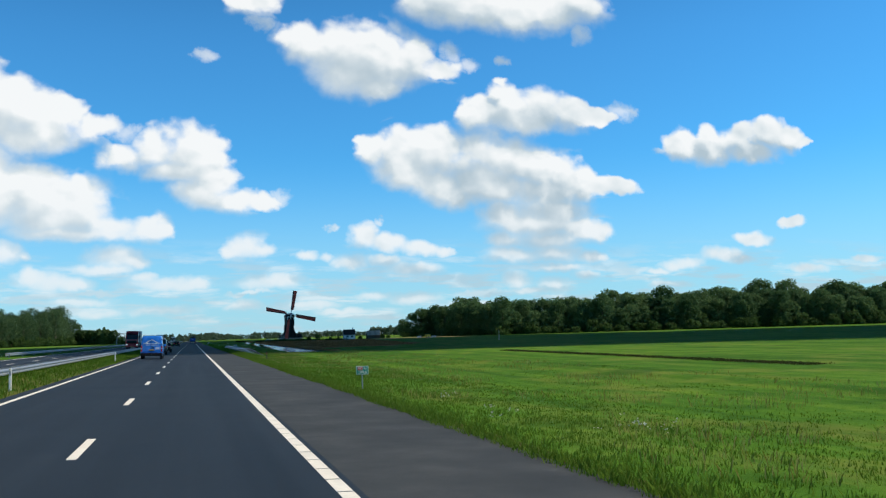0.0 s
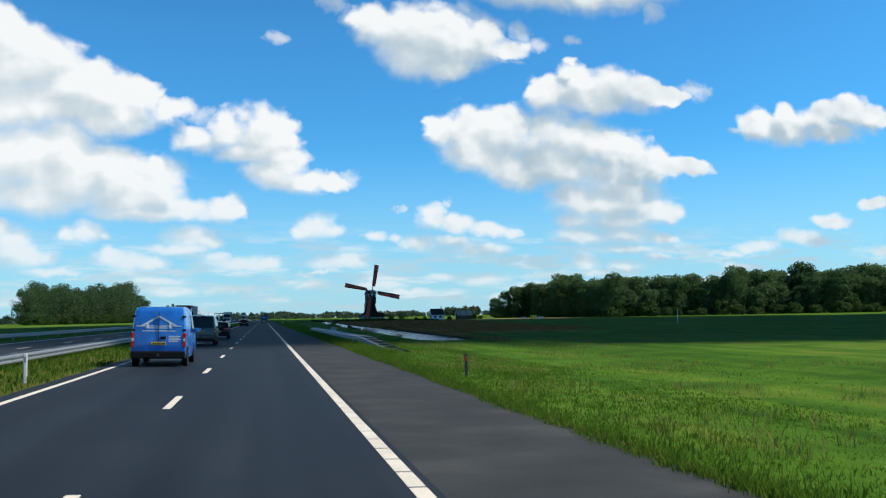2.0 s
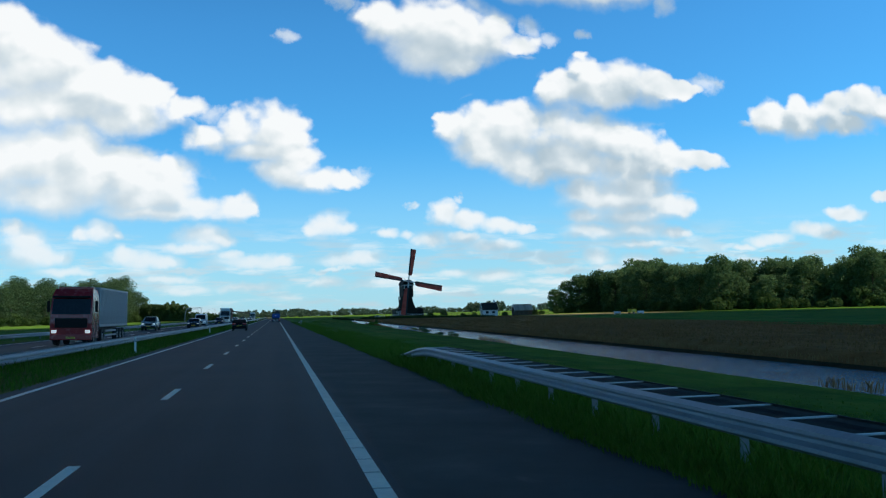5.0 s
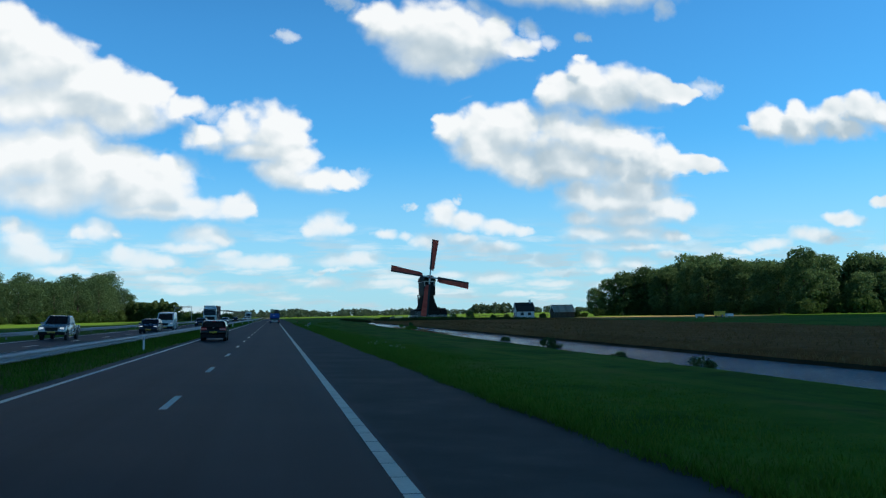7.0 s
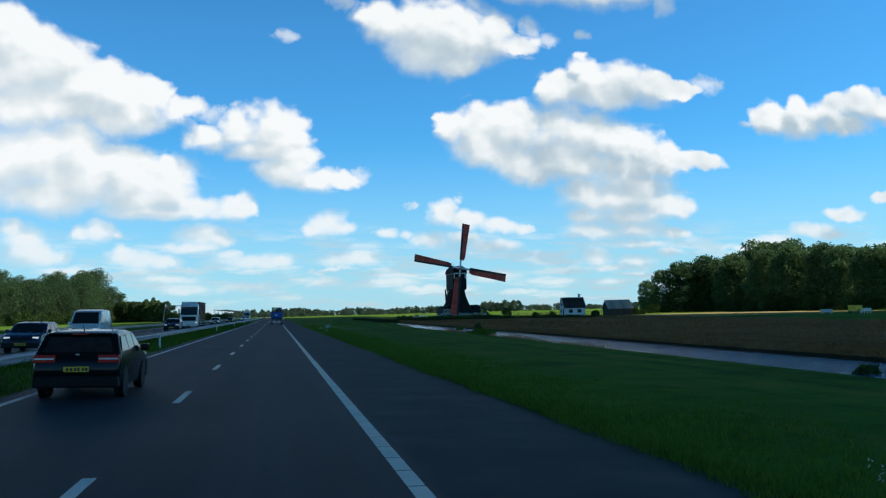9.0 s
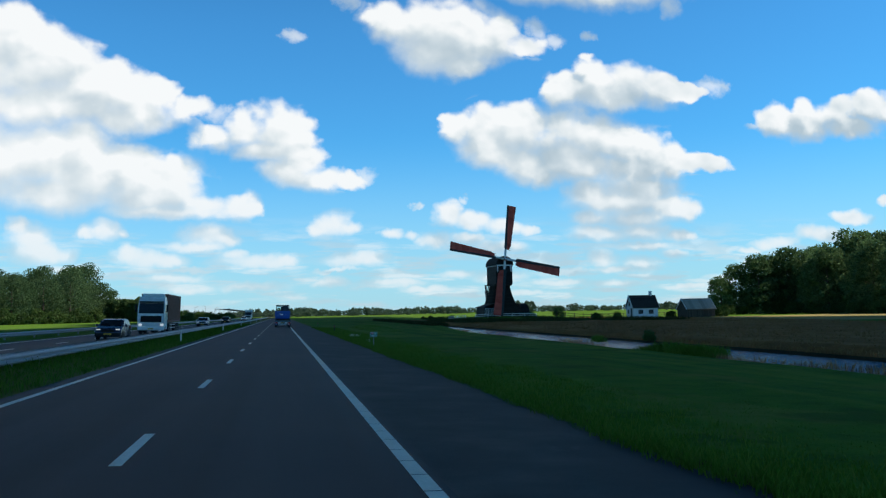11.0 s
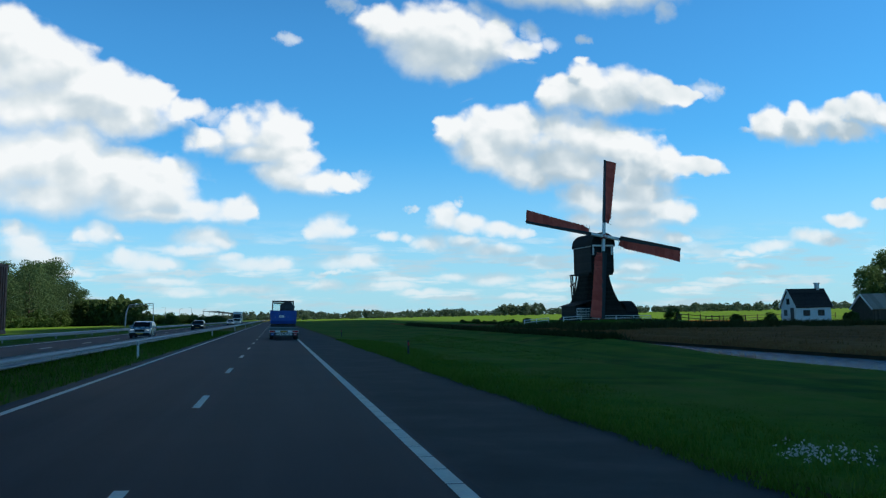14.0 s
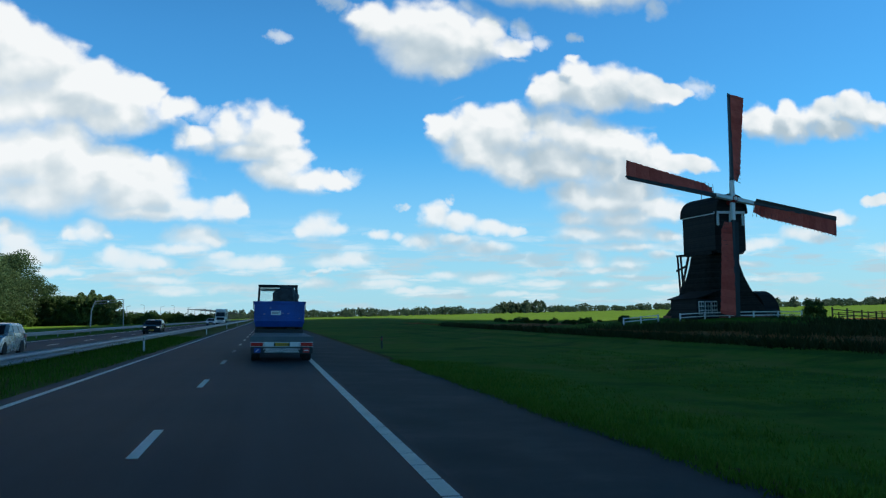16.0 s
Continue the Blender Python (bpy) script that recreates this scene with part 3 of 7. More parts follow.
def box(bm, x0, x1, y0, y1, z0, z1, bevel=0.0):
    r = bmesh.ops.create_cube(bm, size=1.0)
    vs = r["verts"]
    for v in vs:
        v.co = Vector((x0 + (v.co.x + 0.5) * (x1 - x0), y0 + (v.co.y + 0.5) * (y1 - y0), z0 + (v.co.z + 0.5) * (z1 - z0)))
    if bevel:
        es = list({e for v in vs for e in v.link_edges})
        bmesh.ops.bevel(bm, geom=es, offset=bevel, segments=2, profile=0.6, affect="EDGES")
    return bm


def boxes(*dims, bevel=0.0):
    bm = bmesh.new()
    for d in dims:
        box(bm, *d, bevel=bevel)
    return bm


def beam(bm, a, b, w, h=None, up=(0, 0, 1)):
    """A squared timber from a to b."""
    a, b = Vector(a), Vector(b)
    h = w if h is None else h
    d = (b - a).normalized()
    side = d.cross(Vector(up))
    side = side.normalized() if side.length > 1e-4 else Vector((1, 0, 0))
    top = side.cross(d).normalized()
    ring = []
    for p in (a, b):
        ring.append([bm.verts.new(p + side * sx * w / 2 + top * sz * h / 2) for sx, sz in ((-1, -1), (1, -1), (1, 1), (-1, 1))])
    for i in range(4):
        j = (i + 1) % 4
        bm.faces.new((ring[0][i], ring[0][j], ring[1][j], ring[1][i]))
    bm.faces.new(ring[0][::-1])
    bm.faces.new(ring[1])
    return bm


def tube(bm, a, b, r0, r1=None, seg=10):
    a, b = Vector(a), Vector(b)
    r1 = r0 if r1 is None else r1
    d = (b - a).normalized()
    side = d.orthogonal().normalized()
    top = d.cross(side)
    rings = []
    for p, r in ((a, r0), (b, r1)):
        rings.append([bm.verts.new(p + (side * math.cos(q) + top * math.sin(q)) * r) for q in (2 * math.pi * i / seg for i in range(seg))])
    for i in range(seg):
        j = (i + 1) % seg
        bm.faces.new((rings[0][i], rings[0][j], rings[1][j], rings[1][i]))
    bm.faces.new(rings[0][::-1])
    bm.faces.new(rings[1])
    return bm


def loft(bm, rings, cap=True):
    """Skins equal rings of points."""
    vs = [[bm.verts.new(p) for p in ring] for ring in rings]
    n = len(vs[0])
    for a, b in zip(vs, vs[1:]):
        for i in range(n):
            j = (i + 1) % n
            bm.faces.new((a[i], a[j], b[j], b[i]))
    if cap:
        bm.faces.new(vs[0][::-1])
        bm.faces.new(vs[-1])
    return bm


def plate(bm, pts, normal, thick=0.02):
    """A flat polygon of some thickness; normal points outward."""
    n = Vector(normal).normalized()
    a = [bm.verts.new(Vector(p)) for p in pts]
    b = [bm.verts.new(Vector(p) + n * thick) for p in pts]
    k = len(a)
    bm.faces.new(b)
    bm.faces.new(a[::-1])
    for i in range(k):
        j = (i + 1) % k
        bm.faces.new((a[i], a[j], b[j], b[i]))
    bmesh.ops.recalc_face_normals(bm, faces=bm.faces[:])
    return bm


def lettering(name, text, size, m, mat, parent, label=""):
    """Raised letters in the built-in font, turned into a mesh."""
    cu = bpy.data.curves.new(name, "FONT")
    cu.body, cu.size, cu.align_x, cu.align_y, cu.extrude = text, size, "CENTER", "CENTER", 0.002
    tmp = bpy.data.objects.new(name, cu)
    me = bpy.data.meshes.new_from_object(tmp)
    bpy.data.objects.remove(tmp)
    me.materials.clear()
    me.materials.append(mat)
    ob = new(name, me)
    ob.parent = parent
    ob.matrix_basis = m
    if label:
        ob["label"] = label
    return ob


# ------------------------------------------------------------------ the lie of the land
FALL = 0.0282
RIGHT_EDGE = 7.05
LEFT_EDGE = -3.95
FAR_ROAD = (-15.2, -8.2)
WATER_LEVEL = -0.62


def road_z(x):
    return -FALL * x


def ditch_shift(y):
    return 0.0285 * min(max(y - 140, -30), 520)


def bumpy(v, a, b):
    t = min(max((v - a) / (b - a), 0.0), 1.0)
    return t * t * (3 - 2 * t)


def skew_weight(s):
    return bumpy(s, 9.0, 14.8) * (1 - bumpy(s, 24.0, 90.0))


def ditch_depth(s, y):
    """How far the ditch is cut in, from 0 to 1, at a column of the ground."""
    across = bumpy(s, 15.9, 17.6) * (1 - bumpy(s, 20.6, 21.6))
    return across * bumpy(y, 137, 147) * (1 - bumpy(y, 640, 665))


def ground_z(x, y, s=None):
    s = x if s is None else s
    if x < -16.5:
        z = road_z(-16.5) - 0.25 * bumpy(-x, 16.5, 30)
    elif x > RIGHT_EDGE:
        z = road_z(RIGHT_EDGE) - 0.03 - 0.13 * bumpy(x, RIGHT_EDGE, 12)
    else:
        z = road_z(x) - 0.03
        if LEFT_EDGE > x > FAR_ROAD[1]:
            z += 0.02
    z -= 0.12 * bumpy(s, 9, 15.5) * (1 - bumpy(s, 21.4, 23))
    z -= 0.75 * ditch_depth(s, y)
    # the near bank is raised and overgrown towards the mill
    z += 0.50 * bumpy(s, 12.5, 14.6) * (1 - bumpy(s, 15.9, 17.0)) * bumpy(y, 378, 402) * (1 - bumpy(y, 600, 640))
    r = math.hypot((x - 53.5) / 1.2, y - 484)
    z += 0.75 * (1 - bumpy(r, 8.5, 17.0))
    z += 0.25 * bumpy(s, 21.4, 23.0) * (1 - bumpy(s, 40, 70)) * bumpy(y, 135, 160) * (1 - bumpy(y, 600, 700))
    return z


def brown_edge(y):
    return 41.0 + 0.165 * (y - 160)


def ground():
    cols = sorted(set(
        [-3500, -2000, -1000, -500, -250, -150, -100, -70, -50, -40, -30, -24, -20, -16.5, FAR_ROAD[0], -11.7, FAR_ROAD[1], -7.2, -6.2, -5.2, LEFT_EDGE, 0.0, 3.5, RIGHT_EDGE]
        + [7.45, 7.8, 8.6, 9.6, 10.8, 12, 13.2, 14.4, 15.2] + [15.9 + 0.3 * i for i in range(24)] + [23.5, 24.5, 25.5, 27, 28.5, 30, 33, 36, 40, 44, 48, 52, 55, 58, 61, 64, 67, 70, 74, 78, 84, 90, 100, 115, 130, 150, 180, 220, 270, 340, 450, 600, 800, 1100, 1600, 2500, 4000]))
    lines = sorted(set([-600, -300, -150, -80, -40, -20] + list(range(-10, 700, 5)) + [720, 760, 800, 860, 940, 1040, 1200, 1500, 2000, 2800, 3800, 4900]))
    verts, faces, index = [], [], []
    for y in lines:
        for s in cols:
            x = s + ditch_shift(y) * skew_weight(s)
            z = ground_z(x, y, s)
            if s > 9 and y < 700:
                z += 0.05 * noise.noise((x * 0.35, y * 0.35, 0))
            verts.append((x, y, z))
    n = len(cols)
    for j in range(len(lines) - 1):
        for i in range(n - 1):
            a = j * n + i
            faces.append((a, a + 1, a + n + 1, a + n))
            y = (lines[j] + lines[j + 1]) / 2
            s = (cols[i] + cols[i + 1]) / 2
            x = s + ditch_shift(y) * skew_weight(s)
            k = 0
            if s > 12.0:
                k = 2
            if 7.0 < s < 7.46:
                k = 7
            if FAR_ROAD[1] < s < LEFT_EDGE:
                k = 1
            if 15.7 < s < 21.6 and 140 < y < 665:
                k = 4 if s > 17.1 else 0
            if s >= 21.5 and 150 < y < 525 and x < brown_edge(min(y, 470)) + 3 * math.sin(y * 0.11):
                k = 3
            if math.hypot((x - 53.5) / 1.2, y - 484) < 19 or (s >= 21.5 and 525 <= y < 640 and x < 60):
                k = 0
            if y > 640 and s > 12:
                k = 5
            if s > 60 and 470 < y <= 640 and k == 2:
                k = 5
            if s > 60 and 395 < y < 480 and k == 2 and x < 140:
                k = 6
            if s < -24 and y > 420:
                k = 5
            index.append(k)
    ob = sheet("ground", verts, faces, [VERGE, DRY_VERGE, MEADOW, REED, MUD, FAR_MEADOW, STUBBLE, EDGE_EARTH], index=index)
    tagged(ob, "green verge, meadow, brown reed land and distant pasture beside the road", "ground", kind="structure")


def strip(name, x0, x1, y0, y1, mat, z=0.0, step=20.0, parent=None, thick=0.0):
    """A long flat strip that lies on the road's slope; given a thickness it has sides."""
    n = max(1, int((y1 - y0) / step))
    verts, faces = [], []
    for i in range(n + 1):
        y = y0 + (y1 - y0) * i / n
        verts += [(x0, y, road_z(x0) + z), (x1, y, road_z(x1) + z)]
        if thick:
            verts += [(x0, y, road_z(x0) + z - thick), (x1, y, road_z(x1) + z - thick)]
    k = 4 if thick else 2
    for i in range(n):
        a, b = i * k, (i + 1) * k
        faces.append((a, a + 1, b + 1, b))
        if thick:
            faces += [(a + 2, a, b, b + 2), (a + 1, a + 3, b + 3, b + 1)]
    if thick:
        faces += [(0, 2, 3, 1), (n * k, n * k + 1, n * k + 3, n * k + 2)]
    return sheet(name, verts, faces, mat, parent)


def roads():
    road = strip("road", LEFT_EDGE, 3.75, -60, 2600, ASPHALT, 0.0, thick=0.12)
    tagged(road, "dark grey two-lane motorway carriageway with worn wheel tracks", "road", kind="structure")
    sh = strip("hard_shoulder", 3.7505, RIGHT_EDGE, -60, 2600, SHOULDER, 0.0, thick=0.12)
    tagged(sh, "dusty grey asphalt hard shoulder along the carriageway", "road shoulder", kind="structure")
    opp = strip("opposite_road", FAR_ROAD[0], FAR_ROAD[1], -60, 2600, ASPHALT, 0.0, thick=0.12)
    tagged(opp, "dark grey carriageway for oncoming traffic beyond the median", "road", kind="structure")
    for x, w, lab in ((3.55, 0.20, "edge"), (-3.46, 0.15, "edge"), (-8.75, 0.15, "edge"), (-14.6, 0.15, "edge")):
        line = thing("edge_line", pose(0, 0, 0), "worn white painted edge line on dark asphalt", "road marking", kind="structure")
        if x == 3.55:
            # laid in short slabs with thin dark joints near the camera
            for i in range(290):
                strip("line_slab", x - w / 2, x + w / 2, -4 + i, -4 + i + 0.935, ROAD_PAINT, 0.006, 2.0, line, 0.006)
            verts, faces = [], []
            for i in range(290, 520):
                k = len(verts)
                verts += [(px, -4 + i + py, road_z(px) + 0.006) for px, py in ((x - w / 2, 0), (x + w / 2, 0), (x + w / 2, 0.935), (x - w / 2, 0.935))]
                verts += [(a, b, c - 0.006) for a, b, c in verts[k:k + 4]]
                faces.append((k, k + 1, k + 2, k + 3))
                faces += [(k + m, k + 4 + m, k + 4 + (m + 1) % 4, k + (m + 1) % 4) for m in range(4)]
            far_slabs = sheet("line_slabs", verts, faces, ROAD_PAINT, line)
            far_slabs["kind"] = "stuff"
            strip("line_paint", x - w / 2, x + w / 2, 516, 2500, ROAD_PAINT, 0.006, 20.0, line, 0.006)
        else:
            strip("line_paint", x - w / 2, x + w / 2, -60, 2500, ROAD_PAINT, 0.006, 20.0, line, 0.006)
    dash = strip("lane_dash", -0.075, 0.075, 0, 3.0, ROAD_PAINT, 0.006, 3.0, None, 0.006)
    tagged(dash, "white painted lane dash on dark asphalt", "road marking", "lane dashes", "structure")
    dash.location.y = 3.04 - 12
    for i in range(100):
        copy_thing(dash, pose(0, 3.04 + 12 * i, 0))
    for i in range(80):
        copy_thing(dash, pose(-11.7, 3.04 + 12 * i, FALL * 11.7))
    water = []
    faces = []
    ys = list(range(136, 665, 8))
    for i, y in enumerate(ys):
        c = ditch_shift(y)
        water += [(16.0 + c, y, WATER_LEVEL), (21.7 + c, y, WATER_LEVEL)]
        if i:
            a = 2 * i - 2
            faces.append((a, a + 1, a + 3, a + 2))
    tagged(sheet("water", water, faces, WATER), "still polder ditch water reflecting the blue sky", "water", kind="structure")


ground()
roads()


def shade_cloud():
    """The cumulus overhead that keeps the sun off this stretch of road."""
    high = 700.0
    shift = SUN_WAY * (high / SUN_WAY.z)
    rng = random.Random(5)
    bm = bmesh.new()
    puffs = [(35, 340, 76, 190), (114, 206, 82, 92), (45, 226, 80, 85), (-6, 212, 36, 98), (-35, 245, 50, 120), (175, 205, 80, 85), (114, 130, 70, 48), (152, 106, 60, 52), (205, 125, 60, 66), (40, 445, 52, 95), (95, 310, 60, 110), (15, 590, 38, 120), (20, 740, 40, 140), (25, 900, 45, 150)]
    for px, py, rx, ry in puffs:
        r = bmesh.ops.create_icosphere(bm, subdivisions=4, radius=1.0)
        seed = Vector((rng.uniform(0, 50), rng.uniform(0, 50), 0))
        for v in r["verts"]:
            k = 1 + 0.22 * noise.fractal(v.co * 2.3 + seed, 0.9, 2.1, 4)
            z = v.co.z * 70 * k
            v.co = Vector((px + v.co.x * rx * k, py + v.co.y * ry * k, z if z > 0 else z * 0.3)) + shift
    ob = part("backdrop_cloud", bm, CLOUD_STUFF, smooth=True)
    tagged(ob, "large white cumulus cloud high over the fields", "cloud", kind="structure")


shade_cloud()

# ------------------------------------------------------------------ roadside


def w_beam(bm, path, flip=1.0, depth=0.08, high=0.31):
    """A corrugated crash-barrier beam along points (x, y, middle z)."""
    prof = [(0.0, -0.5), (1.0, -0.34), (1.0, -0.2), (0.15, -0.06), (0.15, 0.06), (1.0, 0.2), (1.0, 0.34), (0.0, 0.5)]
    prof = [(a * depth * flip, b * high) for a, b in prof]
    back = [(a - 0.008 * flip, b) for a, b in reversed(prof)]
    ring = prof + back
    loft(bm, [[(x + a, y, z + b) for a, b in (ring if flip > 0 else ring[::-1])] for x, y, z in path])
    return bm


SPACER = painted("bright_spacer_steel", (0.50, 0.52, 0.54), 0.4, 0.3, wear=0.15, scale=2.0)


def barrier_run(name, label, xf, xb, y0, y1, top, ramp_at, spacing, group, posts=1, flare=0.0):
    """A double-sided crash barrier: two beams, posts, and spacers across; its ends may dip and swing away."""
    rail = thing(name, pose(0, 0, 0), label, "guardrail", group, "structure")
    zmid = top - 0.155

    def swing(y):
        return flare * (1 - bumpy(y, y0 - 4, y0 + 16)) if flare else 0.0

    def sink(y):
        return (zmid + 0.35) * ((1 - bumpy(y, y0, y0 + ramp_at)) + bumpy(y, y1 - ramp_at, y1)) if ramp_at else 0.0

    def path(x, lo, hi):
        n = max(2, int((hi - lo) / 2))
        return [(x + swing(y), y, zmid - sink(y)) for y in (lo + (hi - lo) * i / n for i in range(n + 1))]

    y = y0
    while y < y1 - 0.1:
        e = min(y + 60.0, y1)
        part("beam", w_beam(bmesh.new(), path(xf, y, e), 1.0 if xf > xb else -1.0), GALV, rail)
        # shade between the verge beams is put into the back beam's darker colour
        part("beam", w_beam(bmesh.new(), path(xb, y, e), -1.0 if xf > xb else 1.0), GALV_DARK if ramp_at else GALV, rail)
        y = e
    gz = road_z((xf + xb) / 2) - 0.12
    mid = (xf + xb) / 2
    lo, hi = min(xf, xb), max(xf, xb)
    post = part("post", boxes((mid - 0.05, mid + 0.05, -0.03, 0.03, gz - 0.4, zmid + 0.02), bevel=0.006), GALV, rail)
    arm = part("spacer", boxes((lo + 0.05, hi + 0.02, -0.022, 0.022, top - 0.032, top - 0.010), bevel=0.005), SPACER, rail)
    n = int((y1 - y0 - 2) / spacing)
    for i in range(n + 1):
        yy = y0 + 1 + spacing * i
        for src in (post, arm) if i % posts == 0 else (arm,):
            o = src if i == 0 else src.copy()
            if i:
                scene.collection.objects.link(o)
            o.location = (swing(yy), yy, -sink(yy))
    return rail


barrier_run("median_guardrail", "galvanised double steel guardrail on short posts in the grassy median", -6.85, -7.55, -40, 900, 0.64, 0.0, 4.0, "guardrails")
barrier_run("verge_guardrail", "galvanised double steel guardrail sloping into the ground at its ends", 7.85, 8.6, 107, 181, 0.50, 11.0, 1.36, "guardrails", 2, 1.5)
barrier_run("far_guardrail", "low galvanised steel guardrail beyond the oncoming lanes", -17.3, -17.7, 108, 900, 0.95, 0.0, 8.0, "guardrails")


def marker_post(x, y, dark=False):
    t = thing("marker_post", pose(x, y, ground_z(x, y) - 0.03, 0, 0, random.uniform(-8, 8)),
              "dark plastic marker post with a red reflector in the grass" if dark else "slim white plastic marker post on the grassy verge", "marker post", "marker posts")
    h = 0.78 if dark else 0.85
    bm = boxes((-0.05, 0.05, -0.035, 0.035, -0.1, h), bevel=0.02)
    for v in bm.verts:
        if v.co.z > h - 0.03 and v.co.y > 0:
            v.co.z -= 0.04
    part("body", bm, POST_DARK if dark else POST_WHITE, t)
    part("reflector", boxes((-0.03, 0.03, -0.042, -0.034, h - 0.26, h - 0.10), bevel=0.003), RED_REFLECTOR if dark else GALV, t)


for yy in (36, 83, 134, 186, 238, 290, 342, 387, 436, 486, 536, 590):
    marker_post(-4.55, yy)
for yy in (85.5, 391.5, 441):
    marker_post(8.5, yy, True)


def distance_sign(x, y, text, lift=0.0):
    """A small green route sign with its distance, on one post."""
    g = ground_z(x, y)
    t = thing("distance_sign", pose(x, y, g, 0, 0, 4), "small green roadside distance sign with white figures on a steel post", "road sign", "distance signs")
    bm = bmesh.new()
    tube(bm, (0, 0, -0.2), (0, 0, 0.84 + lift), 0.024, 0.024, 12)
    part("post", bm, GALV, t)
    w, h, z0 = 0.45, 0.30, 0.58 + lift
    board = part("board", boxes((-w / 2, w / 2, -0.052, -0.032, z0, z0 + h), bevel=0.006), SIGN_WHITE, t)
    part("green_field", boxes((-w / 2 + 0.014, w / 2 - 0.014, -0.056, -0.0525, z0 + 0.014, z0 + h - 0.014)), SIGN_GREEN, board)
    part("route_shield", boxes((-0.175, 0.010, -0.0595, -0.0565, z0 + 0.158, z0 + 0.274), bevel=0.001), SIGN_RED, board, "red route number shield")
    up = pose(0, 0, 0, 90)
    for body, size, px, pz in (("A15", 0.105, -0.082, z0 + 0.216), ("Re", 0.105, 0.105, z0 + 0.216), (text, 0.15, 0.0, z0 + 0.080)):
        lettering("lettering", body, size, Matrix.Translation((px, -0.062, pz)) @ up, SIGN_WHITE, board)


distance_sign(7.7, 32.4, "109,6")
distance_sign(7.98, 136.0, "109,7", 0.24)
distance_sign(7.7, 336.0, "109,9")


def gantry(x, y):
    t = thing("road_gantry", pose(x, y, ground_z(x, y)), "pale steel signal mast with a bent arm over the oncoming lanes", "mast")
    bm = bmesh.new()
    tube(bm, (0, 0, -0.3), (0.3, 0, 4.5), 0.22, 0.18)
    tube(bm, (0.3, 0, 4.5), (1.3, 0, 7.2), 0.18, 0.15)
    part("mast", bm, GALV, t)
    bm = bmesh.new()
    tube(bm, (1.25, 0, 7.2), (9.0, 0, 7.6), 0.15, 0.10)
    tube(bm, (1.0, 0, 6.4), (9.0, 0, 7.0), 0.07, 0.07)
    for i in range(7):
        a = 1.6 + i * 1.2
        tube(bm, (a, 0, 6.45 + 0.075 * (a - 1.0)), (a + 0.5, 0, 7.25 + 0.05 * (a - 1.2)), 0.04, 0.04, 6)
    part("arm", bm, GALV, t)
    bm = bmesh.new()
    tube(bm, (9.0, 0, -0.3), (9.0, 0, 7.4), 0.14, 0.1)
    part("strut", bm, GALV, t)


gantry(-47.7, 660)


# ------------------------------------------------------------------ the windmill


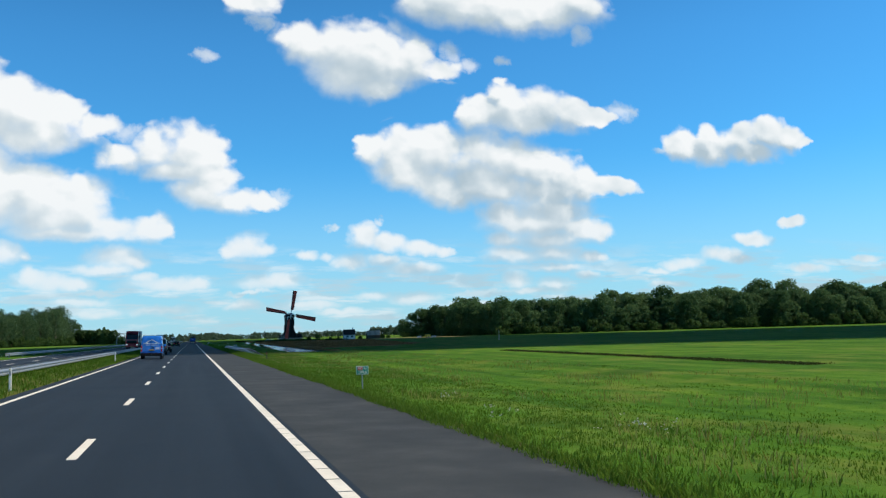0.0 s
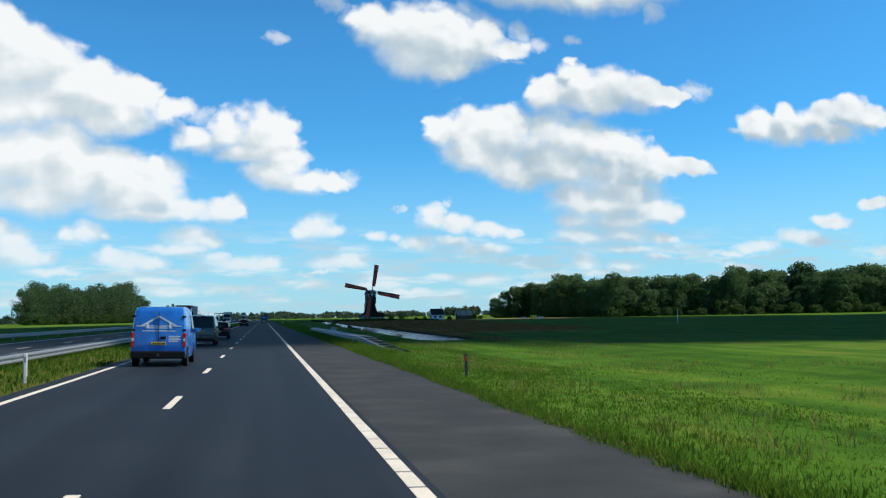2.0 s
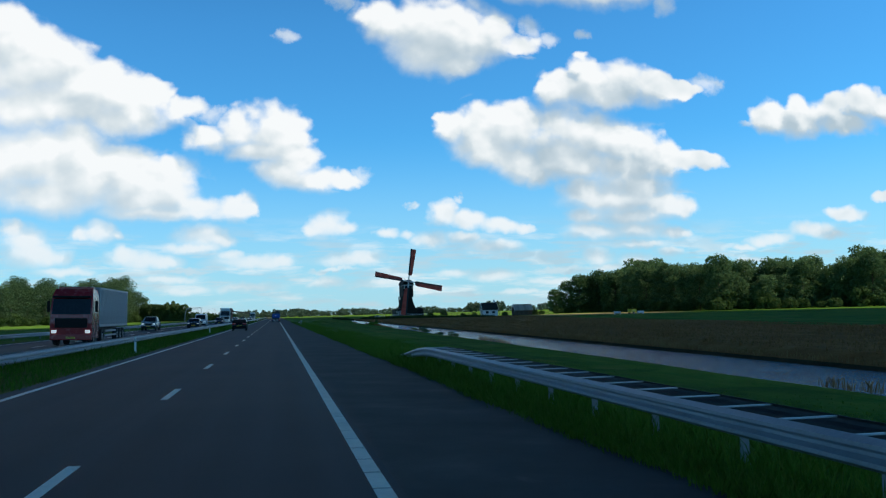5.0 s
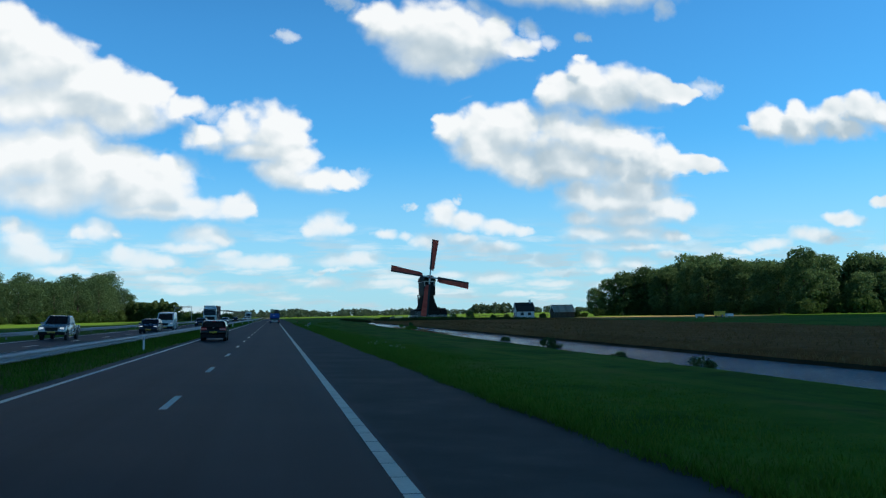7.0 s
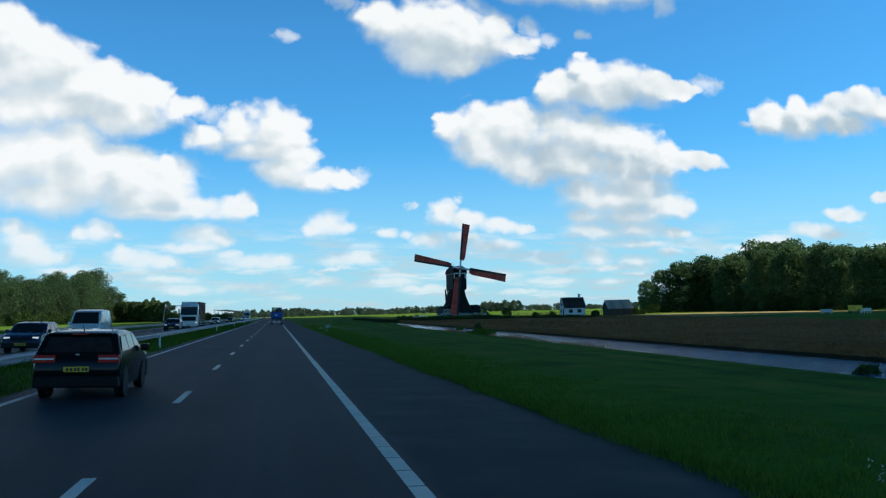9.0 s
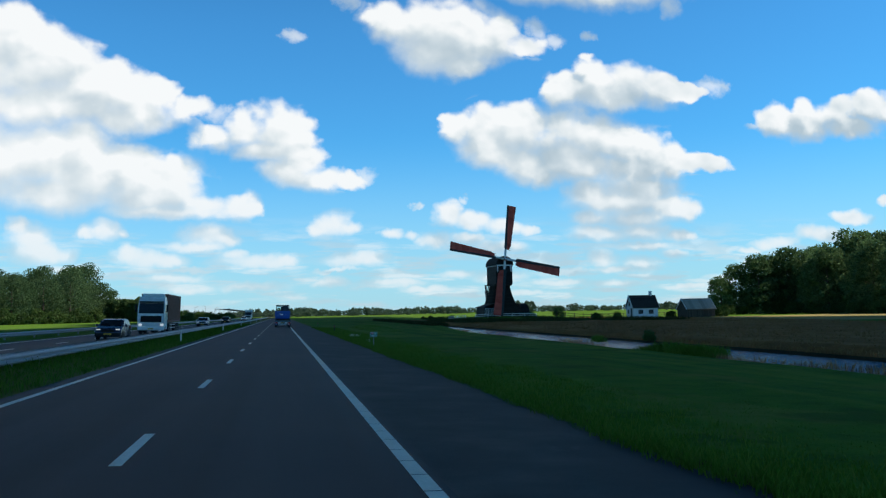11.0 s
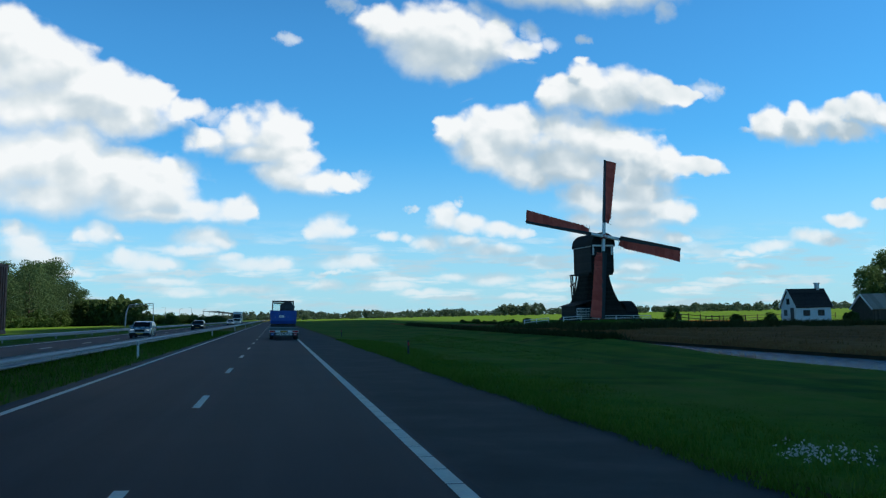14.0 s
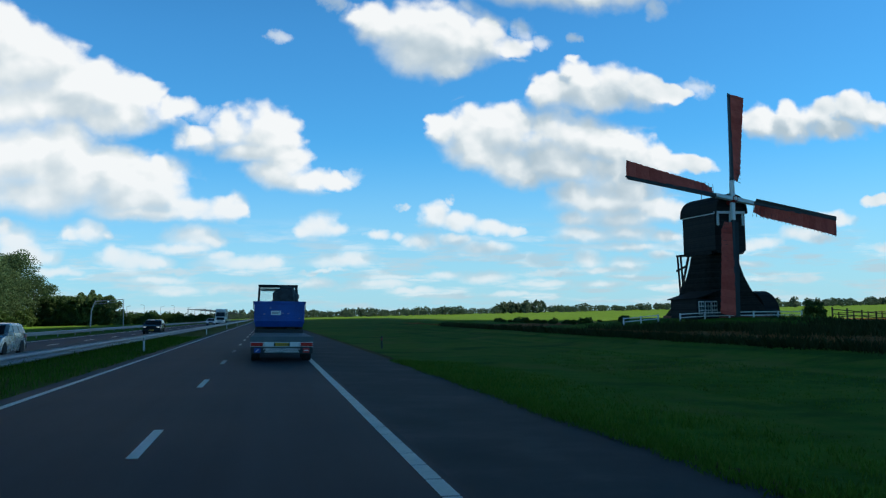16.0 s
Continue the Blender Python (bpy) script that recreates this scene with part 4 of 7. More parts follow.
def windmill(x, y, z):
    mill = thing("windmill", pose(x, y, z, 0, 0, 7), "black tarred wooden polder windmill with red sails on a low mound", "windmill")
    W4 = ((-1, -1), (1, -1), (1, 1), (-1, 1))
    # flared lower body, thatched, standing on a brick foot
    rings = []
    for h, w in ((0.4, 4.35), (0.9, 4.05), (2.0, 3.42), (3.3, 2.86), (4.7, 2.38), (6.1, 2.06), (7.0, 1.94), (7.6, 1.92)):
        ring = []
        for i in range(4):
            (ax, ay), (bx, by) = W4[i], W4[(i + 1) % 4]
            for k in range(6):
                f = k / 6
                px, py = ax + (bx - ax) * f, ay + (by - ay) * f
                c = 0.94 if k == 0 else 1.0
                ring.append((px * w * c, py * w * c, h))
        rings.append(ring)
    part("lower_body", loft(bmesh.new(), rings), THATCH, mill, "flared dark thatched base")
    part("foot_wall", boxes((-4.25, 4.25, -4.25, 4.25, -0.6, 0.45), bevel=0.04), BRICK_RED, mill, "low dark brick foot wall")
    # upper house that turns, with a rounded roof
    hw, y0, y1 = 1.95, -3.2, 3.1
    prof = [(-1.0, 7.55), (-0.86, 7.2), (0.86, 7.2), (1.0, 7.55), (1.0, 11.6)]
    prof += [(math.cos(a) * 1.0, 11.6 + 2.0 * math.sin(a) ** 0.85) for a in (math.pi * i / 14 for i in range(1, 14))]
    prof += [(-1.0, 11.6)]
    body = bmesh.new()
    loft(body, [[(a * hw * s, yy, zz) for a, zz in prof] for yy, s in ((y0, 1.0), (y0 + 0.02, 1.0), (0.0, 1.0), (y1, 0.97))])
    part("upper_house", body, TAR_BOARD, mill, "black weatherboarded house with a rounded roof")
    roof = bmesh.new()
    arc = [(math.cos(a) * 1.05, 11.62 + 2.1 * math.sin(a) ** 0.85) for a in (math.pi * i / 16 for i in range(17))]
    inner = [(a * 0.95, zz - 0.12) for a, zz in reversed(arc)]
    loft(roof, [[(a * hw, yy, zz) for a, zz in arc + inner] for yy in (y0 - 0.45, y1 + 0.25)])
    part("roof", roof, ROOF_FELT, mill)
    bm = bmesh.new()
    beam(bm, (0, 1.9, 13.6), (0, 1.9, 14.7), 0.07)
    part("finial", bm, MILL_WHITE, mill)
    # white moulding round the eaves and the gable
    for sx in (-1, 1):
        part("eaves_board", boxes((sx * hw * 1.01 - 0.05, sx * hw * 1.01 + 0.05, y0 - 0.1, y1, 11.50, 11.72), bevel=0.01), MILL_WHITE, mill, "white painted eaves board")
    part("gable_board", boxes((-hw - 0.1, hw + 0.1, y0 - 0.14, y0 - 0.04, 11.52, 11.80), bevel=0.02), MILL_WHITE, mill, "white painted gable board")
    for sx in (-1, 0, 1):
        bm = boxes((sx * 1.6 - 0.11, sx * 1.6 + 0.11, y0 - 0.16, y0 - 0.05, 10.2, 11.5), bevel=0.03)
        for i in range(5):
            box(bm, sx * 1.6 - 0.15, sx * 1.6 + 0.15, y0 - 0.2, y0 - 0.04, 10.25 + i * 0.22, 10.36 + i * 0.22)
        part("corbel", bm, MILL_WHITE, mill, "white carved corbel")
    # collar where the house sits on the base
    part("skirt", boxes((-2.06, 2.06, y0 + 0.6, y1 - 0.6, 7.1, 7.45), bevel=0.05), ROOF_FELT, mill)
    # windows and door of the base annex
    annex = part("annex", boxes((-5.6, -2.9, -4.6, 0.4, -0.4, 2.2), bevel=0.04), TAR_BOARD, mill, "low black boarded annex")
    bm = bmesh.new()
    plate(bm, [(-5.85, -4.85, 2.15), (-2.4, -4.85, 3.1), (-2.4, 0.65, 3.1), (-5.85, 0.65, 2.15)], (-0.25, 0, 1), 0.12)
    part("annex_roof", bm, ROOF_FELT, annex)
    for cx in (-5.05, -4.25, -3.45):
        bm = boxes((cx - 0.33, cx + 0.33, -4.68, -4.58, 0.55, 1.95), bevel=0.01)
        win = part("window", bm, MILL_WHITE, annex, "white framed window")
        # panes sit a little proud of the frame's field
        bm = bmesh.new()
        for px in (-0.15, 0.15):
            for pz in (0.75, 1.2, 1.65):
                box(bm, cx + px - 0.12, cx + px + 0.12, -4.695, -4.67, pz - 0.18, pz + 0.18)
        o = part("panes", bm, PANE, annex)
    # wheel housing at the other side: a rounded hood
    hood = bmesh.new()
    prof = [(math.cos(a) * 2.9, math.sin(a) * 2.9) for a in (math.pi * i / 16 for i in range(17))]
    loft(hood, [[(xx, -0.6 + a, 0.1 + b) for a, b in prof] for xx in (4.0, 5.9)])
    bmesh.ops.recalc_face_normals(hood, faces=hood.faces[:])
    part("wheel_hood", hood, TAR_BOARD, mill, "rounded black scoop wheel hood")
    # tail: a small gallery on raking posts, and the steep stair under it
    gal = part("gallery", boxes((-2.0, 1.9, y1 - 0.1, y1 + 1.5, 7.25, 7.45), bevel=0.02), TAR_BOARD, mill, "small tail gallery")
    for px in (-1.85, 1.75):
        part("gallery_beam", beam(bmesh.new(), (px, y1 - 0.4, 6.1), (px, y1 + 1.7, 5.6), 0.14, 0.2), TAR_BOARD, gal)
        for py in (y1 + 0.75, y1 + 1.4):
            part("gallery_post", beam(bmesh.new(), (px, py, 7.3), (px * 0.9, py - 0.25, 0.1), 0.17, 0.17, (0, 1, 0)), TAR_BOARD, gal)
    bm = bmesh.new()
    for px in (-1.9, -0.6):
        beam(bm, (px, y1 - 0.9, 7.1), (px, y1 + 2.0, 0.3), 0.16, 0.26)
    stair = part("tail_stair", bm, TAR_BOARD, mill, "steep wooden tail stair")
    for i in range(18):
        f = (i + 0.7) / 18.5
        part("tread", boxes((-1.85, -0.65, y1 - 0.9 + 2.9 * f - 0.15, y1 - 0.9 + 2.9 * f + 0.15, 7.1 - 6.8 * f - 0.03, 7.1 - 6.8 * f + 0.03)), MILL_WHITE, stair, "pale worn stair tread" if i == 0 else "")
    # windshaft, hub and four sails; the axle leans back a little
    lean = pose(0, y0 - 0.75, 12.95, -13, 0, 0)
    bm = bmesh.new()
    tube(bm, (0, 1.6, 0), (0, -0.5, 0), 0.34, 0.34, 14)
    hub = part("windshaft", bm, HUB_RED, mill, "red iron windshaft head")
    hub.matrix_basis = lean
    bm = bmesh.new()
    tube(bm, (0, -0.5, 0), (0, -0.62, 0), 0.24, 0.12, 14)
    part("shaft_cap", bm, MILL_WHITE, hub)
    R, base_turn = 13.2, 10.2
    for k in range(4):
        turn = pose(0, 0, 0, 0, base_turn + 90 * k, 0)
        off = -0.25 if k % 2 else 0.12
        stock = bmesh.new()
        loft(stock, [[(-w, off - d, h), (w, off - d, h), (w, off + d, h), (-w, off + d, h)] for h, w, d in ((0.0, 0.19, 0.19), (2.4, 0.18, 0.17), (R, 0.09, 0.08))])
        s = part("sail", stock, SAIL_DARK, mill, "dark timber sail stock")
        s.matrix_basis = lean @ turn
        bm = bmesh.new()
        for h0, h1, w in ((0.3, 1.05, 0.21), (1.05, 2.35, 0.2)):
            box(bm, -w, w, off - 0.2, off + 0.2, h0, h1)
        part("white_root", bm, MILL_WHITE, s, "white painted sail root")
        # leading board: dark, angled forward
        bm = bmesh.new()
        plate(bm, [(-0.08, off - 0.1, 2.5), (-0.46, off - 0.30, 2.6), (-0.42, off - 0.18, R - 0.05), (-0.06, off - 0.08, R)], (0, -1, 0), 0.05)
        part("leading_board", bm, SAIL_DARK, s, "dark leading board of the sail")
        # lattice bars and battens
        bm = bmesh.new()
        n = 24
        for i in range(n):
            h = 2.5 + (R - 2.6) * i / (n - 1)
            tw = 0.34 - 0.30 * (h / R)
            beam(bm, (0.0, off, h), (1.40 + 0.54 * (i / (n - 1)) ** 1.4, off + 1.2 * tw, h), 0.035, 0.03)
        for px in (0.5, 0.95):
            beam(bm, (px, off + 0.28 * px, 2.5), (px, off + 0.05 * px, R - 0.1), 0.045, 0.03)
        part("lattice", bm, SAIL_DARK, s, "thin dark sail lattice")
        # the cloth, red brown, spread to the tip with a scalloped edge
        verts, faces = [], []
        m, q = 30, 8
        for i in range(m + 1):
            h = 2.55 + (R - 2.62) * i / m
            tw = 0.34 - 0.30 * (h / R)
            wide = 1.22 + 0.58 * (i / m) ** 1.4 + 0.045 * math.sin(i * math.pi * 0.9) - (0.40 * (1 - min(1, i / 3.0)))
            for j in range(q + 1):
                f = j / q
                sag = 0.07 * math.sin(f * math.pi) + 0.02 * math.sin(i * 1.3 + j)
                verts.append((0.06 + wide * f, off - 0.13 + 1.5 * tw * f + sag, h + 0.06 * math.sin(f * 3.14)))
        for i in range(m):
            for j in range(q):
                a = i * (q + 1) + j
                faces.append((a, a + 1, a + q + 2, a + q + 1))
        cloth = sheet("sailcloth", verts, faces, SAIL_RED, s)
        solid = cloth.modifiers.new("thick", "SOLIDIFY")
        solid.thickness = 0.02
        cloth["label"] = "spread red-brown sailcloth"
    return mill


windmill(51.5, 481.0, 0.5)


def white_fence(x0, y0, x1, y1, name="white_fence", mat=None, high=1.1, label="", rails=(0.45, 0.95), gap=2.4):
    a, b = Vector((x0, y0, 0)), Vector((x1, y1, 0))
    n = max(2, int((b - a).length / gap))
    f = thing(name, pose(0, 0, 0), label or "low white painted wooden fence on the mill mound", "fence", "fences")
    mat = mat or MILL_WHITE
    pts = [a.lerp(b, i / n) for i in range(n + 1)]
    for p in pts:
        g = ground_z(p.x, p.y)
        part("post", boxes((p.x - 0.07, p.x + 0.07, p.y - 0.07, p.y + 0.07, g - 0.3, g + high), bevel=0.02), mat, f)
    for r in rails:
        for p, q in zip(pts, pts[1:]):
            bm = bmesh.new()
            beam(bm, (p.x, p.y, ground_z(p.x, p.y) + r), (q.x, q.y, ground_z(q.x, q.y) + r), 0.05, 0.10)
            part("rail", bm, mat, f)


white_fence(38.9, 477.4, 42.5, 476.7, high=0.75, rails=(0.3, 0.65))
white_fence(44.6, 475.8, 58.4, 475.2, high=0.75, rails=(0.3, 0.65))
white_fence(64, 478, 78, 482, "field_fence", SHED_WOOD, 1.2, "weathered wooden post and rail fence in the pasture")
white_fence(80, 500, 120, 520, "field_fence", SHED_WOOD, 1.1, "weathered wooden post and rail fence in the pasture", gap=4.0)


def gable_house(name, x, y, z, length, depth, eave, ridge, wall, roofmat, label, chimney=True, turn=0.0):
    h = thing(name, pose(x, y, z, 0, 0, turn), label, "house" if chimney else "shed")
    bm = bmesh.new()
    half = depth / 2
    prof = [(0, -0.4), (depth, -0.4), (depth, eave), (half, ridge - 0.12), (0, eave)]
    loft(bm, [[(xx, a, b) for a, b in prof] for xx in (0, length)])
    bmesh.ops.recalc_face_normals(bm, faces=bm.faces[:])
    part("wall", bm, wall, h)
    over = 0.3
    slope = (ridge - eave) / half
    for side in (0, 1):
        bm = bmesh.new()
        e = -over if side == 0 else depth + over
        ez = eave - over * slope
        pts = [(-0.2, e, ez), (length + 0.2, e, ez), (length + 0.2, half, ridge), (-0.2, half, ridge)]
        plate(bm, pts if side == 0 else pts[::-1], (0, -slope if side == 0 else slope, 1), 0.14)
        roof = part("roof", bm, roofmat, h)
    for xx in (-0.24, length + 0.20):
        for e in (-over, depth + over):
            bm = beam(bmesh.new(), (xx, e, eave - over * slope + 0.02), (xx, half, ridge + 0.02), 0.06, 0.26)
            part("verge_board", bm, MILL_WHITE, h)
    if chimney:
        cx = length - 0.9
        bm = boxes((cx - 0.25, cx + 0.25, half - 0.3, half + 0.3, ridge - 0.5, ridge + 0.95), bevel=0.02)
        box(bm, cx - 0.32, cx + 0.32, half - 0.37, half + 0.37, ridge + 0.8, ridge + 0.95)
        part("chimney", bm, HOUSE_WHITE, h, "white rendered chimney")
        for wx in (1.2, 3.6):
            win = part("window", boxes((wx, wx + 1.1, -0.05, -0.005, 0.75, 1.65), bevel=0.01), POST_DARK, h, "dark framed window")
            part("pane", boxes((wx + 0.08, wx + 0.51, -0.062, -0.052, 0.82, 1.58)), PANE, win)
            part("pane", boxes((wx + 0.59, wx + 1.02, -0.062, -0.052, 0.82, 1.58)), PANE, win)
        gw = part("window", boxes((-0.05, -0.005, half - 0.4, half + 0.4, 2.5, 3.4), bevel=0.01), POST_DARK, h, "dark framed window")
        part("pane", boxes((-0.062, -0.052, half - 0.32, half + 0.32, 2.58, 3.32)), PANE, gw)
        d = part("door", boxes((-0.06, -0.005, 0.5, 1.4, 0.0, 2.0), bevel=0.01), POST_DARK, h, "dark boarded door")
        part("door_handle", boxes((-0.11, -0.06, 1.25, 1.33, 0.95, 1.0), bevel=0.008), GALV, d)
        part("window", boxes((-0.05, -0.005, 2.3, 3.2, 0.8, 1.7), bevel=0.01), POST_DARK, h)
    else:
        d = part("door", boxes((length * 0.55, length * 0.55 + 2.2, -0.07, -0.005, -0.1, eave - 0.25), bevel=0.01), SHED_WOOD, h, "wide plank barn door")
        part("door_handle", boxes((length * 0.55 + 0.1, length * 0.55 + 0.18, -0.13, -0.07, 0.8, 1.1), bevel=0.008), CHASSIS, d)
    return h


gable_house("cottage", 78.2, 467.5, ground_z(78, 468) + 0.2, 5.8, 4.0, 2.35, 4.8, HOUSE_WHITE, ROOF_DARK, "small whitewashed cottage with a steep dark tiled roof")
gable_house("barn", 90.6, 467.0, ground_z(92, 468) + 0.2, 6.6, 5.0, 1.75, 3.85, SHED_WOOD, SHED_ROOF, "low weathered plank barn with a grey sheet roof", chimney=False)

# ------------------------------------------------------------------ trees and shrubs


def leaf_mesh(name, centres, sizes, rng, mat, droop=0.0, aspect=0.7):
    """Many small leaf sprays, each a bent quad of its own, round the given places."""
    n = len(centres)
    nrm = rng.normal(size=(n, 3))
    nrm[:, 2] += 0.5
    nrm /= np.linalg.norm(nrm, axis=1)[:, None]
    a = np.cross(nrm, rng.normal(size=(n, 3)))
    a /= np.linalg.norm(a, axis=1)[:, None]
    b = np.cross(nrm, a)
    s = np.asarray(sizes)[:, None]
    a, b = a * s, b * s * aspect
    fold = nrm * s * 0.25
    co = np.stack([centres - a, centres - b * 0.8 + fold, centres + a, centres + b * 0.8 + fold], axis=1).reshape(-1, 3)
    co[:, 2] -= droop * rng.random(len(co))
    me = bpy.data.meshes.new(name)
    me.vertices.add(4 * n)
    me.vertices.foreach_set("co", co.astype(np.float32).ravel())
    me.loops.add(4 * n)
    me.loops.foreach_set("vertex_index", np.arange(4 * n, dtype=np.int32))
    me.polygons.add(n)
    me.polygons.foreach_set("loop_start", np.arange(0, 4 * n, 4, dtype=np.int32))
    me.materials.append(mat)
    me.update(calc_edges=True)
    return me


def crown_points(rng, high, wide, base, clumps, per, shape):
    """Leaf places: shells of clumps that fill a crown unevenly."""
    out, size = [], []
    for _ in range(clumps):
        f = rng.random() ** (0.95 if shape != "cone" else 1.3)
        zc = base + (high - base) * f
        if shape == "round":
            env = math.sqrt(max(0.05, 1 - (abs(f - 0.40) / 0.62) ** 2.6))
        elif shape == "tall":
            env = math.sqrt(max(0.05, 1 - ((f - 0.45) / 0.60) ** 4))
        else:
            env = max(0.08, 1.0 - f)
        ang = rng.random() * 2 * math.pi
        rad = wide / 2 * env * (0.35 + 0.65 * rng.random() ** 0.5)
        c = np.array([math.cos(ang) * rad, math.sin(ang) * rad, zc])
        r = wide * (0.13 + 0.10 * rng.random()) * (0.8 if shape == "cone" else 1.0)
        d = rng.normal(size=(per, 3))
        d /= np.linalg.norm(d, axis=1)[:, None]
        d[:, 2] *= 0.75
        p = c + d * (r * (0.55 + 0.5 * rng.random((per, 1)) ** 0.5))
        p[:, 2] = np.maximum(p[:, 2], base * 0.55)
        out.append(p)
        size.append(0.20 + 0.22 * rng.random(per))
    return np.concatenate(out), np.concatenate(size)


def tree_model(name, seed, high, wide, base, mat, label, category="tree", group="", shape="round", clumps=46, per=62, leaf=1.0):
    rng = np.random.default_rng(seed)
    t = thing(name, pose(0, 0, 0), label, category, group)
    bm = bmesh.new()
    r = high * 0.017
    lean = rng.normal() * 0.25
    top = Vector((lean, rng.normal() * 0.25, high * 0.72))
    knots = [Vector((0, 0, -0.4)), Vector((lean * 0.2, 0, base)), Vector((lean * 0.6, 0.1, high * 0.5)), top]
    for (a, b), (ra, rb) in zip(zip(knots, knots[1:]), ((r * 1.25, r), (r, r * 0.6), (r * 0.6, r * 0.2))):
        tube(bm, a, b, ra, rb, 8)
    for i in range(7):
        f = 0.25 + 0.6 * i / 7
        q = rng.random() * 6.28
        a = knots[1].lerp(top, f)
        ln = wide * (0.30 + 0.1 * rng.random()) * (1 - 0.5 * f)
        tube(bm, a, a + Vector((math.cos(q) * ln, math.sin(q) * ln, ln * 0.6)), r * 0.4, r * 0.1, 6)
    part("trunk", bm, BARK, t)
    p, s = crown_points(rng, high, wide, base, clumps, per, shape)
    crown = new("crown", leaf_mesh(name + "_crown", p, s * leaf, rng, mat))
    crown.parent = t
    return t


OAKS = [tree_model("oak_tree", 11 + i, h, w, 0.9, LEAF_OAK, "tall broad-leaved tree with a dense dark green crown", "tree", "woodland trees", "round", 112, 70, 1.2)
        for i, (h, w) in enumerate(((15.5, 10.0), (17.5, 10.5), (13.0, 9.0), (19.0, 11.0)))]
WILLOWS = [tree_model("willow_tree", 31 + i, h, w, 1.2, LEAF_WILLOW, "tall leafy willow with a soft green crown", "tree", "roadside wood", "round", 110, 60, 1.15)
           for i, (h, w) in enumerate(((24.0, 14.0), (27.0, 15.0), (21.0, 13.0)))]
PINES = [tree_model("conifer_tree", 51 + i, h, w, 0.4, LEAF_PINE, "slender dark conifer at the edge of the wood", "tree", "conifers", "tall", 44, 60, 1.2)
         for i, (h, w) in enumerate(((9.5, 5.0), (11.0, 5.4), (8.0, 4.6)))]
SHRUBS = [tree_model("shrub", 71 + i, h, w, 0.3, LEAF_SHRUB, "low bushy green shrub on rough grass", "shrub", "shrubs", "round", 34, 62, 0.8)
          for i, (h, w) in enumerate(((3.2, 4.5), (4.4, 5.0), (2.2, 4.0)))]

PLANTED = {}


def plant(models, x, y, rng, scale=1.0):
    """Sets a copy of one of the models at a place; the first use of a model moves the model itself."""
    src = models[rng.randrange(len(models))]
    k = scale * rng.uniform(0.88, 1.14)
    m = Matrix.LocRotScale((x, y, ground_z(x, y) - 0.05), Euler((0, 0, rng.uniform(0, 6.28))), (k, k, k * rng.uniform(0.94, 1.08)))
    if src not in PLANTED:
        PLANTED[src] = True
        src.matrix_basis = m
        return src
    sc = src.scale.copy()
    src.scale = (1, 1, 1)
    o = copy_thing(src, Matrix.Identity(4))
    src.scale = sc
    o.matrix_basis = m
    return o


def along(points, step):
    pts = [Vector(p).to_2d() for p in points]
    out = []
    for a, b in zip(pts, pts[1:]):
        n = max(1, int((b - a).length / step))
        out += [a.lerp(b, i / n) for i in range(n)]
    return out + [pts[-1]]


